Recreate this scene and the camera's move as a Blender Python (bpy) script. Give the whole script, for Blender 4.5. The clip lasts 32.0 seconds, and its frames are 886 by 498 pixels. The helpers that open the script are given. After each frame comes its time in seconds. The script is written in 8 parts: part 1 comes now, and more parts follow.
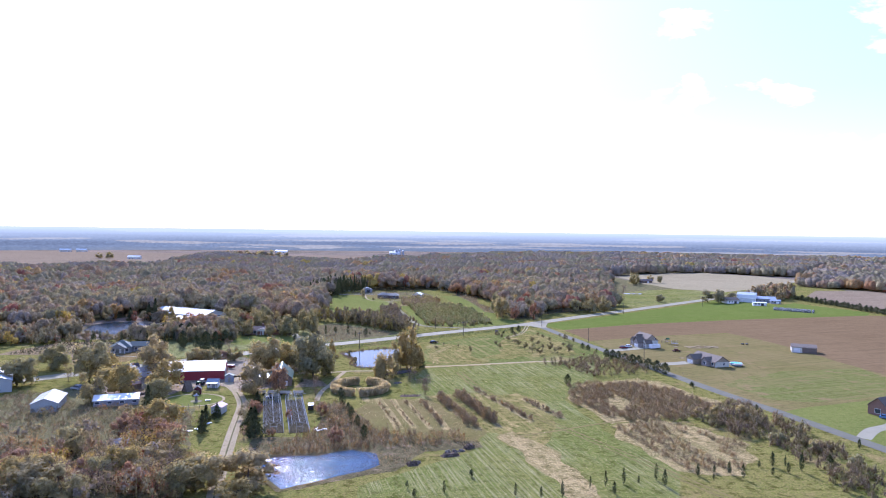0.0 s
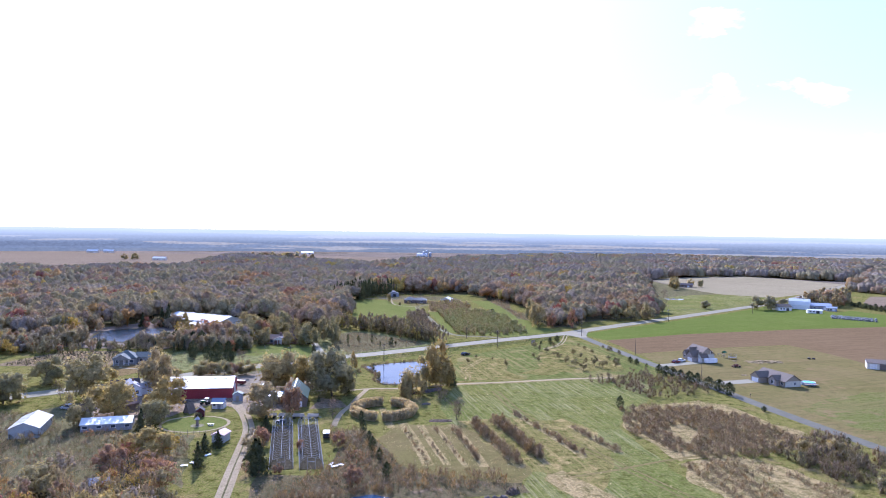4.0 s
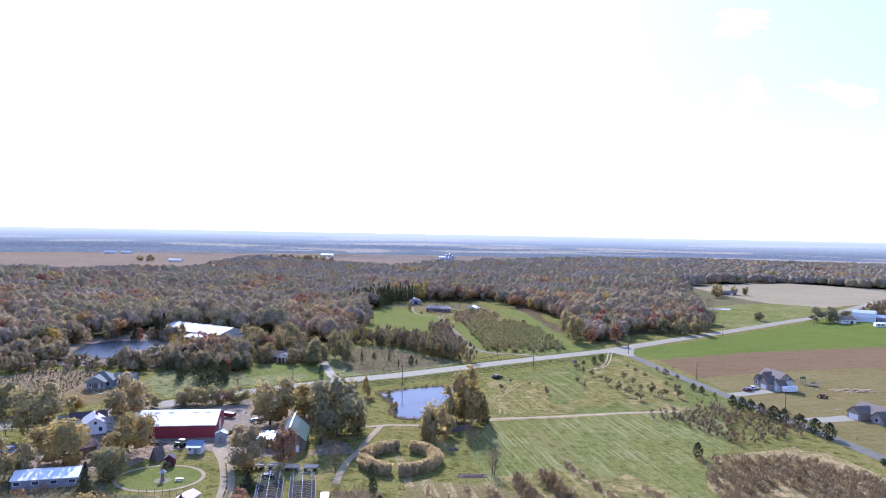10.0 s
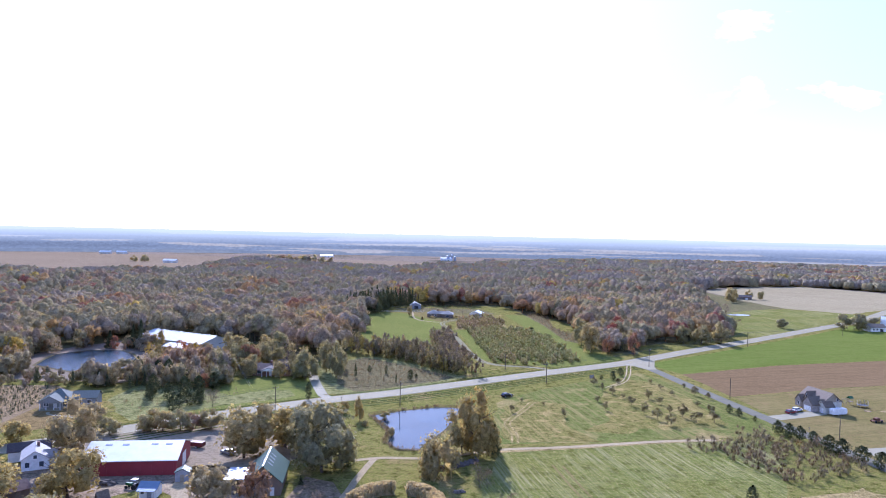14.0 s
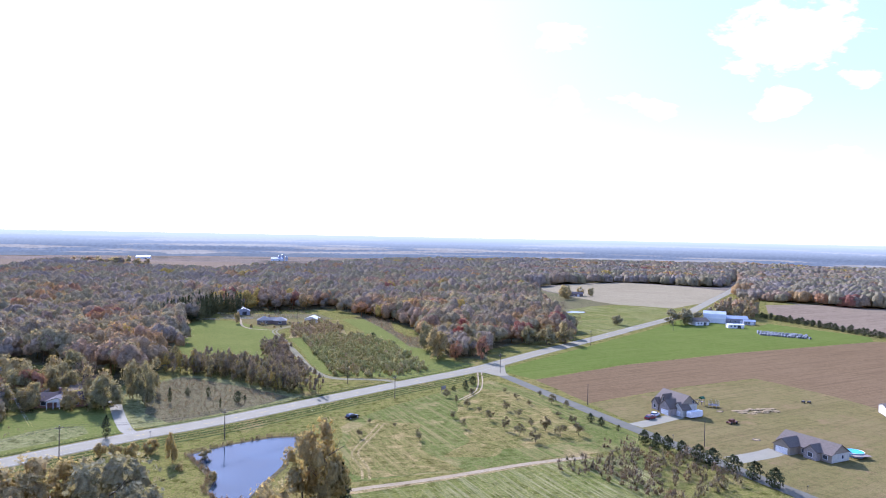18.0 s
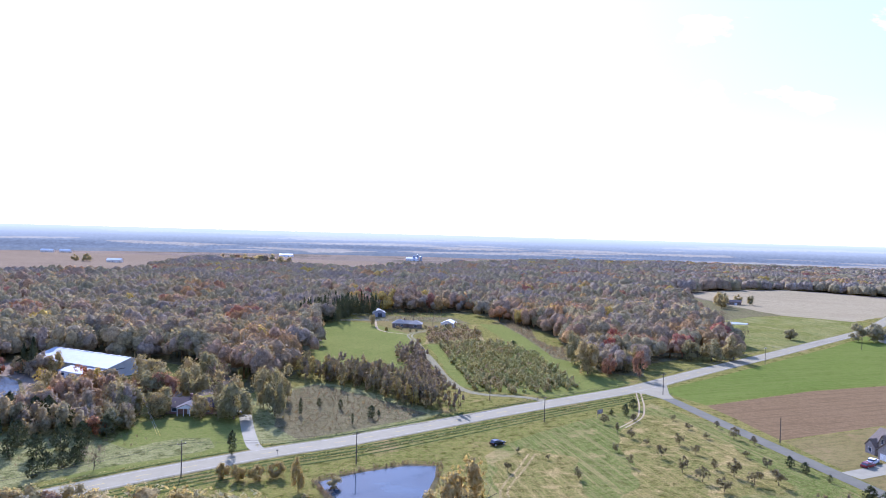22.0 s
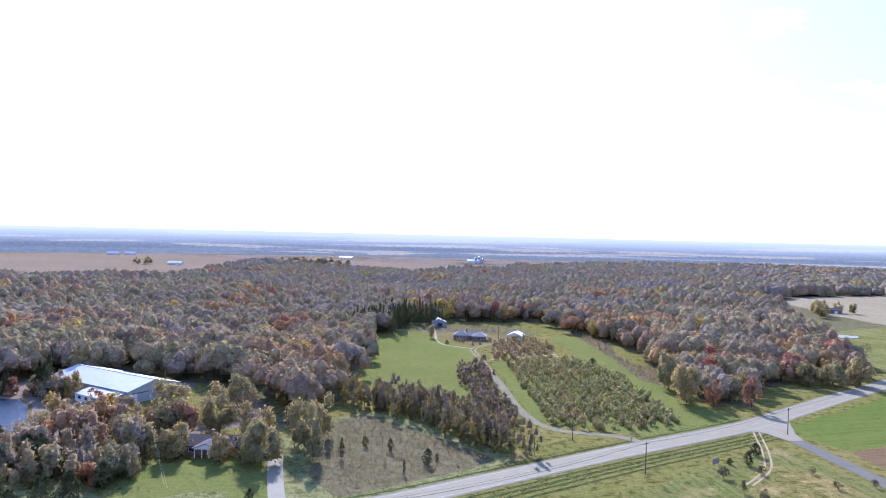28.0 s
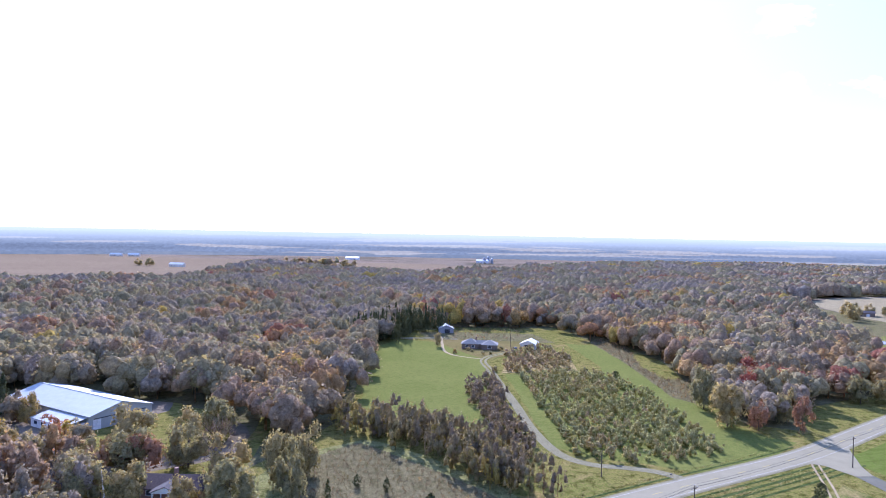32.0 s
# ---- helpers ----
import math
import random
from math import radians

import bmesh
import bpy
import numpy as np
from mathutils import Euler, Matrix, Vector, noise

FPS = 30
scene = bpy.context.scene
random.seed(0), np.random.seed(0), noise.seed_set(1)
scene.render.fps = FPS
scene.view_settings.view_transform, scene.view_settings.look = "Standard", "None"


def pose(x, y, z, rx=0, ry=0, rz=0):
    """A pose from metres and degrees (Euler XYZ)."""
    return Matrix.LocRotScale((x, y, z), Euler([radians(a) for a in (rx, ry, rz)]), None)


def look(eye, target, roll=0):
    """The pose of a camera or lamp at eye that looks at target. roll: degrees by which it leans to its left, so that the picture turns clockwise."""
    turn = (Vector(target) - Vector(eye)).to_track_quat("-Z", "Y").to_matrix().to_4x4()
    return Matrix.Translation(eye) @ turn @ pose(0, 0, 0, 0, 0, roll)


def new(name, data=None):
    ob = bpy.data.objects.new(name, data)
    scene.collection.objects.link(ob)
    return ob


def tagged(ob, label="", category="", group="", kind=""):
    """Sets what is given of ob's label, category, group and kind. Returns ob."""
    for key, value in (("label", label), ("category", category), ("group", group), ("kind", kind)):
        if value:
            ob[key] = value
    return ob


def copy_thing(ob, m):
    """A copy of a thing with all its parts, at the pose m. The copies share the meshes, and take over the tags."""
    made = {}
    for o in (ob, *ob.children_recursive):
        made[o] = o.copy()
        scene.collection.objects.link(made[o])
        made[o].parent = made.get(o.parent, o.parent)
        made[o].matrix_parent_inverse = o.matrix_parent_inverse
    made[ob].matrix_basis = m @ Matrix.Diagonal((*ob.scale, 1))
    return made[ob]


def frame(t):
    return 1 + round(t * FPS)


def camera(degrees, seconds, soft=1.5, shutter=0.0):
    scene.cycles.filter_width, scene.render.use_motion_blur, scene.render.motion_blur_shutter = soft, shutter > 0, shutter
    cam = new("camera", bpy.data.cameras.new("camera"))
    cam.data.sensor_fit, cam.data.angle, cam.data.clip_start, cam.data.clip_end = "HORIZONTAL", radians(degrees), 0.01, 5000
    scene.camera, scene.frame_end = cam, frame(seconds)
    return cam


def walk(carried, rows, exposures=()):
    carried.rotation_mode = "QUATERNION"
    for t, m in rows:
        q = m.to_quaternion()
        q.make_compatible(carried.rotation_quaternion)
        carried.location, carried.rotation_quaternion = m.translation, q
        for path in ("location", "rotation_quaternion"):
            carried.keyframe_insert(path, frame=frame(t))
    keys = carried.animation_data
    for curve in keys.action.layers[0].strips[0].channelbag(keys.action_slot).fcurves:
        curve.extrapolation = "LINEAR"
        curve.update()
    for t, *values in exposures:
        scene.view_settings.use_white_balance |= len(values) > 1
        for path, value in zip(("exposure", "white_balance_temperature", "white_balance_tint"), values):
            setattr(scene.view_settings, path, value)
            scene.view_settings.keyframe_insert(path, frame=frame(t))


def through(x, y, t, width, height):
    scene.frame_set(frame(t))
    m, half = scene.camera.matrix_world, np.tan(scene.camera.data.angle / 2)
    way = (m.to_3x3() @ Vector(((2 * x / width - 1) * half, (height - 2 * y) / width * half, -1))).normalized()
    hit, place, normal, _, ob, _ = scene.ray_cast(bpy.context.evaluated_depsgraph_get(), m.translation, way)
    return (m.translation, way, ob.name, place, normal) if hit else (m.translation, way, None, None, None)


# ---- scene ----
# ---------------------------------------------------------------- camera
cam = camera(63.1, 32.0, soft=1.0)
# seconds, place, heading (clockwise from +y), tilt below level, lean
ROWS = [
    (0, -0.00, -0.00, 63.00, -0.000, 1.506, 0.740), (0.5, -0.32, 4.22, 63.00, 1.647, 1.462, 0.741), (1, -0.67, 8.48, 63.00, 3.744, 1.441, 0.760),
    (1.5, -1.05, 12.78, 63.00, 4.062, 1.409, 0.736), (2, -1.42, 17.07, 62.99, 4.355, 1.389, 0.746), (2.5, -1.77, 21.41, 62.97, 4.574, 1.386, 0.759),
    (3, -2.12, 25.79, 62.93, 2.559, 1.410, 0.772), (3.5, -2.45, 30.23, 62.90, -0.633, 1.423, 0.802), (4, -2.84, 34.69, 62.86, -2.143, 1.426, 0.819),
    (4.5, -3.29, 39.05, 62.85, -2.742, 1.410, 0.858), (5.5, -4.26, 47.56, 62.88, -3.081, 1.409, 0.866), (6.5, -5.21, 55.93, 62.93, -3.086, 1.422, 0.837),
    (7, -5.63, 60.13, 62.95, -3.269, 1.424, 0.829), (7.5, -5.99, 64.38, 62.96, -3.439, 1.376, 0.846), (8, -6.30, 68.70, 62.95, -3.584, 1.372, 0.904),
    (8.5, -6.63, 73.08, 62.95, -3.683, 1.345, 0.970), (9, -7.02, 77.43, 62.94, -3.819, 1.320, 1.021), (9.5, -7.43, 81.72, 62.93, -3.885, 1.305, 1.020),
    (10, -7.79, 85.97, 62.91, -3.893, 1.272, 1.065), (10.5, -8.12, 90.19, 62.89, -3.944, 1.278, 1.100), (11, -8.47, 94.42, 62.85, -4.014, 1.283, 1.149),
    (11.5, -8.87, 98.67, 62.82, -4.060, 1.258, 1.193), (12, -9.28, 102.96, 62.80, -4.047, 1.263, 1.216), (12.5, -9.71, 107.26, 62.79, -4.042, 1.251, 1.225),
    (13, -10.12, 111.52, 62.78, -3.995, 1.262, 1.232), (13.5, -10.52, 115.71, 62.79, -3.990, 1.236, 1.229), (14.5, -11.23, 124.09, 62.84, -4.003, 1.214, 1.292),
    (15.5, -11.87, 132.65, 62.86, -3.998, 1.232, 1.299), (16, -12.20, 137.07, 62.85, -3.971, 1.258, 1.226), (16.5, -12.53, 141.47, 62.80, -2.902, 1.224, 1.211),
    (17, -13.00, 145.84, 62.71, 2.813, 1.130, 1.184), (17.5, -13.59, 150.08, 62.60, 7.585, 1.070, 1.119), (18, -14.22, 154.22, 62.48, 9.252, 1.022, 1.120),
    (18.5, -14.80, 158.30, 62.35, 10.374, 0.971, 1.193), (19, -15.35, 162.39, 62.24, 9.939, 0.960, 1.295), (19.5, -15.85, 166.55, 62.16, 5.786, 1.024, 1.350),
    (20, -16.27, 170.72, 62.09, 3.956, 1.081, 1.435), (20.5, -16.65, 174.82, 62.04, 2.193, 1.109, 1.507), (21, -16.97, 178.87, 62.03, 0.120, 1.166, 1.523),
    (21.5, -17.29, 182.91, 62.06, -0.617, 1.178, 1.535), (22, -17.64, 186.93, 62.13, -1.189, 1.200, 1.552), (22.5, -18.00, 190.94, 62.21, -1.742, 1.236, 1.545),
    (23, -18.40, 194.92, 62.30, -2.195, 1.255, 1.503), (23.5, -18.80, 198.86, 62.36, -2.904, 1.303, 1.466), (24, -19.20, 202.81, 62.41, -4.033, 1.336, 1.446),
    (24.5, -19.54, 206.77, 62.45, -5.108, 1.351, 1.448), (25, -19.86, 210.66, 62.47, -5.796, 1.332, 1.448), (25.5, -20.11, 214.51, 62.49, -6.201, 1.324, 1.410),
    (26.5, -20.74, 222.10, 62.48, -6.125, 1.271, 1.340), (27.5, -21.49, 229.80, 62.49, -5.858, 1.221, 1.315), (28, -21.89, 233.76, 62.52, -6.027, 1.216, 1.332),
    (28.5, -22.27, 237.78, 62.59, -6.222, 1.199, 1.314), (29, -22.59, 241.81, 62.66, -6.288, 1.205, 1.269), (29.5, -22.89, 245.89, 62.72, -6.335, 1.209, 1.210),
    (30, -23.17, 249.97, 62.77, -6.346, 1.225, 1.144), (30.5, -23.48, 254.08, 62.82, -6.416, 1.242, 1.129), (31, -23.80, 258.18, 62.86, -6.512, 1.270, 1.126),
    (31.5, -24.11, 262.28, 62.90, -6.593, 1.288, 1.095), (32, -24.43, 266.38, 62.93, -6.716, 1.275, 1.075),
]


def facing(x, y, z, heading, down, lean):
    a, b = radians(heading), radians(down)
    way = Vector((math.sin(a) * math.cos(b), math.cos(a) * math.cos(b), -math.sin(b)))
    return look((x, y, z), Vector((x, y, z)) + way * 100, lean)


walk(cam, [(r[0], facing(*r[1:])) for r in ROWS], exposures=((0, 1.4, 5080, 29), (14, 1.44, 5080, 29), (24, 1.5, 5080, 29), (32, 1.5, 5080, 29)))

# ---------------------------------------------------------------- sky and sun
SUN_ELEV, SUN_AZ = radians(31), radians(-15)   # azimuth clockwise from +y
world = bpy.data.worlds.new("sky")
scene.world = world
world.use_nodes = True
wt = world.node_tree
wt.nodes.clear()


def node(tree, kind, **values):
    n = tree.nodes.new(kind)
    for key, value in values.items():
        if key in n.inputs:
            n.inputs[key].default_value = value
    return n


sky = wt.nodes.new("ShaderNodeTexSky")
sky.sky_type = "NISHITA"
sky.sun_disc = False
sky.sun_elevation, sky.sun_rotation = SUN_ELEV, SUN_AZ
sky.air_density, sky.dust_density, sky.ozone_density = 1.0, 0.4, 2.0
bg = wt.nodes.new("ShaderNodeBackground")
bg.inputs["Strength"].default_value = 0.15
wout = wt.nodes.new("ShaderNodeOutputWorld")
# thin fair-weather clouds: noise over the direction, stretched along the horizon
tc = wt.nodes.new("ShaderNodeTexCoord")
sep = wt.nodes.new("ShaderNodeSeparateXYZ")
wt.links.new(tc.outputs["Generated"], sep.inputs[0])


def wmath(op, a, b=None, clamp=False):
    n = wt.nodes.new("ShaderNodeMath")
    n.operation, n.use_clamp = op, clamp
    for i, v in enumerate((a, b)):
        if v is None:
            continue
        if isinstance(v, (int, float)):
            n.inputs[i].default_value = v
        else:
            wt.links.new(v, n.inputs[i])
    return n.outputs[0]


# haze that thickens towards the horizon
veil = wt.nodes.new("ShaderNodeMix")
veil.data_type = "RGBA"
wt.links.new(wmath("MULTIPLY", wmath("SUBTRACT", 1.0, wmath("MULTIPLY", wmath("MAXIMUM", wmath("SUBTRACT", sep.outputs["Z"], 0.18), 0.0), 2.0), True), 0.64), veil.inputs["Factor"])
wt.links.new(sky.outputs[0], veil.inputs["A"])
veil.inputs["B"].default_value = (1.5, 1.15, 1.1, 1)
# fair-weather clouds: azimuth, elevation, half width, half height in degrees, and how dense
az = wmath("MULTIPLY", wmath("ARCTAN2", sep.outputs["X"], sep.outputs["Y"]), 57.3)
el = wmath("MULTIPLY", wmath("ARCSINE", sep.outputs["Z"]), 57.3)
CLOUDS = [(34.5, 14.6, 5.0, 2.8, 0.92), (34, 9.9, 2.2, 1.3, 0.9), (17.8, 15.3, 3.0, 1.3, 0.7), (18.6, 10.3, 5.2, 1.5, 0.6), (25.5, 9.8, 2.6, 1.0, 0.7), (29.6, 5.8, 5.0, 2.0, 0.6), (37.6, 5.8, 2.4, 1.0, 0.8), (39, 4.3, 3.4, 0.9, 0.7),
          (35, 4.1, 2.6, 0.7, 0.6), (39, 11.5, 2.0, 0.8, 0.6), (50, 15, 4.0, 2.0, 0.8), (52, 8, 6.0, 2.0, 0.9), (-62, 16, 7.0, 3.0, 0.9), (75, 18, 8.0, 4.0, 0.9), (150, 22, 9.0, 4.0, 0.9), (-130, 18, 8.0, 4.0, 0.9)]
cover = None
for ca, ce, cw, ch, dense in CLOUDS:
    du = wmath("DIVIDE", wmath("SUBTRACT", az, float(ca)), cw)
    dv = wmath("DIVIDE", wmath("SUBTRACT", el, ce), ch)
    far_off = wmath("ADD", wmath("MULTIPLY", du, du), wmath("MULTIPLY", dv, dv))
    one = wmath("MULTIPLY", wmath("SUBTRACT", 1.0, wmath("MULTIPLY", far_off, 0.5)), dense)
    cover = one if cover is None else wmath("MAXIMUM", cover, one)
flat_sky = wt.nodes.new("ShaderNodeCombineXYZ")
wt.links.new(wmath("MULTIPLY", az, 0.3), flat_sky.inputs[0])
wt.links.new(wmath("MULTIPLY", el, 0.6), flat_sky.inputs[1])
cn = node(wt, "ShaderNodeTexNoise", Scale=1.0, Detail=9.0, Roughness=0.6, Distortion=0.2)
wt.links.new(flat_sky.outputs[0], cn.inputs["Vector"])
ramp = wt.nodes.new("ShaderNodeValToRGB")
ramp.color_ramp.elements[0].position, ramp.color_ramp.elements[1].position = 0.725, 0.92
wt.links.new(wmath("ADD", wmath("MULTIPLY", wmath("MAXIMUM", cover, -0.3), 0.5), wmath("MULTIPLY", cn.outputs["Fac"], 0.95)), ramp.inputs[0])
mixc = wt.nodes.new("ShaderNodeMix")
mixc.data_type, mixc.blend_type = "RGBA", "LIGHTEN"
wt.links.new(wmath("MULTIPLY", ramp.outputs["Color"], 0.85), mixc.inputs["Factor"])
wt.links.new(veil.outputs["Result"], mixc.inputs["A"])
mixc.inputs["B"].default_value = (5.2, 4.4, 4.2, 1)
wt.links.new(mixc.outputs["Result"], bg.inputs["Color"])
wt.links.new(bg.outputs[0], wout.inputs["Surface"])

sun_data = bpy.data.lights.new("sun", "SUN")
sun_data.energy, sun_data.angle, sun_data.color = 3.3, radians(0.53), (1.0, 0.94, 0.84)
sun_dir = Vector((math.sin(SUN_AZ) * math.cos(SUN_ELEV), math.cos(SUN_AZ) * math.cos(SUN_ELEV), math.sin(SUN_ELEV)))
sun = new("sun", sun_data)
sun.matrix_world = look(sun_dir * 400, (0, 0, 0))

# ---------------------------------------------------------------- materials


class Mat:
    """A node material in the making."""

    def __init__(self, name, rough=0.9, metal=0.0, spec=0.25):
        self.m = bpy.data.materials.new(name)
        self.m.use_nodes = True
        self.t = self.m.node_tree
        self.p = self.t.nodes["Principled BSDF"]
        self.out = self.t.nodes["Material Output"]
        self.p.inputs["Roughness"].default_value = rough
        self.p.inputs["Metallic"].default_value = metal
        self.p.inputs["Specular IOR Level"].default_value = spec

    def n(self, kind, **values):
        return node(self.t, kind, **values)

    def link(self, a, b):
        self.t.links.new(a, b)

    def place(self):
        g = self.n("ShaderNodeNewGeometry")
        return g.outputs["Position"]

    def noise(self, scale, detail=3.0, rough=0.55, stretch=None, turn=0.0):
        t = self.n("ShaderNodeTexNoise", Scale=scale, Detail=detail, Roughness=rough)
        if stretch:
            mp = self.n("ShaderNodeMapping")
            mp.vector_type = "TEXTURE"
            mp.inputs["Scale"].default_value = tuple(1.0 / v for v in stretch)
            mp.inputs["Rotation"].default_value = (0, 0, turn)
            self.link(self.place(), mp.inputs["Vector"])
            self.link(mp.outputs[0], t.inputs["Vector"])
        else:
            self.link(self.place(), t.inputs["Vector"])
        return t.outputs["Fac"]

    def ramp(self, fac, stops):
        r = self.n("ShaderNodeValToRGB")
        els = r.color_ramp.elements
        while len(els) < len(stops):
            els.new(0.5)
        for e, (pos, col) in zip(els, stops):
            e.position, e.color = pos, (*col, 1)
        self.link(fac, r.inputs[0])
        return r.outputs["Color"]

    def mix(self, fac, a, b, mode="MIX"):
        m = self.n("ShaderNodeMix")
        m.data_type, m.blend_type = "RGBA", mode
        for key, v in (("Factor", fac), ("A", a), ("B", b)):
            sock = [s for s in m.inputs if s.name == key and (s.type == "RGBA" or key == "Factor")][0]
            if isinstance(v, (int, float)):
                sock.default_value = v
            elif isinstance(v, tuple):
                sock.default_value = (*v, 1)
            else:
                self.link(v, sock)
        return [s for s in m.outputs if s.type == "RGBA"][0]

    def colour(self, c):
        if isinstance(c, tuple):
            self.p.inputs["Base Color"].default_value = (*c, 1)
        else:
            self.link(c, self.p.inputs["Base Color"])
        return self

    def bump(self, h, strength=0.3, dist=0.1):
        b = self.n("ShaderNodeBump", Strength=strength, Distance=dist)
        self.link(h, b.inputs["Height"])
        self.link(b.outputs[0], self.p.inputs["Normal"])
        return self


def turf(name, a, b, c, big=0.03, fine=1.6, stripes=None, turn=0.0, dry=None, dry_at=0.56, bold=0.6, speck=1.0):
    """Grass or crop seen from above: two greens in broad patches, a third in the fine grain, mown or drilled lines, dry spots."""
    m = Mat(name, 1.0, spec=0.0)
    col = m.ramp(m.noise(big, 5, 0.62), [(0.4, a), (0.6, b)])
    grain = m.noise(fine, 6, 0.75)
    col = m.mix(m.ramp(grain, [(0.45, (0, 0, 0)), (0.6, (0.85, 0.85, 0.85))]), col, c)
    mid = m.noise(fine * 0.33, 7, 0.72)
    dark = m.ramp(mid, [(0.38, tuple(1 - (1 - v) * speck for v in (0.55, 0.57, 0.5))), (0.5, (1, 1, 1)), (0.66, tuple(1 + v * speck for v in (0.12, 0.1, 0.08)))])
    col = m.mix(1.0, col, dark, "MULTIPLY")
    if stripes:
        s = m.noise(stripes, 3, 0.6, (1.0, 0.02, 1), turn)
        where = m.ramp(m.noise(0.035, 4, 0.6), [(0.4, (0.08, 0.08, 0.08)), (0.54, (1, 1, 1))])
        col = m.mix(m.mix(1.0, m.ramp(s, [(0.46, (0, 0, 0)), (0.6, (bold, bold, bold))]), where, "MULTIPLY"), col, dry or c)
        s = m.noise(stripes * 2.3, 2, 0.5, (1.0, 0.03, 1), turn + 0.03)
        col = m.mix(m.ramp(s, [(0.36, (0.4, 0.4, 0.4)), (0.5, (0, 0, 0))]), col, tuple(v * 0.72 for v in a))
    if dry:
        d = m.noise(big * 3.1, 7, 0.7)
        col = m.mix(m.ramp(d, [(dry_at, (0, 0, 0)), (dry_at + 0.1, (0.85, 0.85, 0.85))]), col, dry)
    pepper = m.ramp(m.noise(2.4, 3, 0.85), [(0.36, tuple(0.88 - v * speck for v in (0.34, 0.34, 0.36))), (0.5, (0.88, 0.87, 0.88)), (0.64, tuple(0.88 + v * speck for v in (0.4, 0.35, 0.32)))])
    col = m.mix(1.0, col, pepper, "MULTIPLY")
    m.colour(col)
    m.bump(grain, 0.9, 0.3)
    return m.m


GRASS = turf("grass", (0.157, 0.164, 0.037), (0.194, 0.178, 0.046), (0.236, 0.19, 0.07), 0.02, 1.0, dry=(0.29, 0.21, 0.09), dry_at=0.56, speck=1.25)
MOWN = turf("mown_grass", (0.132, 0.153, 0.032), (0.168, 0.168, 0.04), (0.25, 0.228, 0.08), 0.03, 1.0, stripes=1.2, turn=0.245, dry=(0.38, 0.34, 0.17), dry_at=0.64, bold=0.5)
LAWN = turf("lawn", (0.145, 0.17, 0.038), (0.175, 0.19, 0.047), (0.21, 0.2, 0.062), 0.03, 1.4, speck=0.4)
WHEAT = turf("winter_wheat", (0.118, 0.16, 0.028), (0.14, 0.176, 0.034), (0.17, 0.18, 0.048), 0.012, 0.9, stripes=0.35, turn=-1.2, bold=0.35, speck=0.35)
DRYLAWN = turf("dry_lawn", (0.195, 0.16, 0.058), (0.245, 0.188, 0.08), (0.17, 0.155, 0.05), 0.025, 1.1, stripes=0.25, turn=-1.18, dry=(0.27, 0.18, 0.09), dry_at=0.58, bold=0.22, speck=0.5)
HAY = turf("dry_grass", (0.36, 0.27, 0.12), (0.27, 0.21, 0.085), (0.45, 0.35, 0.17), 0.06, 1.1, stripes=0.6, turn=0.245, dry=(0.19, 0.17, 0.06), dry_at=0.56, speck=1.4)
DRYMIX = turf("half_dry_grass", (0.18, 0.165, 0.045), (0.155, 0.16, 0.04), (0.25, 0.2, 0.075), 0.05, 1.1, stripes=0.7, turn=0.245, dry=(0.36, 0.27, 0.11), dry_at=0.52, bold=0.5, speck=1.3)
MARSH = turf("marsh_growth", (0.135, 0.108, 0.055), (0.185, 0.145, 0.078), (0.1, 0.1, 0.042), 0.08, 1.1, dry=(0.28, 0.21, 0.14))
WEEDS = turf("weeds", (0.135, 0.13, 0.052), (0.165, 0.148, 0.068), (0.2, 0.175, 0.095), 0.06, 1.0, dry=(0.19, 0.145, 0.085), dry_at=0.53)
PALE_WEEDS = turf("pale_mown_weeds", (0.165, 0.175, 0.058), (0.215, 0.21, 0.08), (0.27, 0.25, 0.11), 0.06, 0.8, speck=1.2)
PLOUGHED = turf("ploughed_soil", (0.18, 0.12, 0.058), (0.2, 0.135, 0.066), (0.225, 0.155, 0.082), 0.008, 0.8, stripes=0.3, turn=-1.22, bold=0.35, speck=0.3)
STUBBLE = turf("stubble", (0.33, 0.275, 0.16), (0.38, 0.32, 0.19), (0.28, 0.23, 0.13), 0.008, 0.6, stripes=0.25, turn=0.9, bold=0.4, speck=0.4)
STUBBLE_BROWN = turf("brown_stubble", (0.25, 0.19, 0.118), (0.22, 0.165, 0.105), (0.29, 0.225, 0.145), 0.004, 0.4, stripes=0.12, turn=-1.2, bold=0.4, speck=0.4)
WOODFLOOR = turf("leaf_litter", (0.14, 0.125, 0.065), (0.165, 0.14, 0.078), (0.14, 0.145, 0.055), 0.05, 0.9)
COUNTRY = turf("far_country", (0.2, 0.165, 0.12), (0.25, 0.19, 0.14), (0.2, 0.17, 0.12), 0.0016, 0.02, dry=(0.3, 0.22, 0.16), dry_at=0.55)
DIRT = turf("bare_dirt", (0.42, 0.335, 0.2), (0.47, 0.38, 0.235), (0.34, 0.27, 0.155), 0.09, 2.6, dry=(0.19, 0.185, 0.07), dry_at=0.6, speck=0.45)
GRAVEL = turf("gravel", (0.27, 0.245, 0.15), (0.31, 0.28, 0.175), (0.24, 0.215, 0.125), 0.15, 3.0, dry=(0.19, 0.175, 0.07), dry_at=0.6, speck=0.4)


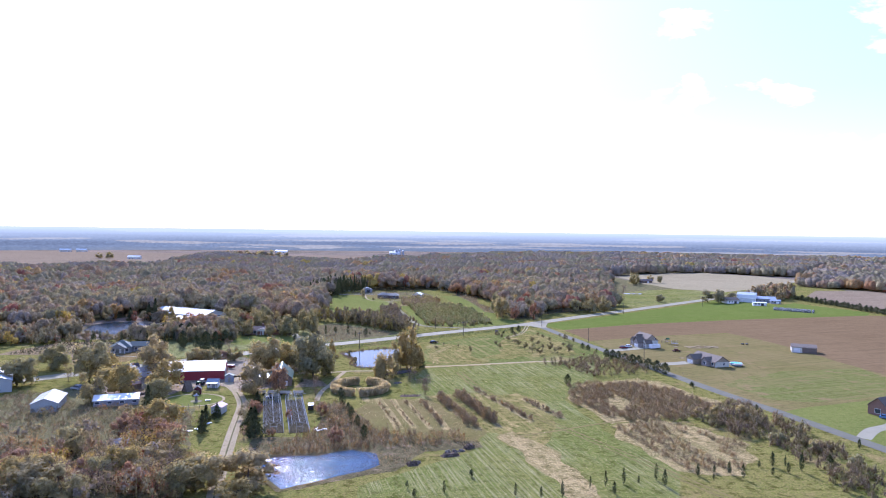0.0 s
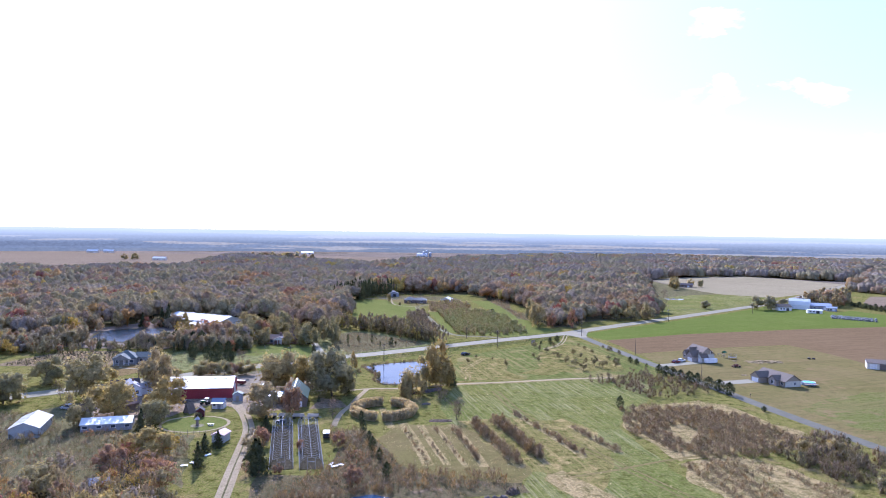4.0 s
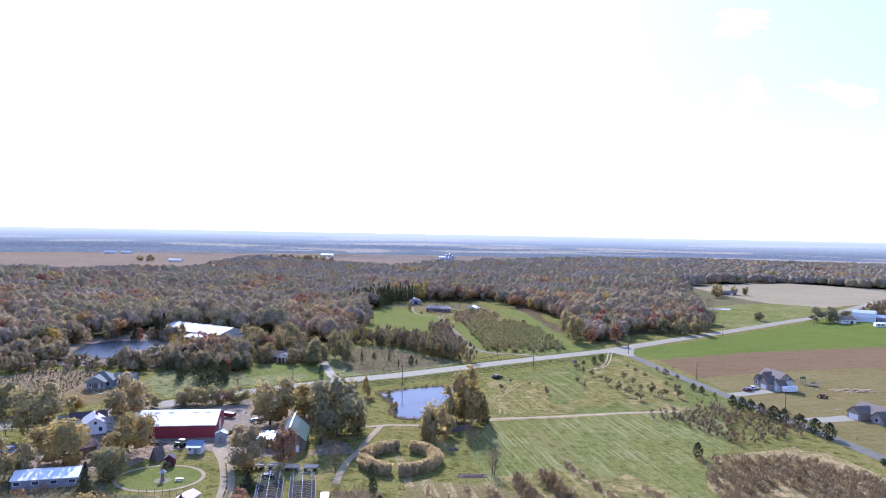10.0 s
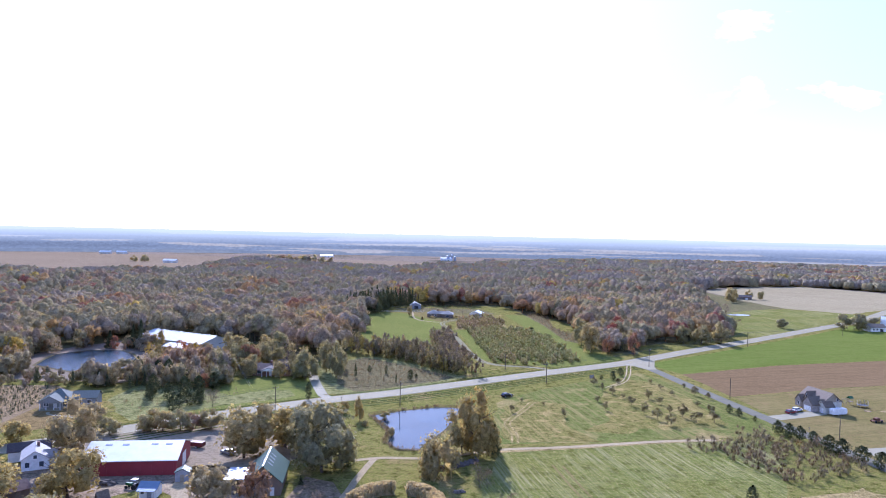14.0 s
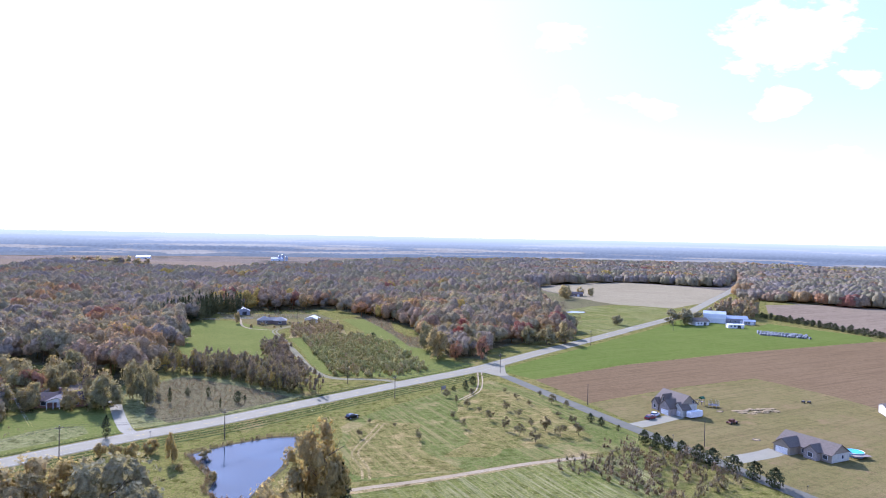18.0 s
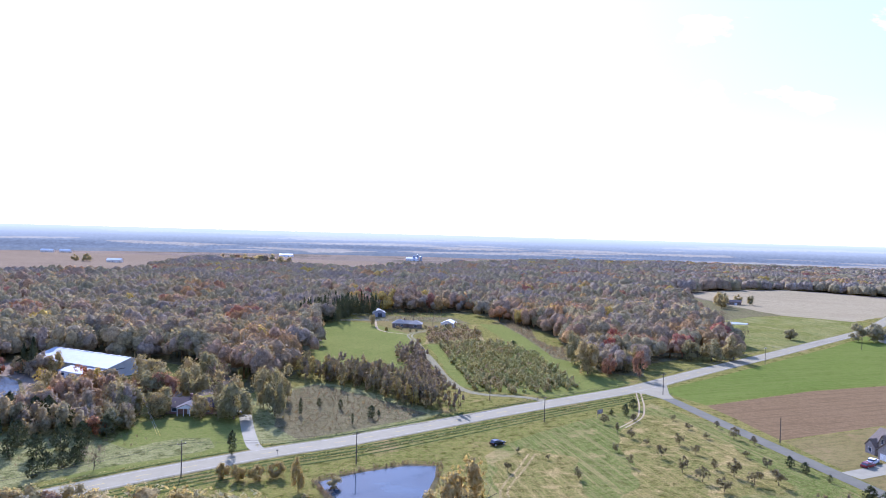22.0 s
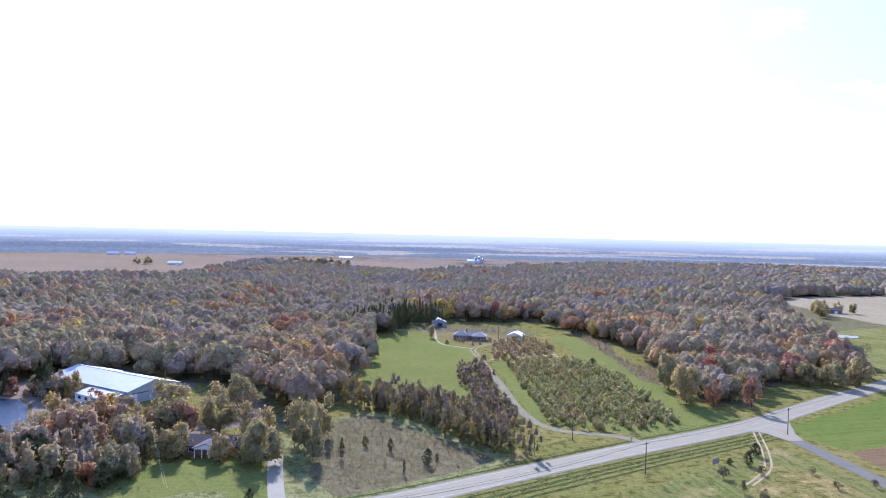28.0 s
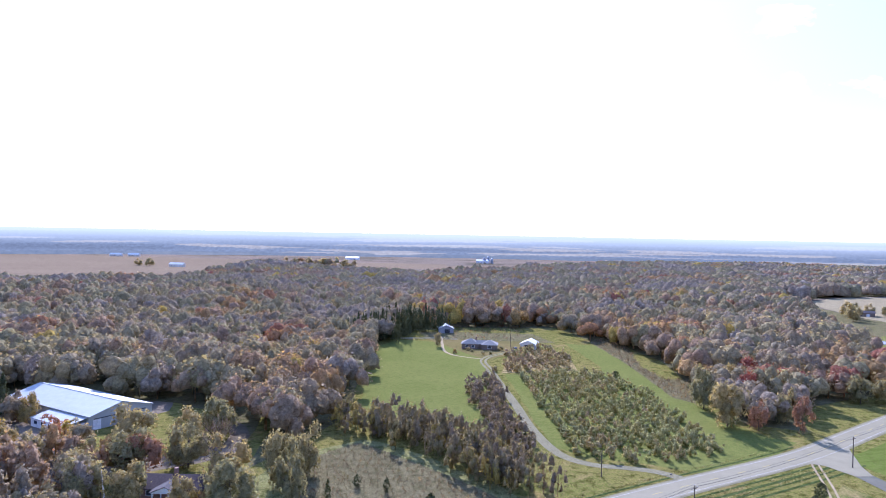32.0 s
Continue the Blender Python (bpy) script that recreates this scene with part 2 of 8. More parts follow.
def asphalt(name, a, b):
    m = Mat(name, 0.85, spec=0.08)
    g = m.noise(6.0, 6, 0.75)
    col = m.ramp(m.noise(0.25, 5, 0.65), [(0.35, a), (0.65, b)])
    m.colour(m.mix(m.ramp(g, [(0.45, (0, 0, 0)), (0.75, (0.5, 0.5, 0.5))]), col, tuple(v * 1.25 for v in b)))
    m.bump(g, 0.2, 0.02)
    return m.m


ROAD = asphalt("worn_road", (0.225, 0.197, 0.122), (0.255, 0.225, 0.142))
LANE = asphalt("lane_asphalt", (0.115, 0.107, 0.075), (0.145, 0.135, 0.096))
CONCRETE = asphalt("concrete", (0.235, 0.213, 0.142), (0.275, 0.248, 0.168))


def plain(name, col, rough=0.6, metal=0.0, vary=0.12, scale=1.2, spec=0.3):
    """Paint, metal, plastic or masonry with a little wear at two scales."""
    m = Mat(name, rough, metal, spec)
    dark = tuple(v * (1 - vary) for v in col)
    lite = tuple(min(1, v * (1 + vary * 0.6)) for v in col)
    c = m.ramp(m.noise(scale, 5, 0.6), [(0.35, dark), (0.65, lite)])
    m.colour(m.mix(m.ramp(m.noise(scale * 9, 3, 0.6), [(0.55, (0, 0, 0)), (0.8, (0.35, 0.35, 0.35))]), c, tuple(v * 0.8 for v in col)))
    return m.m


def ribbed(name, col, rough=0.45, metal=0.0, pitch=0.3, vary=0.1, axis="X"):
    """Profiled sheet metal: ribs run down the slope."""
    m = Mat(name, rough, metal, 0.4)
    tcn = m.n("ShaderNodeTexCoord")
    w = m.n("ShaderNodeTexWave", Scale=1.0 / pitch * 0.5)
    w.bands_direction = axis
    m.link(tcn.outputs["Object"], w.inputs["Vector"])
    m.colour(m.ramp(m.noise(0.5, 4, 0.6), [(0.35, tuple(v * (1 - vary) for v in col)), (0.65, col)]))
    m.bump(w.outputs["Fac"], 0.35, 0.04)
    return m.m


WHITE_ROOF = ribbed("white_sheet_roof", (0.73, 0.72, 0.66), 0.3, 0.0)
RED_WALL = ribbed("red_sheet_wall", (0.27, 0.035, 0.045), 0.6)
GREEN_ROOF = ribbed("green_sheet_roof", (0.028, 0.075, 0.055), 0.5)
BLUE_ROOF = ribbed("blue_sheet_roof", (0.09, 0.16, 0.25), 0.55)
SILVER = ribbed("galvanised_sheet", (0.36, 0.39, 0.44), 0.5, 0.4)
PALE_SHEET = ribbed("pale_sheet", (0.4, 0.42, 0.41), 0.6)
WHITE_WALL = plain("white_siding", (0.75, 0.75, 0.74), 0.6)
CREAM_WALL = plain("cream_siding", (0.62, 0.58, 0.5), 0.65)
GREY_WALL = plain("grey_siding", (0.28, 0.29, 0.32), 0.6)
TAUPE_WALL = plain("taupe_siding", (0.31, 0.265, 0.2), 0.7)
BROWN_WALL = plain("brown_siding", (0.19, 0.145, 0.115), 0.7)
STONE = plain("stone_veneer", (0.34, 0.3, 0.27), 0.85, vary=0.35, scale=3)
BRICK = plain("brown_brick", (0.27, 0.16, 0.12), 0.85, vary=0.25, scale=4)
SHINGLE_BROWN = plain("brown_shingles", (0.17, 0.135, 0.1), 0.9, vary=0.25, scale=2.5)
SHINGLE_GREY = plain("grey_shingles", (0.24, 0.225, 0.2), 0.9, vary=0.2, scale=2.5)
SHINGLE_DARK = plain("dark_shingles", (0.07, 0.06, 0.065), 0.9, vary=0.3, scale=2.5)
SHINGLE_PALE = plain("weathered_shingles", (0.38, 0.37, 0.37), 0.85, vary=0.2, scale=2)
DARK = plain("dark_paint", (0.035, 0.035, 0.04), 0.4)
BLACK_CAR = plain("black_car_paint", (0.012, 0.012, 0.016), 0.2, spec=0.6)
WHITE_PAINT = plain("white_paint", (0.8, 0.8, 0.8), 0.35)
WORN_LINE = plain("worn_line_paint", (0.42, 0.4, 0.36), 0.9, vary=0.3)
YELLOW_PAINT = plain("yellow_line", (0.5, 0.36, 0.06), 0.7)
RED_PAINT = plain("red_car_paint", (0.16, 0.012, 0.015), 0.25, spec=0.6)
BLUE_PAINT = plain("blue_paint", (0.1, 0.2, 0.4), 0.4)
GREEN_PAINT = plain("green_machine_paint", (0.02, 0.1, 0.03), 0.4)
WOOD = plain("weathered_wood", (0.24, 0.19, 0.15), 0.85, vary=0.3, scale=3)
POLE_WOOD = plain("pole_wood", (0.13, 0.1, 0.08), 0.9, vary=0.25, scale=2)
BARK = plain("bark", (0.11, 0.085, 0.065), 0.95, vary=0.3, scale=4)
STEEL = plain("pale_steel", (0.5, 0.5, 0.5), 0.5, 0.3)
RUBBER = plain("rubber", (0.02, 0.02, 0.02), 0.8)
SIDING_PALE = plain("pale_siding", (0.55, 0.53, 0.45), 0.65)
TAN_CLOTH = plain("pink_roof", (0.55, 0.36, 0.36), 0.6)


def glass_mat(name, col=(0.05, 0.06, 0.08)):
    m = Mat(name, 0.08, 0.0, 0.8)
    m.colour(col)
    return m.m


GLASS = glass_mat("window_glass")


def water(name, col, ripple=0.05, scale=1.2, wind=False):
    m = Mat(name, 0.05 if wind else 0.06, 0.0, 0.08 if wind else 0.42)
    m.p.inputs["IOR"].default_value = 1.27 if wind else 1.33
    m.colour(m.ramp(m.noise(0.08, 3), [(0.4, col), (0.7, tuple(v * 1.6 for v in col))]))
    if wind:
        m.bump(m.noise(scale, 2, 0.5, (1.0, 1.5, 1)), ripple, 0.32)
    else:
        m.bump(m.noise(scale, 4, 0.6, (1.0, 2.4, 1)), ripple, 0.12)
    return m.m


WATER = water("pond_water", (0.02, 0.035, 0.05), 0.05)
RIPPLED = water("rippled_pond_water", (0.018, 0.045, 0.085), 0.7, 1.2, True)
WOODS_WATER = water("woodland_pond_water", (0.02, 0.035, 0.05), 0.85, 1.1)
POOL_WATER = water("pool_cover", (0.03, 0.3, 0.36), 0.03)


HEART = {}


def foliage(name, stops, through=0.6, attr=False, holes=0.475, grain=1.7):
    """Leaves: part of the light is scattered back, part goes through. attr: the colour is picked tree by tree."""
    if holes:
        HEART[name] = foliage(name + "_heart", stops, through, attr, 0.0, grain)
    m = Mat(name, 1.0, spec=0.0)
    g = m.n("ShaderNodeNewGeometry")
    info = m.n("ShaderNodeObjectInfo")
    if attr:
        a = m.n("ShaderNodeAttribute")
        a.attribute_name = "tone"
        f = a.outputs["Fac"]
    else:
        f = info.outputs["Random"]
    col = m.ramp(f, stops)
    hsv = m.n("ShaderNodeHueSaturation")
    mr = m.n("ShaderNodeMapRange")
    mr.inputs["To Min"].default_value, mr.inputs["To Max"].default_value = 0.86, 1.14
    m.link(g.outputs["Random Per Island"], mr.inputs["Value"])
    speck = m.n("ShaderNodeMapRange")
    speck.inputs["From Min"].default_value, speck.inputs["From Max"].default_value = 0.36, 0.64
    speck.inputs["To Min"].default_value, speck.inputs["To Max"].default_value = 0.68, 1.32
    m.link(m.noise(0.75, 5, 0.8), speck.inputs["Value"])
    mul = m.n("ShaderNodeMath")
    mul.operation = "MULTIPLY"
    m.link(mr.outputs[0], mul.inputs[0])
    m.link(speck.outputs[0], mul.inputs[1])
    m.link(mul.outputs[0], hsv.inputs["Value"])
    m.link(col, hsv.inputs["Color"])
    m.colour(hsv.outputs[0])
    tr = m.n("ShaderNodeBsdfTranslucent")
    tuft = m.n("ShaderNodeBump", Strength=0.9, Distance=1.5)
    m.link(m.noise(0.7, 4, 0.72), tuft.inputs["Height"])
    m.link(tuft.outputs[0], m.p.inputs["Normal"])
    m.link(tuft.outputs[0], tr.inputs["Normal"])
    # light that comes through a dry leaf is warmer and weaker
    m.link(m.mix(1.0, hsv.outputs[0], (0.82, 0.69, 0.41), "MULTIPLY"), tr.inputs["Color"])
    mx = m.n("ShaderNodeMixShader", Fac=through)
    m.link(m.p.outputs[0], mx.inputs[1])
    m.link(tr.outputs[0], mx.inputs[2])
    if not holes:
        m.link(mx.outputs[0], m.out.inputs["Surface"])
        return m.m
    # gaps between the leaves of a clump
    gap = m.n("ShaderNodeMapRange")
    gap.inputs["From Min"].default_value, gap.inputs["From Max"].default_value = holes, holes + 0.02
    m.link(m.noise(grain, 2, 0.6), gap.inputs["Value"])
    clear = m.n("ShaderNodeBsdfTransparent")
    cut = m.n("ShaderNodeMixShader")
    m.link(gap.outputs[0], cut.inputs["Fac"])
    m.link(clear.outputs[0], cut.inputs[1])
    m.link(mx.outputs[0], cut.inputs[2])
    m.link(cut.outputs[0], m.out.inputs["Surface"])
    return m.m


# tones paler and greyer than real leaves: distance haze is mixed into the colour
LEAF_WOODS_HAZED = foliage("autumn_woods", [(0.0, (0.475, 0.405, 0.32)), (0.14, (0.49, 0.405, 0.295)), (0.28, (0.48, 0.41, 0.26)), (0.4, (0.47, 0.42, 0.235)), (0.5, (0.5, 0.42, 0.235)), (0.6, (0.48, 0.38, 0.255)), (0.7, (0.52, 0.37, 0.24)), (0.82, (0.59, 0.41, 0.175)), (0.91, (0.53, 0.275, 0.165)), (0.97, (0.46, 0.205, 0.15)), (1.0, (0.64, 0.49, 0.14))], 0.52, attr=True, holes=0.43, grain=1.2)
LEAF_OLIVE = foliage("olive_leaves", [(0, (0.401, 0.384, 0.212)), (0.5, (0.496, 0.443, 0.236)), (1, (0.566, 0.472, 0.236))], 0.56, holes=0.44, grain=3.2)
LEAF_GREEN = foliage("green_leaves", [(0, (0.325, 0.331, 0.2)), (1, (0.413, 0.381, 0.225))], 0.5, holes=0.44, grain=3.2)
LEAF_GOLD = foliage("gold_leaves", [(0, (0.518, 0.416, 0.184)), (1, (0.572, 0.475, 0.205))], 0.54, holes=0.43, grain=3.2)
LEAF_RUST = foliage("rust_leaves", [(0, (0.506, 0.297, 0.187)), (1, (0.44, 0.308, 0.209))], 0.5)
LEAF_RED = foliage("red_leaves", [(0, (0.374, 0.11, 0.099)), (1, (0.462, 0.187, 0.132))], 0.5)
LEAF_TAN = foliage("tan_leaves", [(0, (0.483, 0.414, 0.23)), (1, (0.552, 0.46, 0.265))], 0.56, holes=0.43, grain=3.2)
LEAF_BROWN = foliage("brown_twigs", [(0, (0.27, 0.2, 0.165)), (1, (0.33, 0.25, 0.195))], 0.3)
LEAF_CONIFER = foliage("conifer_needles", [(0, (0.085, 0.1, 0.05)), (1, (0.12, 0.13, 0.065))], 0.2)
LEAF_SHRUB = foliage("shrub_leaves", [(0.0, (0.32, 0.295, 0.16)), (0.35, (0.34, 0.275, 0.195)), (0.7, (0.34, 0.255, 0.175)), (1.0, (0.46, 0.32, 0.155))], 0.35, attr=True, holes=0.36, grain=1.6)
LEAF_STRAW = foliage("straw", [(0.0, (0.58, 0.49, 0.29)), (1.0, (0.72, 0.61, 0.39))], 0.45, attr=True, holes=0.0)
LEAF_NURSERY = foliage("nursery_leaves", [(0.0, (0.46, 0.47, 0.2)), (0.45, (0.55, 0.5, 0.22)), (0.75, (0.56, 0.45, 0.24)), (1.0, (0.52, 0.41, 0.27))], 0.5, attr=True)

# ---------------------------------------------------------------- mesh helpers


def link_mesh(name, bm, material, parent=None):
    me = bpy.data.meshes.new(name)
    bm.to_mesh(me)
    bm.free()
    mats = material if isinstance(material, (list, tuple)) else [material]
    for m in mats:
        me.materials.append(m)
    ob = new(name, me)
    if parent is not None:
        ob.parent = parent
    return ob


def part(name, bm, material, parent, label=""):
    """One mesh object under a thing or under a part."""
    return tagged(link_mesh(name, bm, material, parent), label)


def thing(name, label, category, x=0.0, y=0.0, z=0.0, turn=0.0, group="", kind=""):
    e = new(name)
    e.empty_display_size = 0.5
    e.matrix_world = pose(x, y, z, 0, 0, turn)
    return tagged(e, label, category, group, kind)


def add_box(bm, x0, x1, y0, y1, z0, z1, bevel=0.0):
    v = [bm.verts.new(p) for p in ((x0, y0, z0), (x1, y0, z0), (x1, y1, z0), (x0, y1, z0), (x0, y0, z1), (x1, y0, z1), (x1, y1, z1), (x0, y1, z1))]
    fs = [bm.faces.new([v[i] for i in q]) for q in ((3, 2, 1, 0), (4, 5, 6, 7), (0, 1, 5, 4), (1, 2, 6, 5), (2, 3, 7, 6), (3, 0, 4, 7))]
    if bevel:
        es = list({e for f in fs for e in f.edges})
        bmesh.ops.bevel(bm, geom=es, offset=bevel, segments=1, affect="EDGES")
    return v


def box(*a, bevel=0.0):
    bm = bmesh.new()
    add_box(bm, *a, bevel=bevel)
    return bm


def add_prism(bm, pts, axis, a, b):
    """A polygon of (u, z) drawn out from a to b along x or y."""
    def at(k, u, z):
        return (k, u, z) if axis == "x" else (u, k, z)
    lo = [bm.verts.new(at(a, u, z)) for u, z in pts]
    hi = [bm.verts.new(at(b, u, z)) for u, z in pts]
    n = len(pts)
    bm.faces.new(lo)
    bm.faces.new(hi[::-1])
    for i in range(n):
        bm.faces.new((lo[i], hi[i], hi[(i + 1) % n], lo[(i + 1) % n]))
    bmesh.ops.recalc_face_normals(bm, faces=bm.faces)


def add_tube(bm, a, b, r0, r1=None, sides=6):
    """A tapered round bar from a to b."""
    a, b = Vector(a), Vector(b)
    r1 = r0 if r1 is None else r1
    q = (b - a).to_track_quat("Z", "Y")
    ring = []
    for p, r in ((a, r0), (b, r1)):
        ring.append([bm.verts.new(p + q @ Vector((r * math.cos(k * math.tau / sides), r * math.sin(k * math.tau / sides), 0))) for k in range(sides)])
    for k in range(sides):
        bm.faces.new((ring[0][k], ring[0][(k + 1) % sides], ring[1][(k + 1) % sides], ring[1][k]))
    bm.faces.new(ring[0][::-1])
    bm.faces.new(ring[1])


def tube(*a, **k):
    bm = bmesh.new()
    add_tube(bm, *a, **k)
    return bm


# ---------------------------------------------------------------- ground
def sheet(name, pts, material, z, label="", rough=0.0, step=6.0, category="ground"):
    """A flat patch of ground; rough: how far its edge wanders."""
    if rough:
        out = []
        for i, p in enumerate(pts):
            q = pts[(i + 1) % len(pts)]
            n = max(1, int(math.dist(p, q) / step))
            for k in range(n):
                f = k / n
                x, y = p[0] + (q[0] - p[0]) * f, p[1] + (q[1] - p[1]) * f
                v = noise.noise_vector(Vector((x * 0.09, y * 0.09, z * 50)))
                out.append((x + v.x * rough, y + v.y * rough))
        pts = out
    bm = bmesh.new()
    f = bm.faces.new([bm.verts.new((x, y, z)) for x, y in pts])
    if f.normal.z < 0 or sum(pts[i - 1][0] * pts[i][1] - pts[i][0] * pts[i - 1][1] for i in range(len(pts))) < 0:
        bmesh.ops.reverse_faces(bm, faces=[f])
    bm.normal_update()
    bmesh.ops.triangulate(bm, faces=bm.faces)
    return tagged(link_mesh(name, bm, material), label, category, kind="structure")


def smooth_line(pts, n=6):
    """A curve through the points (Catmull-Rom)."""
    out = []
    for i in range(len(pts) - 1):
        p0, p1, p2, p3 = (Vector(pts[max(0, min(len(pts) - 1, i + k))]) for k in (-1, 0, 1, 2))
        for k in range(n):
            t = k / n
            out.append(0.5 * (2 * p1 + (p2 - p0) * t + (2 * p0 - 5 * p1 + 4 * p2 - p3) * t * t + (3 * p1 - p0 - 3 * p2 + p3) * t ** 3))
    return out + [Vector(pts[-1])]


def strip_mesh(bm, line, off, width, z, dash=None):
    """A band along a line, off to its right by that much; dash: (length, gap)."""
    run, prev = 0.0, None
    for i, p in enumerate(line):
        d = (line[min(i + 1, len(line) - 1)] - line[max(i - 1, 0)]).normalized()
        s = Vector((d.y, -d.x))
        if i:
            run += (p - line[i - 1]).length
        pair = (bm.verts.new((*(p + s * (off - width / 2)), z)), bm.verts.new((*(p + s * (off + width / 2)), z)))
        if prev and (not dash or run % (dash[0] + dash[1]) < dash[0]):
            bm.faces.new((prev[0], prev[1], pair[1], pair[0]))
        prev = pair


def lane(name, pts, width, material, z, label, n=6, category="road"):
    bm = bmesh.new()
    strip_mesh(bm, smooth_line(pts, n), 0, width, z)
    return tagged(link_mesh(name, bm, material), label, category, kind="structure")


bm = bmesh.new()
R = 2040
ring = [bm.verts.new((R * math.cos(k * math.tau / 96), 200 + R * math.sin(k * math.tau / 96), 0)) for k in range(96)]
bm.faces.new(ring)
tagged(link_mesh("ground", bm, COUNTRY), "flat autumn farmland reaching to the horizon", "ground", kind="structure")

# fields and plots, each a little above the one beneath
sheet("grass_ground", [(-420, -140), (-420, 330), (-240, 400), (-160, 400), (-90, 470), (-110, 650), (-100, 760), (10, 790), (60, 600), (160, 640), (240, 860), (360, 830), (520, 1010), (420, 700), (360, 560), (240, 250), (260, -140)], GRASS, 0.01, "rough green pasture grass with dry spots", 4)
sheet("winter_wheat_field", [(66, 484), (118, 534), (206, 622), (272, 694), (300, 640), (322, 660), (349, 586), (334, 566), (214, 527), (133, 494), (78, 461)], WHEAT, 0.03, "bright green winter wheat field", 0.8)
sheet("ploughed_field", [(78, 460), (133, 493), (214, 526), (334, 565), (360, 560), (300, 330), (204, 296), (198, 352), (192, 420), (181, 456), (133, 439), (86, 415)], PLOUGHED, 0.035, "bare reddish-brown ploughed field", 0.6)
sheet("dry_lawn", [(86, 414), (133, 438), (181, 455), (192, 420), (198, 352), (204, 298), (170, 276), (134, 262), (121, 254), (113, 283), (104, 322), (93, 366)], DRYLAWN, 0.04, "wide mown lawn yellowed by autumn", 0.5)
PATCHY = turf("patchy_lawn", (0.145, 0.16, 0.036), (0.18, 0.172, 0.046), (0.2, 0.19, 0.075), 0.03, 1.2, stripes=0.3, turn=-1.18, dry=(0.26, 0.18, 0.09), dry_at=0.54, bold=0.3, speck=0.6)
sheet("lawn_patch", [(118, 300), (135, 316), (158, 331), (180, 336), (197, 341), (198, 318), (184, 288), (160, 276), (136, 270), (126, 272)], PATCHY, 0.046, "greener patchy part of the wide lawn", 3, 2)
sheet("green_lawn", [(121, 254), (134, 262), (172, 277), (190, 250), (150, 180), (137, 196), (129, 230)], LAWN, 0.05, "bright green watered lawn", 0.5)
sheet("stubble_field", [(246, 895), (248, 1024), (321, 1105), (420, 1144), (468, 1073), (490, 1000), (430, 920), (364, 832), (304, 775), (262, 810)], STUBBLE, 0.03, "pale tan harvested stubble field", 3)
sheet("green_meadow", [(166, 603), (205, 645), (262, 704), (310, 768), (292, 782), (258, 800), (226, 790), (178, 742), (160, 677), (150, 606)], MOWN, 0.03, "green meadow beside the road", 2)
sheet("brown_pasture", [(180, 743), (226, 792), (262, 806), (246, 893), (242, 1020), (226, 1020), (217, 927), (202, 870)], WEEDS, 0.032, "olive pasture with thin cover", 3)
sheet("corn_stubble", [(358, 660), (372, 735), (420, 812), (490, 815), (620, 800), (560, 640), (420, 560), (362, 576)], STUBBLE_BROWN, 0.03, "tan corn stubble field", 1)
sheet("hill_lawn", [(-106, 648), (-99, 682), (-67, 676), (-47, 636), (-40, 600), (-40, 545), (-38, 515), (-34, 487), (-52, 500), (-66, 508), (-84, 520), (-94, 580)], LAWN, 0.03, "smooth green lawn before the wooded hill", 1.5)
sheet("hall_grass", [(-166, 468), (-156, 478), (-146, 500), (-150, 512), (-132, 504), (-118, 488), (-112, 470), (-124, 452), (-148, 450)], GRASS, 0.036, "rough grass beside the riding hall", 2)
sheet("woodland_ride", [(-101, 440), (-106, 470), (-112, 500), (-116, 520), (-112, 520), (-107, 500), (-101, 470), (-96, 440)], GRASS, 0.034, "grassy ride cut through the woods", 0.8)
sheet("grass_strip", [(-2, 690), (21, 683), (33, 600), (41, 530), (52, 505), (60, 500), (45, 480), (24, 464), (10, 470), (-8, 474), (-16, 484), (-23, 522), (-33, 590), (-2, 589), (12, 614)], LAWN, 0.03, "long green grass strip beside the nursery", 1.2)
sheet("nursery_ground", [(-33, 646), (-20, 674), (-3, 651), (0, 604), (-35, 592)], HAY, 0.04, "dry weedy ground between upper nursery rows", 1)
sheet("farmyard_grass", [(-84, 690), (-20, 690), (-24, 655), (-44, 625), (-66, 660)], DRYLAWN, 0.042, "dry grass round the hill farmhouse", 1.5)
sheet("weedy_plot", [(-92, 720), (-20, 725), (-8, 690), (-84, 690)], WEEDS, 0.045, "brown weedy plot behind the farmhouse", 2)
DEADWEED = turf("dead_weeds", (0.13, 0.112, 0.052), (0.172, 0.148, 0.072), (0.215, 0.185, 0.1), 0.12, 1.0, dry=(0.12, 0.115, 0.05), dry_at=0.56)
BRUSH_PLOT = [(-86, 455), (-73, 476), (-48, 455), (-26, 434), (-42, 416), (-64, 398), (-74, 412)]
sheet("brush_plot", BRUSH_PLOT, DEADWEED, 0.03, "brown brushy plot of dead weeds", 1.5)
sheet("ranch_lawn", [(-118, 410), (-103, 421), (-88, 422), (-80, 400), (-74, 388), (-84, 380.5), (-104, 364), (-112, 360), (-116, 385)], LAWN, 0.03, "green lawn before the ranch house", 1.5)
sheet("mown_weeds", [(-150, 405), (-126, 404), (-120, 392), (-107, 385), (-98, 396), (-90, 397), (-86.5, 388), (-88, 384), (-94, 376), (-106, 367.5), (-113, 362), (-128, 345), (-150, 372)], PALE_WEEDS, 0.034, "pale mown weeds beside the road", 3)
MEADOW = [(-8, 330), (13, 335), (42, 345), (78, 352), (62, 300), (46, 270), (52, 228), (64, 190), (40, 120), (-10, 120), (-20, 175), (10, 205), (14, 225), (-10, 270), (-13, 300)]
sheet("mown_meadow", MEADOW, MOWN, 0.03, "green mown meadow with pale mowing lines", 1.5)
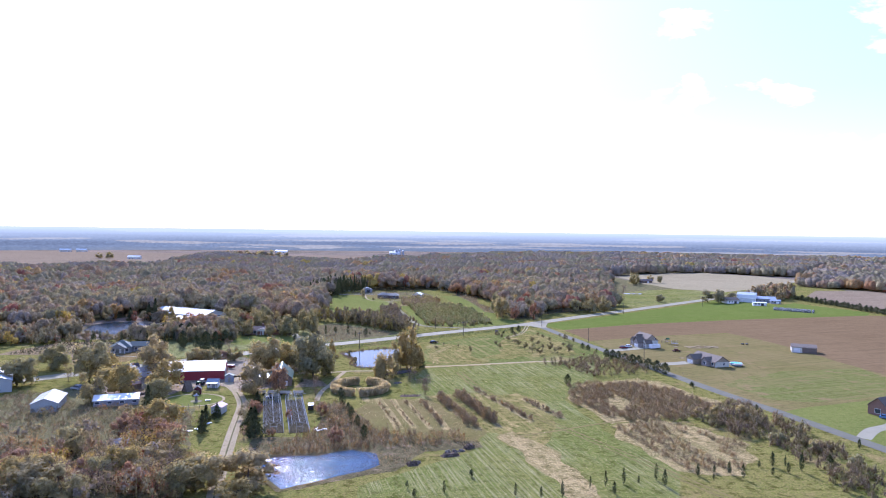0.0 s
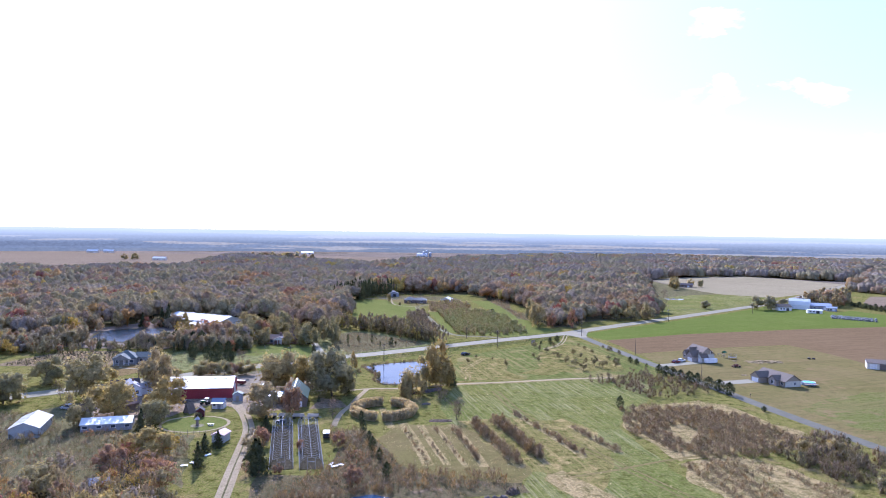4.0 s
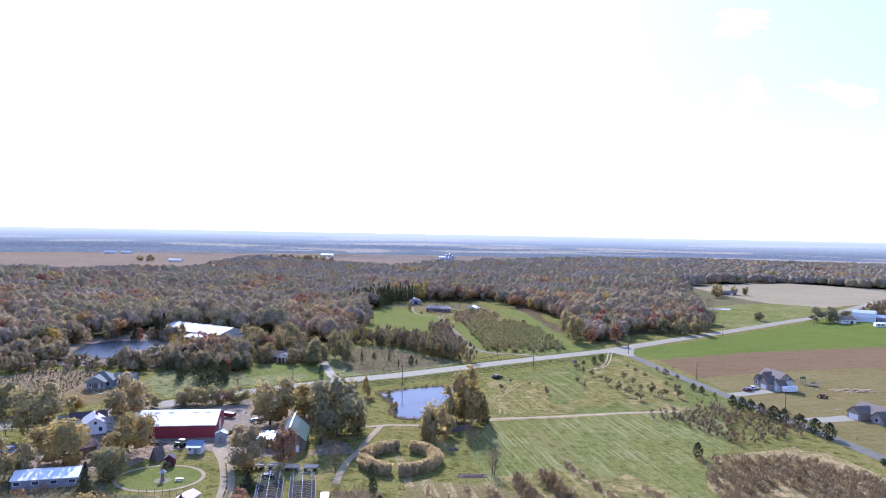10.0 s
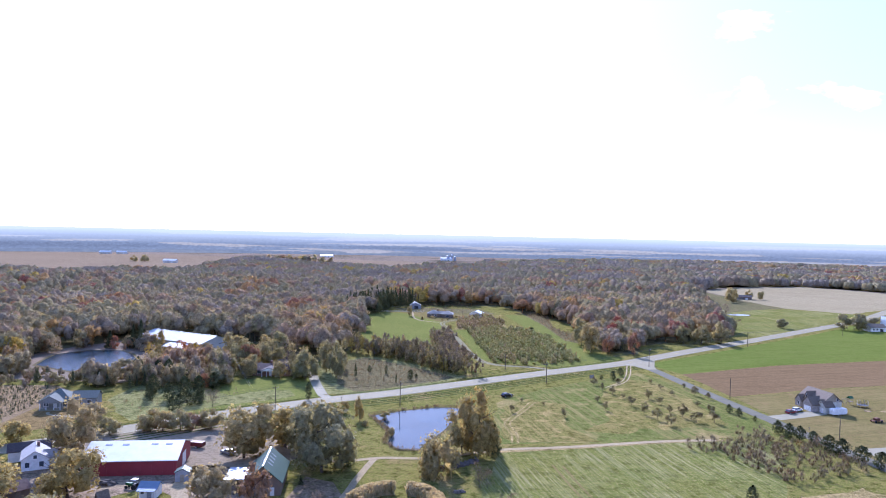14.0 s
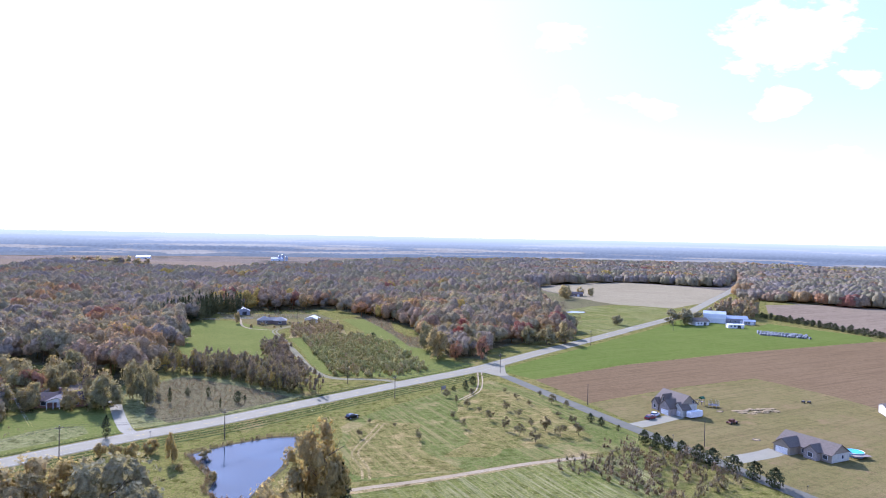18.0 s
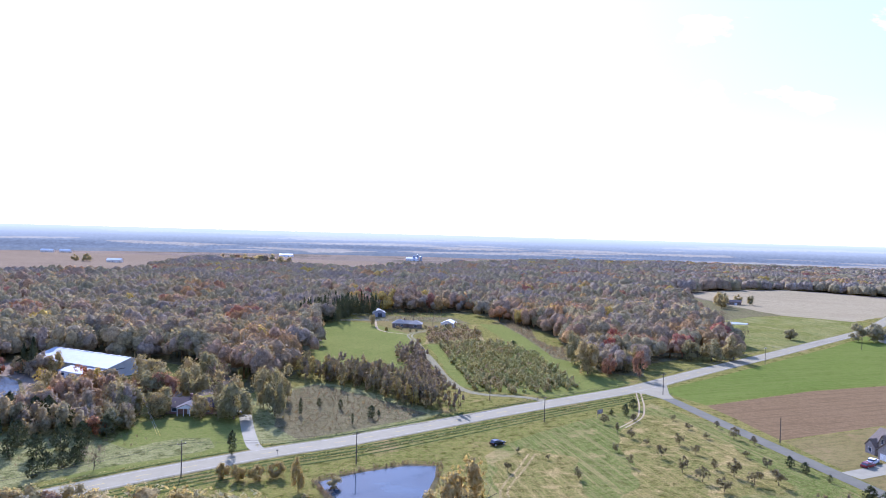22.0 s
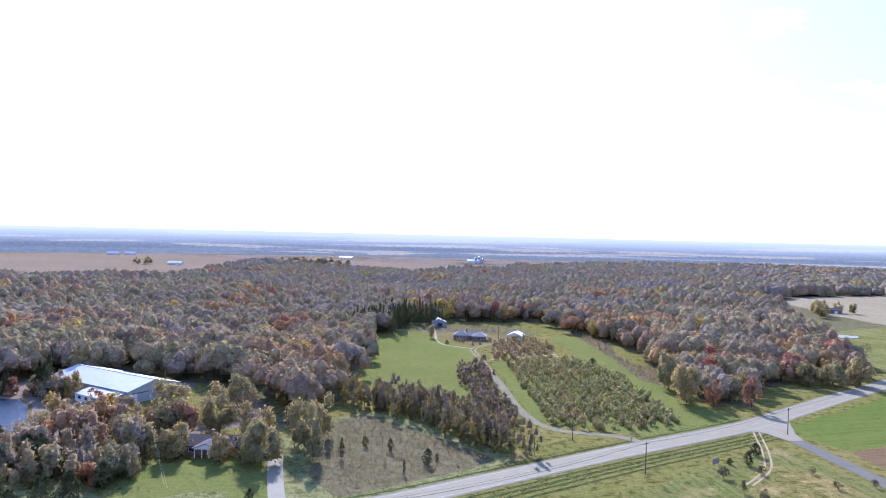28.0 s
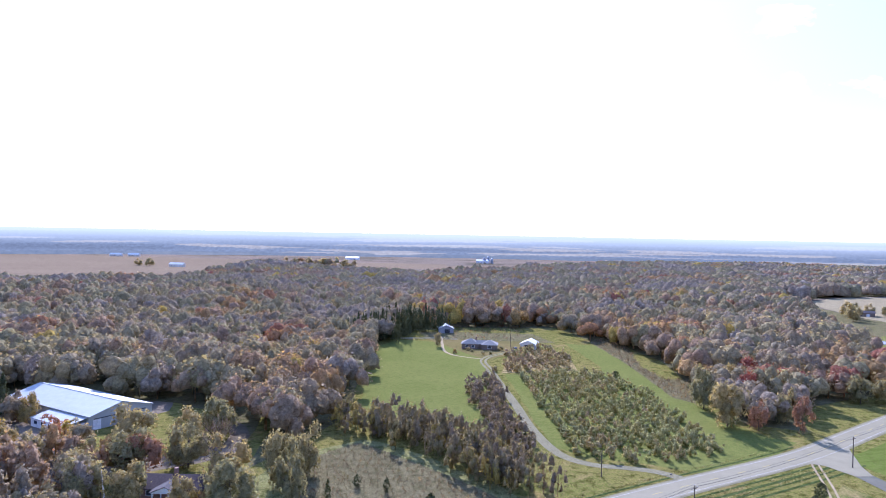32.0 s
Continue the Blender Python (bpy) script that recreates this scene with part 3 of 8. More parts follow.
sheet("orchard_grass", [(-10, 336), (13, 340), (80, 357), (86, 372), (72, 430), (58, 462), (36, 440), (8, 415), (-8, 390)], turf("orchard_turf", (0.122, 0.156, 0.033), (0.155, 0.17, 0.042), (0.215, 0.19, 0.07), 0.013, 1.1, stripes=0.5, turn=0.245, dry=(0.34, 0.255, 0.11), dry_at=0.545, bold=0.5), 0.034, "patchy dry orchard grass", 2)
ORCHARD_DRY = [(46, 446), (57, 440), (66, 420), (68, 392), (70, 374), (64, 366), (50, 362), (40, 358), (29, 352), (21, 354), (30, 374), (33, 401), (40, 424)]
sheet("orchard_dry_grass", ORCHARD_DRY, DRYMIX, 0.039, "golden dry grass under the young orchard trees", 4, 2)
sheet("orchard_dry_grass", [(-7, 382), (4, 397), (17, 391), (15, 361), (20, 352), (23, 344), (-1, 339), (-6, 344)], DRYMIX, 0.039, "pale dry grass beside the orchard", 3, 2)
sheet("row_grass", [(-8, 274), (5, 278), (15, 278), (31, 278), (42, 243), (35, 230), (30, 208), (22, 207), (17, 224), (8, 225), (-2, 234)], DRYMIX, 0.0415, "dry grass among the old shrub rows", 5, 2)
TAN_A = [(57, 296), (84, 312), (94, 298), (105, 266), (94, 249), (80, 248), (56, 236), (48, 272)]
TAN_B = [(54, 233), (73, 244), (81, 237), (93, 214), (91, 205), (79, 186), (63, 187), (57, 211)]
sheet("dry_grass_plot", TAN_A, HAY, 0.045, "tall tan dry grass between thickets", 4.5, 2.5)
sheet("dry_grass_plot", TAN_B, HAY, 0.045, "tall tan dry grass between thickets", 4.5, 2.5)
sheet("rough_verge", [(84, 312), (98, 318), (112, 272), (122, 226), (134, 190), (120, 150), (84, 160), (80, 186), (93, 206), (95, 214), (84, 237), (96, 250), (107, 266)], GRASS, 0.044, "rough grass along the side road", 1.5)
sheet("dry_grass_strip", [(18.5, 222), (25, 226), (32, 206), (37, 184), (41, 168), (33, 166), (27, 186)], HAY, 0.045, "strip of tan dry grass", 4.5, 2.5)
ROW_GROUND = [(-30, 262), (-20, 266), (-6, 268), (14, 228), (11, 214), (-16, 220), (-26, 238)]
sheet("row_ground", ROW_GROUND, DRYLAWN, 0.044, "dry grass between old nursery rows", 3.5, 2.5)
MARSH_GROUND = [(-48, 256), (-35, 260), (-25, 238), (-14, 222), (10, 222), (12, 208), (-4, 203), (-12, 186), (-24, 180), (-34, 172), (-46, 176), (-54, 200), (-56, 216), (-40, 216), (-38, 250)]
sheet("marsh", MARSH_GROUND, MARSH, 0.043, "brown marsh growth round the pond", 1.5)
START_GROUND = [(-150, 190), (-120, 228), (-93, 224), (-74, 204), (-68, 182), (-54, 150), (-110, 150)]
sheet("thicket_ground", [(-420, -20), (-180, 240), (-136, 234), (-118, 230), (-93, 226), (-74, 204), (-68, 182), (-52, 150), (-60, -20)], WEEDS, 0.03, "weedy ground under scrub trees", 3)
sheet("weedy_yard", [(-165, 255), (-140, 285), (-122, 290), (-104, 280), (-101, 250), (-86, 247), (-80, 226), (-72, 204), (-93, 222), (-118, 226), (-136, 232), (-180, 238)], WEEDS, 0.047, "olive weeds and dry stalks round the sheds", 3, 3)
sheet("barn_yard", [(-140, 282), (-135, 298), (-123, 301), (-112, 297), (-84, 306), (-72, 302), (-66, 284), (-74, 273), (-82, 281), (-89, 286), (-95, 285), (-100, 279), (-101, 269), (-110, 264), (-126, 262)], turf("churned_yard", (0.3, 0.228, 0.155), (0.36, 0.28, 0.195), (0.24, 0.185, 0.125), 0.2, 1.6, dry=(0.17, 0.145, 0.075), dry_at=0.58, speck=1.0), 0.05, "churned dirt yard behind the red barn", 1.5)
sheet("gravel_lot", [(-136, 312), (-118, 338), (-100, 352), (-78, 335), (-62, 330), (-64, 312), (-86, 300), (-112, 296), (-128, 300)], turf("parking_dirt", (0.31, 0.255, 0.175), (0.36, 0.3, 0.21), (0.27, 0.22, 0.15), 0.15, 2.4, dry=(0.2, 0.18, 0.085), dry_at=0.58, speck=0.6), 0.05, "pale dirt and gravel parking lot", 1.5)
sheet("bare_patch", [(-58, 300), (-50, 296), (-46, 288), (-58, 284)], turf("bare_soil", (0.25, 0.18, 0.115), (0.3, 0.225, 0.145), (0.2, 0.155, 0.085), 0.2, 1.5, dry=(0.16, 0.155, 0.05), dry_at=0.55), 0.05, "bare dirt patch by the green-roofed shed", 2.2, 2)
sheet("tilled_garden", [(-216, 346), (-181, 350), (-170, 331), (-163, 333), (-165, 358), (-171, 384), (-181, 390), (-205, 386)], turf("straw_rows", (0.27, 0.2, 0.11), (0.33, 0.25, 0.145), (0.22, 0.165, 0.1), 0.08, 1.2, stripes=0.5, turn=1.5), 0.05, "dry straw ground between rows of young conifers", 1.2)
sheet("house_grass", [(-170, 384), (-157, 380), (-147, 363), (-143.5, 344), (-146, 333), (-152, 327), (-163, 326), (-164.5, 336), (-165.4, 346), (-166, 359)], turf("brown_lawn", (0.23, 0.158, 0.072), (0.26, 0.185, 0.085), (0.2, 0.155, 0.06), 0.05, 1.4, dry=(0.17, 0.165, 0.05), dry_at=0.6), 0.055, "brown dormant lawn round the grey house", 1.2)
sheet("back_lawn", [(-170, 382), (-158.5, 380.5), (-153, 369), (-163, 369)], LAWN, 0.06, "green patch of lawn behind the house", 0.8)
lane("house_walk", [(-158.6, 351), (-157, 348.4), (-153.8, 347.3), (-150.2, 347), (-146.6, 345.6)], 1.0, CONCRETE, 0.075, "curved pale concrete walk to the porch", 5, "path")

# far fields beyond the woods
for pts, mat, label in (
        ([(-1500, 1000), (-600, 930), (-420, 1010), (-460, 1240), (-330, 1290), (-420, 1700), (-900, 1750), (-1700, 1500)], STUBBLE_BROWN, "wide brown harvested field beyond the woods"),
        ([(-330, 1480), (-150, 1500), (-190, 1700), (-400, 1680)], STUBBLE_BROWN, "brown far field"),
        ([(-180, 1330), (-60, 1400), (60, 1560), (40, 1780), (-170, 1640)], STUBBLE_BROWN, "brown far field"),
        ([(90, 1560), (330, 1700), (300, 1880), (60, 1850)], STUBBLE, "pale tan far field"),
        ([(560, 1860), (1000, 1600), (1400, 1300), (1500, 1420), (1000, 1850)], STUBBLE, "pale tan far field")):
    sheet("far_field", pts, mat, 0.02, label, 10, 60)

# ---------------------------------------------------------------- roads and tracks
MAIN = [(-330, 60), (-250, 190), (-190, 268), (-162, 297), (-146, 311), (-128, 330), (-111, 347), (-96, 362), (-81, 375), (-66, 387), (-50, 398), (-26, 418), (-6, 435), (17, 454), (45, 476), (61, 490), (80, 510), (103, 534), (127, 558), (151, 582), (212, 645), (281, 717), (336, 788), (412, 889), (502, 1009), (710, 1306)]
SIDE = [(60, 488), (66, 470), (71, 448), (81, 404), (91, 364), (101, 323), (110, 287), (121, 249), (131, 211), (150, 140), (180, 30)]
bm = bmesh.new()
line = smooth_line(MAIN, 5)
strip_mesh(bm, line, 0, 10.0, 0.06)
tagged(link_mesh("road_shoulder", bm, GRAVEL), "pale gravel road shoulder", "road shoulder", kind="structure")
bm = bmesh.new()
strip_mesh(bm, line, 0, 8.6, 0.10)
main_road = tagged(link_mesh("road", bm, ROAD), "worn pale grey two-lane country road", "road", kind="structure")
for off, mat, dash, lab in ((-3.5, WORN_LINE, None, "white edge line"), (3.5, WORN_LINE, None, "white edge line"), (0.0, YELLOW_PAINT, (4, 7), "dashed yellow centre line")):
    bm = bmesh.new()
    strip_mesh(bm, smooth_line(MAIN, 24), off, 0.13, 0.115, dash)
    part("road_line", bm, mat, main_road, lab)
lane("side_road", SIDE, 5.4, LANE, 0.09, "dark asphalt side road with grass verges")
sheet("junction_apron", [(52, 480), (59, 477), (63.5, 469), (68.5, 470), (69, 478), (74, 500), (64, 492)], ROAD, 0.105, "flared asphalt junction", category="road")
lane("gravel_drive", [(17.5, 458.5), (11.4, 463.5), (3.6, 465.6), (-6.2, 467), (-13.4, 473.6), (-18.4, 486.4), (-23.1, 506), (-27.6, 532), (-33.6, 562), (-40.4, 598), (-44.9, 618), (-44.5, 630), (-40.5, 640), (-33.2, 650), (-27, 656)], 3.4, GRAVEL, 0.07, "curving pale gravel farm drive")
lane("drive_crown", [(-33.6, 562), (-40.4, 598), (-44.9, 618), (-44.5, 630), (-40.5, 640), (-33.2, 650)], 1.0, GRASS, 0.075, "grassy crown between the wheel tracks")
lane("farm_track", [(-46, 627), (-53.5, 630.3), (-61.6, 635.9), (-67.7, 648.4), (-71.6, 671.4), (-75.4, 699)], 1.6, DIRT, 0.068, "faint track to the horse barn")
for off in (-0.9, 0.9):
    lane("farm_track", [(57.5 + off, 482), (55.5 + off, 472), (52 + off, 454.4), (47 + off, 438), (38 + off, 424)], 0.6, DIRT, 0.067, "faint wheel track from the junction")
lane("gravel_drive", [(-70, 386), (-74, 390), (-79, 402), (-84, 416), (-88, 428)], 4.0, CONCRETE, 0.08, "cracked concrete drive to the ranch house")
lane("dirt_track", [(-48, 150), (-54, 172), (-58, 191), (-61, 206), (-64, 221), (-67, 237), (-71, 256), (-78, 274), (-86, 290), (-84, 302)], 3.6, DIRT, 0.075, "worn two-rut dirt track")
lane("track_crown", [(-48, 150), (-54, 172), (-58, 191), (-61, 206), (-64, 221), (-67, 237), (-71, 256), (-78, 274)], 0.45, WEEDS, 0.081, "grassy crown between the ruts")
lane("farm_track", [(-62, 312), (-50, 314), (-40, 318), (-26, 320), (-8, 330), (13, 336), (42, 346), (60, 350)], 2.0, DIRT, 0.06, "faint pale track along the meadow")
lane("garden_path", [(-90 + 10.6 * math.cos(k * math.tau / 28), 261 + 9.6 * math.sin(k * math.tau / 28)) for k in range(29)], 1.0, DIRT, 0.066, "round dirt path in the garden lawn", 2, "path")
sheet("garden_lawn", [(-90 + 10.2 * math.cos(k * math.tau / 28), 261 + 9.2 * math.sin(k * math.tau / 28)) for k in range(28)], LAWN, 0.06, "round green garden lawn")
lane("concrete_drive", [(89.6, 381.9), (97.3, 385.8), (104.7, 389.9), (110.5, 393.0)], 6.0, CONCRETE, 0.08, "concrete driveway of the two-storey house", 4, "driveway")
lane("concrete_drive", [(101.5, 343.2), (108.4, 345.3), (114.9, 347.5), (120.8, 350.4)], 6.5, CONCRETE, 0.08, "concrete driveway of the long ranch house", 4, "driveway")
lane("concrete_drive", [(131, 222), (140, 232), (150, 238), (158, 248)], 4.5, CONCRETE, 0.08, "concrete driveway of the brick house", 4, "driveway")
lane("house_drive", [(-136, 330), (-139, 342), (-143, 352), (-148, 361)], 3.2, GRAVEL, 0.07, "gravel drive to the grey house", 4, "driveway")
for off in (-2.2, -0.7, 0.9, 2.4):
    lane("farm_track", [(-120, 283 + off), (-110, 284.5 + off), (-98, 288.5 + off * 0.8), (-88, 289 + off * 0.6), (-79, 286 + off)], 0.55, DIRT, 0.06 + off * 0.0005, "pale wheel rut in the churned yard", 5)


sheet("brush_fringe", [(-86, 396), (-92, 440), (-86, 464), (-72, 480), (-44, 460), (-22, 436), (-38, 410), (-60, 390)], PALE_WEEDS, 0.029, "pale weeds round the brushy plot", 2.5, 3)
# dark lines of rank grass in the ditch
DITCH = turf("ditch_grass", (0.06, 0.085, 0.026), (0.075, 0.1, 0.03), (0.1, 0.115, 0.04), 0.1, 1.2)
near_road = [v for v in smooth_line(MAIN, 6) if -130 < v.x < 62]
for off, wd in ((6.8, 0.8), (9.4, 1.1), (11.6, 0.7), (14.2, 0.9), (-6.4, 0.8)):
    bm = bmesh.new()
    strip_mesh(bm, near_road, off, wd, 0.066)
    tagged(link_mesh("ditch_strip", bm, DITCH), "dark line of rank grass along the road ditch", "ground", kind="structure")
# strips of dry grass at the foot of the old shrub rows
ROWS_AT = [[(-33, 287), (-27, 262)], [(-24, 268), (-13, 226)], [(-18, 266), (-8, 227)], [(-13, 266), (-3, 226)], [(-8, 268), (2, 226)], [(-1, 270), (12, 226)], [(6, 274), (19, 230)], [(13, 284), (30, 236)], [(31, 270), (41, 242)], [(22, 264), (30, 240)]]
for k, (a, b) in enumerate(ROWS_AT):
    mid = ((a[0] + b[0]) / 2 + 0.5 * math.sin(k * 2.0), (a[1] + b[1]) / 2)
    lane("dry_strip", [a, mid, b], 2.4 + 0.8 * math.sin(k * 1.7), HAY, 0.05 + 0.001 * k, "strip of tan dry grass at a shrub row", 3, "ground")
lane("farm_track", [(-45.4, 262), (-46.1, 271.6), (-45.9, 281), (-44.7, 289), (-44, 302), (-42.5, 317)], 1.9, DIRT, 0.063, "pale curved track past the straw ring", 4)
for off in (-1.3, 1.3):
    lane("mown_strip", [(8 + off, 318), (14 + off, 290), (24 + off, 262), (38 + off, 232), (56 + off, 196), (70 + off, 168)], 0.7, DRYLAWN, 0.062, "pale wheel track across the meadow", 5, "ground")
lane("hay_line", [(-8, 329), (13, 335.5), (42, 345.5), (62, 351)], 3.4, HAY, 0.058, "line of raked dry grass along the orchard", 5, "ground")
for off in (-0.9, 0.9):
    lane("farm_track", [(5 + off, 392), (1 + off, 379), (-3 + off, 368), (-5 + off, 359), (-3 + off, 348), (-3 + off, 338)], 0.7, HAY, 0.064, "pale wheel track in the orchard grass", 5)
lane("mown_strip", [(24, 220), (36, 226), (55, 237), (80, 247)], 1.2, DRYLAWN, 0.057, "pale wheel track across the meadow", 5, "ground")


def pond(name, pts, mat, label):
    bank = [(Vector(p) - Vector((sum(q[0] for q in pts) / len(pts), sum(q[1] for q in pts) / len(pts)))) for p in pts]
    c = Vector((sum(q[0] for q in pts) / len(pts), sum(q[1] for q in pts) / len(pts)))
    sheet(name + "_bank", [tuple(c + b * (1 + 1.6 / b.length)) for b in bank], MARSH, 0.075, "muddy weed-grown pond bank", 0.7, 3)
    return sheet(name, pts, mat, 0.09, label, 0.5, 3, "pond")


pond("pond_front", [(-38, 172), (-43, 179), (-47, 188), (-48, 195), (-43, 197), (-34, 198), (-29, 202), (-25, 204), (-18, 201), (-16, 191), (-20, 186), (-26, 182), (-32, 177)], RIPPLED, "wind-rippled blue farm pond glittering in sun")
pond("pond_middle", [(-51, 363), (-40, 372), (-30, 378), (-22, 378), (-22, 369), (-25, 350), (-29, 336), (-31, 327), (-37, 327), (-41, 333), (-41, 345), (-44, 350)], WATER, "calm pale-blue pond beside willows")
pond("pond_woods", [(-214, 428), (-222, 455), (-212, 470), (-198, 472), (-188, 464), (-176, 446), (-171, 430), (-179, 418), (-192, 418)], WOODS_WATER, "dark pond among the woods reflecting pale sky")
pond("pond_far", [(185, 742), (196, 748), (206, 744), (202, 734), (190, 733)], WATER, "small silvery far pond")

# ---------------------------------------------------------------- distance
bm = bmesh.new()
rows = []
for h, wide in ((-1.0, 1885), (59.0, 2000)):
    rows.append([bm.verts.new((wide * math.cos(k * math.tau / 160), 200 + wide * math.sin(k * math.tau / 160), h)) for k in range(160)])
for k in range(160):
    bm.faces.new((rows[0][k], rows[1][k], rows[1][(k + 1) % 160], rows[0][(k + 1) % 160]))
far = Mat("hazy_distance", 1.0, spec=0.0)
gpos = far.n("ShaderNodeSeparateXYZ")
far.link(far.place(), gpos.inputs[0])
# tree lines with ragged tops between pale fields
ragged = far.n("ShaderNodeMath")
ragged.operation = "MULTIPLY_ADD"
ragged.inputs[1].default_value = 6.0
far.link(far.noise(0.06, 4, 0.7), ragged.inputs[0])
far.link(gpos.outputs["Z"], ragged.inputs[2])
flat = far.n("ShaderNodeCombineXYZ")
far.link(gpos.outputs["X"], flat.inputs[0])
far.link(gpos.outputs["Y"], flat.inputs[1])
tall = far.n("ShaderNodeMath")
tall.operation = "MULTIPLY"
tall.inputs[1].default_value = 46.0
far.link(ragged.outputs[0], tall.inputs[0])
far.link(tall.outputs[0], flat.inputs[2])
lines = far.n("ShaderNodeTexNoise", Scale=0.0019, Detail=2.5, Roughness=0.55)
far.link(flat.outputs[0], lines.inputs["Vector"])
# blue-grey haze is painted into the glowing tree lines and fields
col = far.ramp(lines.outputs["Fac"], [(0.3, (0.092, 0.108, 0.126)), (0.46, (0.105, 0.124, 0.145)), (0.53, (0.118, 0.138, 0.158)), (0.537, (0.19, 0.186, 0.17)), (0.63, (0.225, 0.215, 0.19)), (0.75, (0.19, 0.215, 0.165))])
grain = far.n("ShaderNodeHueSaturation")
grainy = far.n("ShaderNodeMapRange")
grainy.inputs["From Min"].default_value, grainy.inputs["From Max"].default_value = 0.3, 0.7
grainy.inputs["To Min"].default_value, grainy.inputs["To Max"].default_value = 0.8, 1.15
far.link(far.noise(0.12, 4, 0.7), grainy.inputs["Value"])
far.link(grainy.outputs[0], grain.inputs["Value"])
far.link(col, grain.inputs["Color"])
col = grain.outputs[0]
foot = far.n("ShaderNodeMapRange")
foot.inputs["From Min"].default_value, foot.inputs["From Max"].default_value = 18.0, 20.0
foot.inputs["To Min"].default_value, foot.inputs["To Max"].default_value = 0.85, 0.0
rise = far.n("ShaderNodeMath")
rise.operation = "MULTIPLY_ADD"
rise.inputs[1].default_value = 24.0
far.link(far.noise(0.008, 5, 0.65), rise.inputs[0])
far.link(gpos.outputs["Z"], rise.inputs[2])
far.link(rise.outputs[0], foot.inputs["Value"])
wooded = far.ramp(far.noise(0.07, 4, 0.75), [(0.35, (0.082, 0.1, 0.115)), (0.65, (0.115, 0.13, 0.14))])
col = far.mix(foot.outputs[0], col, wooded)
# painted haze thickens with height, fading to pale blue at the top
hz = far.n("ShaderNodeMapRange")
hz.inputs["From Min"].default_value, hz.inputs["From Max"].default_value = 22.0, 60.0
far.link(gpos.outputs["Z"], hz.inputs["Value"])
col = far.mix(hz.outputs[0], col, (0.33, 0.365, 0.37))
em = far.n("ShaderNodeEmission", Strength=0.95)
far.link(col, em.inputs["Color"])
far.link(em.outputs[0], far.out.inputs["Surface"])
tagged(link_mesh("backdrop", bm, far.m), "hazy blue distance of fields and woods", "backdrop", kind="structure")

# ---------------------------------------------------------------- trees
def leaf_quads(r, centres, way, size, outward=1.1, twig=False):
    """Leaf clumps: one small quad for each centre, turned roughly outward; also the soft outward normals of the crown."""
    n = len(centres)
    f = way * outward + r.normal(size=(n, 3)) * 0.75
    f /= np.linalg.norm(f, axis=1)[:, None]
    if twig:
        u = way * 0.7 + np.array((0, 0, 1.0)) + r.normal(size=(n, 3)) * 0.35
    else:
        u = np.cross(f, r.normal(size=(n, 3)))
    u /= np.linalg.norm(u, axis=1)[:, None] + 1e-9
    w = np.cross(f, u)
    s = size * r.uniform(0.55, 1.4, (n, 1))
    a, b = (1.9, 0.3) if twig else (1.0, 0.8)
    v = np.stack([centres - u * s * a, centres - w * s * b, centres + u * s * a, centres + w * s * b], 1)
    soft = np.repeat(way + f * 0.18, 4, 0)
    soft /= np.linalg.norm(soft, axis=1)[:, None] + 1e-9
    return v.reshape(-1, 3), soft


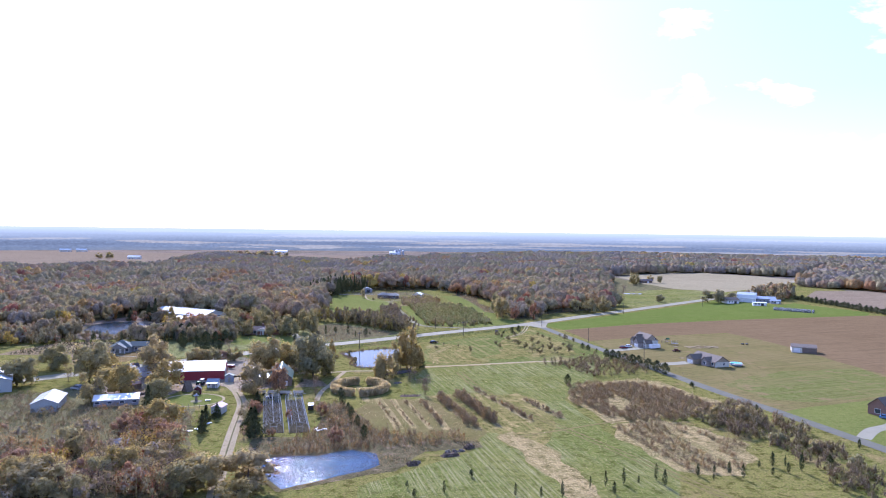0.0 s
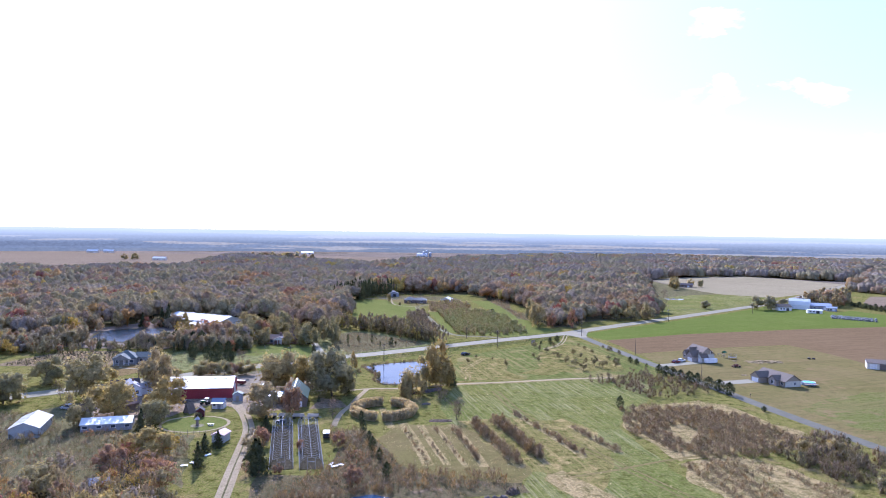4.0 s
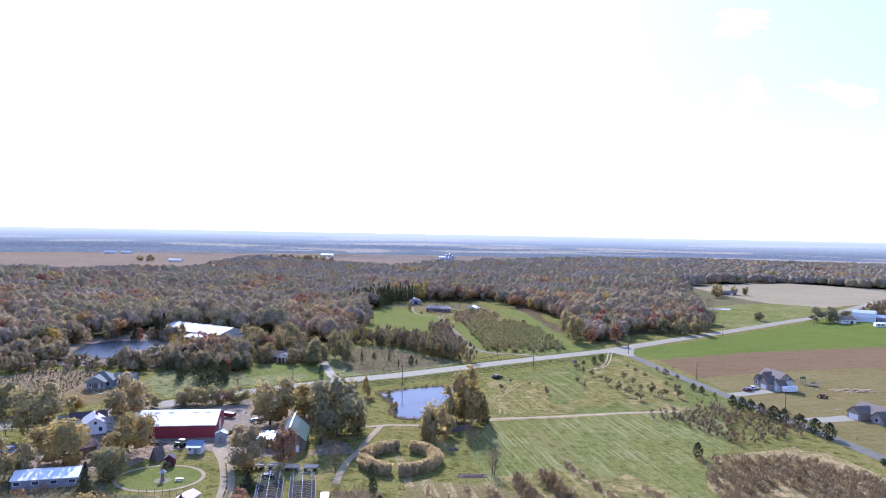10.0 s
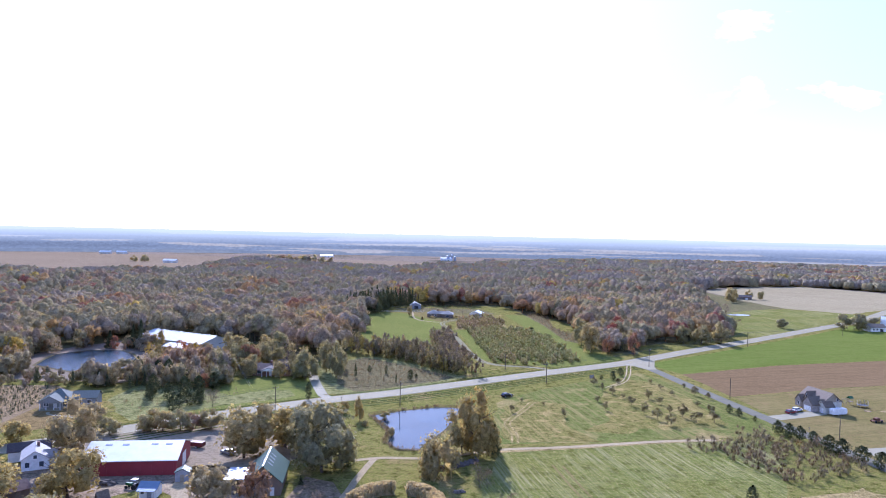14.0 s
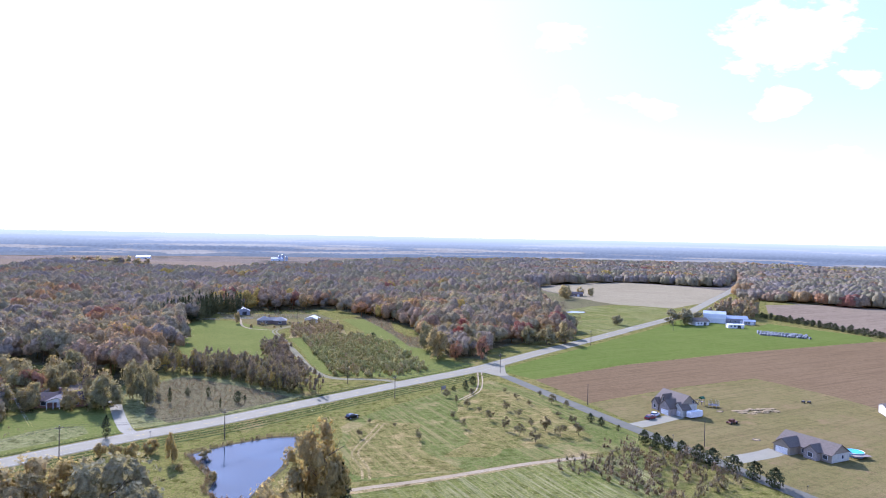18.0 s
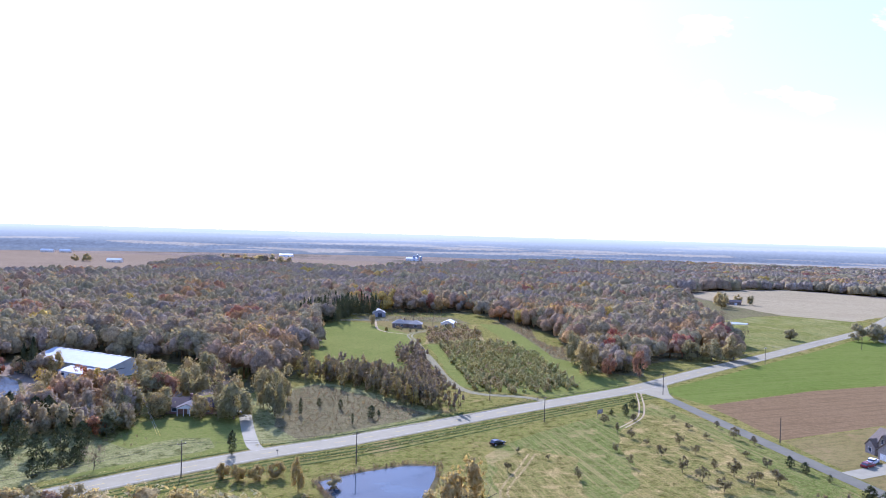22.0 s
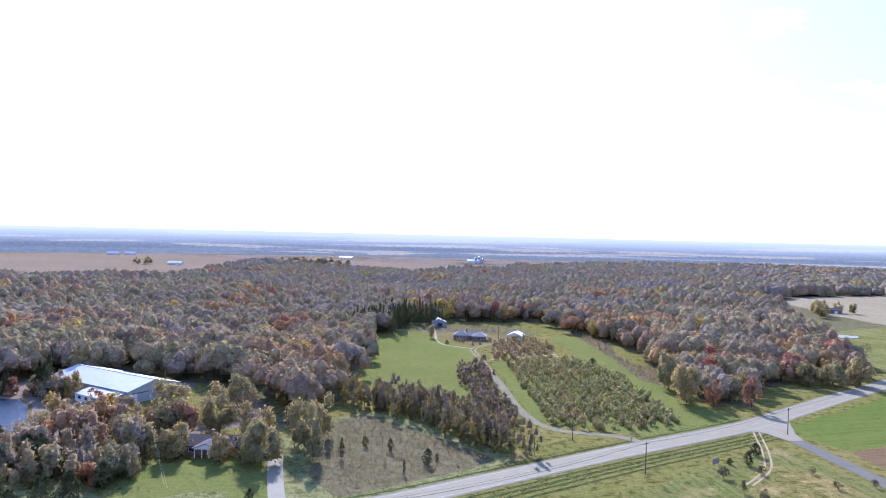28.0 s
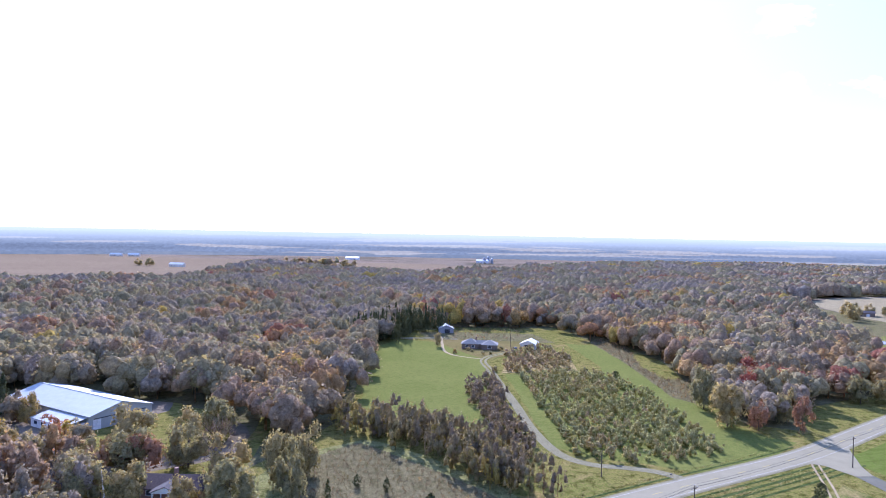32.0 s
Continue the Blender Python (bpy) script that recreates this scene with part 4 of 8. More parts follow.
def crown_points(r, n, shape="round", lobes=9, lid=0.0, core=None):
    """Points for leaf clumps in a crown of width 1 and height 1, its foot at 0."""
    if shape in ("cone", "column"):
        h = r.uniform(0, 1, n) ** (0.85 if shape == "column" else 1.4)
        a = r.uniform(0, math.tau, n)
        if shape == "cone":
            rad = (1.02 - h) * 0.5 * (0.72 + 0.28 * np.sin(h * 34 + a * 1.0)) * r.uniform(0.55, 1.05, n)
            low = 0.04
        else:
            rad = 0.5 * np.sin(np.clip(h * 0.93 + 0.1, 0, 1) * math.pi) ** 0.6 * r.uniform(0.4, 1.0, n)
            low = 0.03
        way = np.stack([np.cos(a), np.sin(a), np.full(n, 0.35)], 1)
        return np.stack([rad * np.cos(a), rad * np.sin(a), low + h * (1 - low)], 1), way
    c = r.normal(size=(lobes, 3))
    c /= np.linalg.norm(c, axis=1)[:, None]
    c *= r.uniform(0.45, 0.8, (lobes, 1))
    if shape == "willow" or lid > 0.2:
        c[:, 2] = np.abs(c[:, 2])
    rad = r.uniform(0.32, 0.5, lobes)
    if lobes <= 4:
        # few lobes: set side by side round the stem, one not much higher than the next
        a = np.arange(lobes) * math.tau / lobes + r.uniform(0, 6)
        c = np.stack([np.cos(a) * 0.36, np.sin(a) * 0.36, r.uniform(0, 0.2, lobes)], 1)
        rad = r.uniform(0.48, 0.6, lobes)
    k = r.integers(0, lobes, n)
    d = r.normal(size=(n, 3))
    d /= np.linalg.norm(d, axis=1)[:, None]
    d[:, 2] = np.where(d[:, 2] < -0.6 + lid, -d[:, 2], d[:, 2])
    p = c[k] + d * (rad[k] * r.uniform(0.86 if core and core[2] > 0.65 else 0.7, 1.12, n))[:, None]
    if core:
        # each lobe has a dense lumpy heart of leaves that hides the inside of the crown
        seg, rows, near, wide = core
        quads = []
        for i in range(lobes):
            ring = []
            for j in range(rows + 1):
                e = math.radians((-20, 42, 90)[j] if rows == 2 else -35 + 125 * j / rows)
                az = (np.arange(seg) + 0.5 * (j % 2)) * math.tau / seg
                s = r.uniform(near, wide, seg) if j < rows else np.full(seg, r.uniform((near + wide) / 2, wide))
                ring.append((np.stack([np.cos(az) * math.cos(e), np.sin(az) * math.cos(e), np.full(seg, math.sin(e))], 1), s))
            for j in range(rows):
                (d0, s0), (d1, s1) = ring[j], ring[j + 1]
                a1 = np.roll(np.arange(seg), -1)
                dd = np.stack([d0, d0[a1], d1[a1], d1], 1).reshape(-1, 3)
                ss = np.stack([s0, s0[a1], s1[a1], s1], 1).reshape(-1)
                quads.append((c[i] + dd * (rad[i] * ss)[:, None], dd))
        hp = np.concatenate([q[0] for q in quads])
        hd = np.concatenate([q[1] for q in quads])
    else:
        hp, hd = np.zeros((0, 3)), np.zeros((0, 3))
    allp = np.concatenate([p, hp])
    alld = np.concatenate([d, hd])
    if shape == "willow":
        allp[:, 2] -= np.hypot(allp[:, 0], allp[:, 1]) ** 2 * r.uniform(0, 0.9, len(allp))
    q = p if n >= 60 else allp
    lo, hi = np.percentile(q[:, 2], 1), np.percentile(q[:, 2], 99)
    allp[:, 2] = (allp[:, 2] - lo) / (hi - lo)
    w = np.percentile(np.hypot(q[:, 0], q[:, 1]), 97)
    allp[:, :2] *= 0.5 / w
    way = allp - np.array((0, 0, 0.3))
    way = way / (np.linalg.norm(way, axis=1)[:, None] + 1e-9) * 0.45 + alld * 0.9
    way /= np.linalg.norm(way, axis=1)[:, None] + 1e-9
    return (allp[:n], way[:n], allp[n:], way[n:]) if core else (allp, way)


def crown(r, quads, shape, lobes, size, low, lid=0.0, twig=False, core=None):
    """Corner points and soft normals of a crown of height 1 and width 1."""
    if shape in ("cone", "column"):
        core = None
    got = crown_points(r, quads, shape, lobes, lid, core)
    c, way = got[0].copy(), got[1]
    c[:, 2] = low + c[:, 2] * (1 - low)
    v, soft = leaf_quads(r, c, way, size, twig=twig)
    if core:
        hv = got[2].copy()
        hv[:, 2] = low + hv[:, 2] * (1 - low)
        v, soft = np.concatenate([v, hv]), np.concatenate([soft, got[3]])
    slot = np.zeros(len(v) // 4, np.int32)
    slot[quads:] = 1
    return v, soft, slot


def quad_mesh(name, verts, material, tone=None, soft=None, slot=None):
    me = bpy.data.meshes.new(name)
    n = len(verts)
    me.vertices.add(n)
    me.vertices.foreach_set("co", np.asarray(verts, np.float32).ravel())
    me.loops.add(n)
    me.loops.foreach_set("vertex_index", np.arange(n, dtype=np.int32))
    me.polygons.add(n // 4)
    me.polygons.foreach_set("loop_start", np.arange(0, n, 4, dtype=np.int32))
    if tone is not None:
        a = me.attributes.new("tone", "FLOAT", "POINT")
        a.data.foreach_set("value", np.asarray(tone, np.float32))
    me.materials.append(material)
    if slot is not None and slot.any():
        me.materials.append(HEART[material.name])
        me.polygons.foreach_set("material_index", slot)
    me.update(calc_edges=True)
    if soft is not None:
        me.normals_split_custom_set_from_vertices(np.asarray(soft, np.float32))
    return me


def trunk_bm(r, top=0.62, thick=0.022, limbs=6, crown_low=0.25, spread=0.3):
    """A tapered, slightly bent trunk with limbs, in a tree of height 1 and width 1."""
    bm = bmesh.new()
    p = Vector((0, 0, -0.01))
    bend = Vector((r.uniform(-0.03, 0.03), r.uniform(-0.03, 0.03), 0))
    steps = 4
    pts = [p]
    for k in range(1, steps + 1):
        pts.append(Vector((0, 0, top * k / steps)) + bend * k)
    for k in range(steps):
        add_tube(bm, pts[k], pts[k + 1], thick * (1 - 0.2 * k), thick * (0.8 - 0.2 * k), 6)
    for k in range(limbs):
        z = crown_low + (top - crown_low) * (k + 0.5) / limbs
        a = k * 2.4 + r.uniform(-0.4, 0.4)
        b = Vector((0, 0, z)) + bend * (z / top * steps)
        e = b + Vector((math.cos(a) * spread, math.sin(a) * spread, 0.22 * r.uniform(0.6, 1.3)))
        add_tube(bm, b, e, thick * 0.4, thick * 0.12, 4)
        if spread > 0.2:
            e2 = b.lerp(e, 0.5) + Vector((math.cos(a + 0.8) * spread * 0.4, math.sin(a + 0.8) * spread * 0.4, 0.16))
            add_tube(bm, b.lerp(e, 0.5), e2, thick * 0.22, thick * 0.08, 4)
    return bm


TREES = {}


def tree_kind(key, name, label, leaf, shape, quads, size, low=0.08, n=2, limbs=6, trunk_top=0.62, category="tree", lobes=9, thick=0.022):
    """Model trees of one kind, height 1 and width 1, kept aside to be copied."""
    TREES[key] = []
    for k in range(n):
        r = np.random.default_rng(abs(hash_name(key)) + k)
        verts, soft, slot = crown(r, quads, shape, lobes, size, low, twig=key == "bare", core=None if key in ("bare", "orchard", "orchard_green") else (6, 2, 0.45, 0.8))
        root = thing(name, label, category)
        part("trunk", trunk_bm(r, trunk_top, thick, limbs, max(low, 0.12), 0.3 if shape in ("round", "willow") else 0.1), BARK, root)
        leaves = new("crown", quad_mesh("crown", verts, leaf, None, soft, slot))
        leaves.parent = root
        TREES[key].append([root, False])


def hash_name(s):
    return sum((i + 1) * ord(ch) for i, ch in enumerate(s))


def plant(key, x, y, h, w, group="", label="", z=0.0):
    global planted
    planted += 1
    slot = TREES[key][planted % len(TREES[key])]
    m = pose(x, y, z, 0, 0, (planted * 77) % 360) @ Matrix.Diagonal((w, w, h, 1))
    if not slot[1]:
        slot[1], ob = True, slot[0]
        ob.matrix_world = m
    else:
        src = slot[0]
        keep = src.scale.copy()
        src.scale = (1, 1, 1)
        ob = copy_thing(src, m)
        src.scale = keep
    return tagged(ob, label, group=group)


planted = 0
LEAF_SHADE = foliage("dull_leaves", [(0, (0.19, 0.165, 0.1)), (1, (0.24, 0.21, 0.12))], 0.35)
tree_kind("gold", "broadleaf_tree", "tree with golden-yellow autumn leaves", LEAF_GOLD, "round", 1500, 0.033, lobes=13)
tree_kind("olive", "broadleaf_tree", "full-crowned tree with olive-green leaves", LEAF_OLIVE, "round", 1500, 0.033, n=3, lobes=13)
tree_kind("green", "broadleaf_tree", "dense dark green shade tree", LEAF_GREEN, "round", 1500, 0.033, lobes=13)
tree_kind("tan", "broadleaf_tree", "thinning tree with pale tan leaves", LEAF_TAN, "round", 1300, 0.031, lobes=13)
tree_kind("rust", "broadleaf_tree", "tree with rusty orange-brown leaves", LEAF_RUST, "round", 1400, 0.032, lobes=13)
tree_kind("red", "maple_tree", "maple with deep red autumn crown", LEAF_RED, "round", 1300, 0.035)
tree_kind("bare", "bare_tree", "nearly bare tree with brown twigs", LEAF_BROWN, "round", 650, 0.03, limbs=11, trunk_top=0.75)
tree_kind("willow", "willow_tree", "drooping olive willow by the pond", LEAF_OLIVE, "willow", 1300, 0.038, low=0.05, n=1)
tree_kind("spruce", "spruce_tree", "dark green conical spruce", LEAF_CONIFER, "cone", 800, 0.06, low=0.02, limbs=4, trunk_top=0.9, lobes=1)
tree_kind("cedar", "cedar_tree", "dark green rounded cedar tree", LEAF_CONIFER, "column", 500, 0.07, low=0.02, limbs=3, trunk_top=0.7)
tree_kind("column", "columnar_tree", "narrow dark columnar young tree", LEAF_CONIFER, "column", 300, 0.09, low=0.05, limbs=3, trunk_top=0.8, thick=0.03)
tree_kind("orchard", "orchard_tree", "small young fruit tree with thin crown", LEAF_SHADE, "round", 300, 0.075, low=0.26, limbs=5, thick=0.03)
tree_kind("orchard_green", "orchard_tree", "small young fruit tree still green", LEAF_SHADE, "round", 300, 0.075, low=0.26, limbs=5, thick=0.03)
tree_kind("bush", "bush", "rounded olive-brown bush in rough grass", LEAF_OLIVE, "round", 260, 0.075, low=0.0, limbs=3, category="bush")

PLANTED = {
    "gold": [(-54, 356, 8, 3.6), (136, 716, 8, 10), (97, 620, 9, 8), (58, 567, 12, 9.6)],
    "tan": [(-133, 333, 9, 9)],
    "olive": [(-62, 318, 14, 12), (-166, 281, 11, 13)],
    "olive2": [(-640, 1384, 13, 17), (-662, 1388, 11, 14), (43, 516, 15, 13), (41, 540, 15.5, 10), (64, 524, 12, 8), (104, 560, 10.7, 9.7), (115, 562, 10.8, 13), (128, 566, 13, 13), (-73, 661, 8, 4.5), (-89, 419, 12, 13), (-77, 424, 15, 8)],
    "green": [(-148, 400, 8, 8), (-120, 400, 7, 7)],
    "rust": [(-120, 437, 11, 11), (52, 512, 10, 7), (65, 510, 12, 6.5)],
    "edge": [(-122, 416, 11, 10), (-131, 426, 10, 9), (-117, 404, 6, 5), (-114, 420, 9, 8), (-132, 455, 13, 13), (-120, 462, 11, 11), (-112, 446, 12, 12), (-124, 436, 12, 12), (-136, 438, 9, 9), (-97, 436, 12, 11), (-84, 436, 14, 9), (-116, 474, 12, 12), (-80, 446, 13, 9)],
    "red": [(68, 581, 13, 13), (60, 553, 12, 9)],
    "bare_dark": [(-6.5, 274, 7.5, 6), (-11, 298, 5, 4)],
    "bare": [(-13, 298, 6.4, 4.2), (-6, 274, 7, 5), (153, 622, 12, 11), (193, 855, 16, 14), (181, 762, 8, 10), (188, 750, 8.6, 12), (-126, 420, 9, 9)],
    "gh_rust": [(-40, 241, 4.5, 4.5), (-62, 239, 5, 5.5), (-51, 216, 3, 3), (-50, 236, 3.2, 2.6), (-31, 210, 5, 5), (-64, 246, 4, 4)],
    "willow": [],
    "spruce": [(-57, 294, 2.4, 1.3), (-56, 216, 9, 5.6), (-73, 219, 7, 3.3), (-76, 232, 5.5, 3.8), (-74, 237, 5, 3.4), (-65, 254, 5, 4.5), (-59, 223, 7, 6)],
    "cedar": [(43, 441, 4.1, 3.1), (48, 451, 3.7, 3.4), (38, 441, 1.9, 2), (52, 295, 4.6, 3.2), (103, 295, 2.1, 2.2), (113, 257, 2, 1.8), (83, 361, 4.4, 4), (85, 357, 4.6, 4.4), (87, 354, 4.6, 4.4), (89, 349, 4.4, 4.2), (91, 343, 5, 5), (93, 339, 5, 5.5), (96, 334, 4.6, 5.5), (76, 388, 3.1, 2.9), (78, 383, 3, 2.8), (81, 376, 2.1, 1.6), (98, 327, 5, 5), (100, 321, 5, 5)],
    "cedar2": [(-69, 427, 5.8, 1.7), (-65, 439, 3.1, 2.4), (-57, 436, 3.9, 1.8), (-45, 426, 4.3, 3.4), (-50, 417, 4.1, 0.9), (-43, 430, 1.8, 1.4), (-78, 382, 7, 2.8), (-34, 500, 3.5, 1.6), (-31, 494, 3, 1.5), (-27, 488, 3.2, 1.6), (-24, 484, 3.4, 1.7), (3, 600, 2.2, 3), (-37, 265, 4.5, 2.6), (-35, 256, 4, 2.4), (-29.7, 237.5, 4.2, 2.6), (-26.6, 229, 3.6, 2.2), (-23, 215, 4.4, 2.8), (-32, 247, 3.2, 2.2)],
    "column": [(90, 194, 4, 1.4), (94, 195, 2.8, 0.8), (96, 190, 5, 1.4), (87, 187, 2.2, 1.2), (92, 189, 2.9, 1.1), (55, 182, 4.3, 1.1), (56, 178, 4.1, 1.5), (46, 179, 4.2, 1.1), (41, 177, 4, 0.9), (50, 180, 2.1, 0.7), (42, 172, 3.1, 1.1), (76, 188, 3.4, 1.2), (78, 184, 3.8, 1.1), (67, 186, 3.2, 1.3), (72, 188, 2, 0.9), (70, 183, 1.7, 0.7), (86, 193, 2, 0.9), (124, 212, 2.8, 1.2), (105, 193, 3.8, 2)],
    "column2": [(18, 170, 3.1, 0.9), (24, 169, 2.8, 0.9), (29, 169, 4.1, 1.1), (37, 176, 2.9, 0.6), (-6, 169, 1.8, 1.3), (8, 183, 2, 1.3), (1, 172, 2.8, 1), (-8, 174, 1.9, 0.9)],
    "orchard": [(33, 429, 3.2, 3.5), (35, 418, 3.1, 2.5), (38, 412, 3.1, 3.0), (44, 434, 2.4, 2.9), (30, 397, 2.6, 2.7), (31, 384, 3.1, 2.1), (41, 405, 2.0, 2.1), (42, 393, 3.5, 3.2), (51, 406, 3.6, 3.0), (53, 397, 2.7, 3.1), (58, 436, 2.0, 2.1), (60, 425, 2.0, 2.7), (62, 414, 1.9, 2.5), (70, 428, 2.4, 2.3), (71, 415, 3.9, 3.5), (75, 409, 2.6, 3.1)],
    "orchard_green": [(67, 396, 2.0, 2.5), (69, 386, 2.8, 3.4), (57, 378, 4.7, 3.6), (60, 372, 3.8, 4.2), (50, 366, 3.9, 4.0), (47, 373, 3.8, 3.5), (44, 380, 4.3, 3.0), (-3, 376, 2.6, 2.2), (15, 372, 3.1, 2.5), (9, 387, 1.6, 1.4), (1, 393, 1.6, 1.6), (66, 372, 4.1, 3.9), (54, 384, 2.7, 2.6)],
    "road_cedar": [(-134.3, 373.1, 6, 4.5), (-119.8, 359.4, 5, 4), (-119.9, 365.6, 4.5, 4), (-116.8, 367.2, 4.5, 4), (-114.8, 369.4, 5, 4.2), (-115.2, 373.4, 4, 3.5)],
    "road_bare": [(-108.4, 366.8, 6.5, 6)],
    "road_gold": [(-74.3, 363.1, 4, 4), (-69.9, 362.1, 4, 4), (-65.9, 362.5, 4, 4.5), (-61.7, 365.3, 4, 5)],
    "stubble_trees": [(240, 900, 12, 12), (263, 912, 10, 9), (272, 905, 9, 8), (236, 880, 13, 11), (228, 860, 14, 12)],
    "ranch_olive": [(-113, 418.5, 8, 7), (-100, 418.5, 7.5, 7), (-114, 421, 9, 9), (-93, 423, 8, 9)],
    "round": [(198, 655, 7, 7), (241, 655, 11.5, 9), (251, 655, 11.7, 11), (268, 668, 8.4, 9), (312, 706, 9, 12)],
    "bush": [(101, 242, 5.5, 8), (96, 246, 4, 6), (90, 249, 3, 4.5), (101, 215, 3.5, 5), (108, 208, 3.5, 6), (112, 225, 3, 5), (113, 193, 4, 6), (-46, 360, 2.5, 4), (-51, 350, 2, 2.5), (-41, 340, 2.5, 2.5), (-92, 268, 2, 3.4), (-98, 246, 2, 3), (-60, 264, 4, 4)],
    "pond_gold": [(-181, 477, 10, 7), (-165, 446, 8, 7)],
    "pond_spruce": [(-191, 479, 15, 7), (-196, 481, 12, 6), (-207, 478, 9, 5)],
    "first_gold": [(-88.2, 224.6, 8.5, 12), (-96.6, 230.2, 5, 5), (-94.8, 172.2, 8, 13), (-80.8, 181.0, 8, 10), (-101.4, 167.7, 8, 12), (-47.3, 163.2, 5, 9)],
    "first_rust": [(-94.2, 214.4, 7, 9), (-77.1, 203.7, 7.5, 10), (-86.5, 171.7, 7, 11), (-105.8, 178.1, 7, 11), (-73.5, 168.7, 7, 9)],
    "first_olive": [(-101.9, 197.9, 7.5, 12), (-58.5, 170.9, 8.5, 14), (-62.1, 169.1, 7, 10), (-85.7, 161.9, 8, 12), (-82.7, 175.3, 6.5, 9)],
    "first_tan": [(-47.0, 174.0, 9, 15), (-73.0, 179.4, 7, 11), (-95.2, 166.3, 8, 13)],
    "first_bare": [(-86.1, 207.0, 7.5, 10), (-67.6, 170.6, 8, 12), (-79.9, 166.9, 7, 11), (-89.0, 168.2, 8, 12), (-90.6, 190.7, 6, 6), (-87.5, 192.9, 6, 7), (-67.9, 179.5, 7, 9), (-111.2, 181.7, 8, 10)],
    "yard_olive": [(-141.7, 289.1, 15.7, 13.5), (-168.7, 312.5, 10.9, 11), (-123.9, 254.1, 10.8, 8), (-102.5, 259, 8.2, 8), (-125.6, 329.4, 5.3, 6), (-116.5, 334.3, 6.2, 6.4), (-111.5, 335, 6.5, 6.4), (-106.3, 335.8, 6.3, 6.6), (-97.9, 339.7, 6.6, 6.8), (-77.9, 312.8, 14.2, 14), (-50.1, 307.9, 9.6, 7.5), (-18.5, 325, 12, 9), (-21, 309, 6.5, 4.5)],
    "yard_gold": [(-119.6, 268, 11.9, 13.5), (-107.4, 278.6, 11.8, 12), (-69.6, 323.9, 10.9, 10.5), (-13.8, 322, 18.5, 10.5), (-146.4, 317.2, 6.3, 7)],
    "yard_tan": [(-121.3, 301.8, 16.5, 11.5), (-71, 271, 11.8, 11)],
    "yard_green": [(-54.1, 304, 18.5, 15)],
    "yard_rust": [(-62.8, 275.6, 11, 5.6), (-103, 337.2, 5.5, 4.4)],
    "yard_bare": [(-47.4, 271, 7.5, 4.4), (-149.5, 288.1, 7.3, 4.2)],
    "yard_willow": [(-24.4, 305.5, 12, 8)],
    "yard_spruce": [(-99.6, 243.8, 8.8, 4.8), (-9.3, 326, 8.8, 4.4), (-49, 310, 7.5, 3.6)],
    "pine": [(-138, 383, 7.5, 5.6), (-127.5, 374, 6.5, 5.5), (-125, 381, 7.5, 6), (-121.5, 386, 7, 5.4), (-158, 411, 8.5, 6), (-148, 408, 8, 6), (-142, 405, 9, 6.5), (-134, 400, 8.5, 6), (-119, 395, 6.5, 5.5)],
}
for key, rows in PLANTED.items():
    kind = {"olive2": "olive", "cedar2": "cedar", "column2": "column", "round": "green", "ranch_olive": "olive", "road_cedar": "cedar", "road_bare": "bare", "road_gold": "gold", "stubble_trees": "olive", "edge": "olive", "bare_dark": "bare", "gh_rust": "rust", "pond_gold": "gold", "pond_spruce": "spruce", "first_gold": "gold", "first_rust": "rust", "first_olive": "olive", "first_tan": "tan", "first_bare": "bare", "yard_olive": "olive", "yard_gold": "gold", "yard_tan": "tan", "yard_green": "green", "yard_rust": "rust", "yard_bare": "bare", "yard_willow": "willow", "yard_spruce": "spruce", "pine": "cedar"}.get(key, key)
    group = {"orchard": "young orchard trees", "orchard_green": "young orchard trees", "column": "columnar trees in rows", "column2": "columnar trees in rows"}.get(key, "")
    for row in rows:
        x, y, h, w = row
        plant(kind, x, y, h, w * (1.18 if 240 < y < 350 and x < -40 and kind in ("gold", "olive", "tan", "green") and not key.startswith("yard") else 1.3 if key.startswith("yard") else 1.35 if kind in ("spruce",) or key == "round" else 1.0), group=group)
for k in range(40):
    f = k / 39
    plant("cedar", 343 + 12 * f + 3 * math.sin(k * 3), 700 - 125 * f, 4.5 + math.sin(k * 5), 4.6, "cedar hedgerow", "dark cedar in a field-edge row")

# ---------------------------------------------------------------- woods, thickets and rows, too many to count
def inside(pts, x, y):
    n, hit = len(pts), np.zeros(len(x), bool)
    for i in range(n):
        (x0, y0), (x1, y1) = pts[i - 1], pts[i]
        if y0 == y1:
            continue
        hit ^= ((y0 > y) != (y1 > y)) & (x < (x1 - x0) * (y - y0) / (y1 - y0) + x0)
    return hit


def scatter(r, pts, gap, holes=()):
    xs, ys = [p[0] for p in pts], [p[1] for p in pts]
    gx, gy = np.meshgrid(np.arange(min(xs), max(xs), gap), np.arange(min(ys), max(ys), gap))
    x, y = gx.ravel() + r.uniform(-0.48, 0.48, gx.size) * gap, gy.ravel() + r.uniform(-0.48, 0.48, gx.size) * gap
    keep = inside(pts, x, y)
    for hx, hy, hr in holes:
        keep &= np.hypot(x - hx, y - hy) > hr
    return x[keep], y[keep]


def field_noise(x, y, s):
    return np.array([noise.noise(Vector((a * s, b * s, 3.1))) for a, b in zip(x, y)])


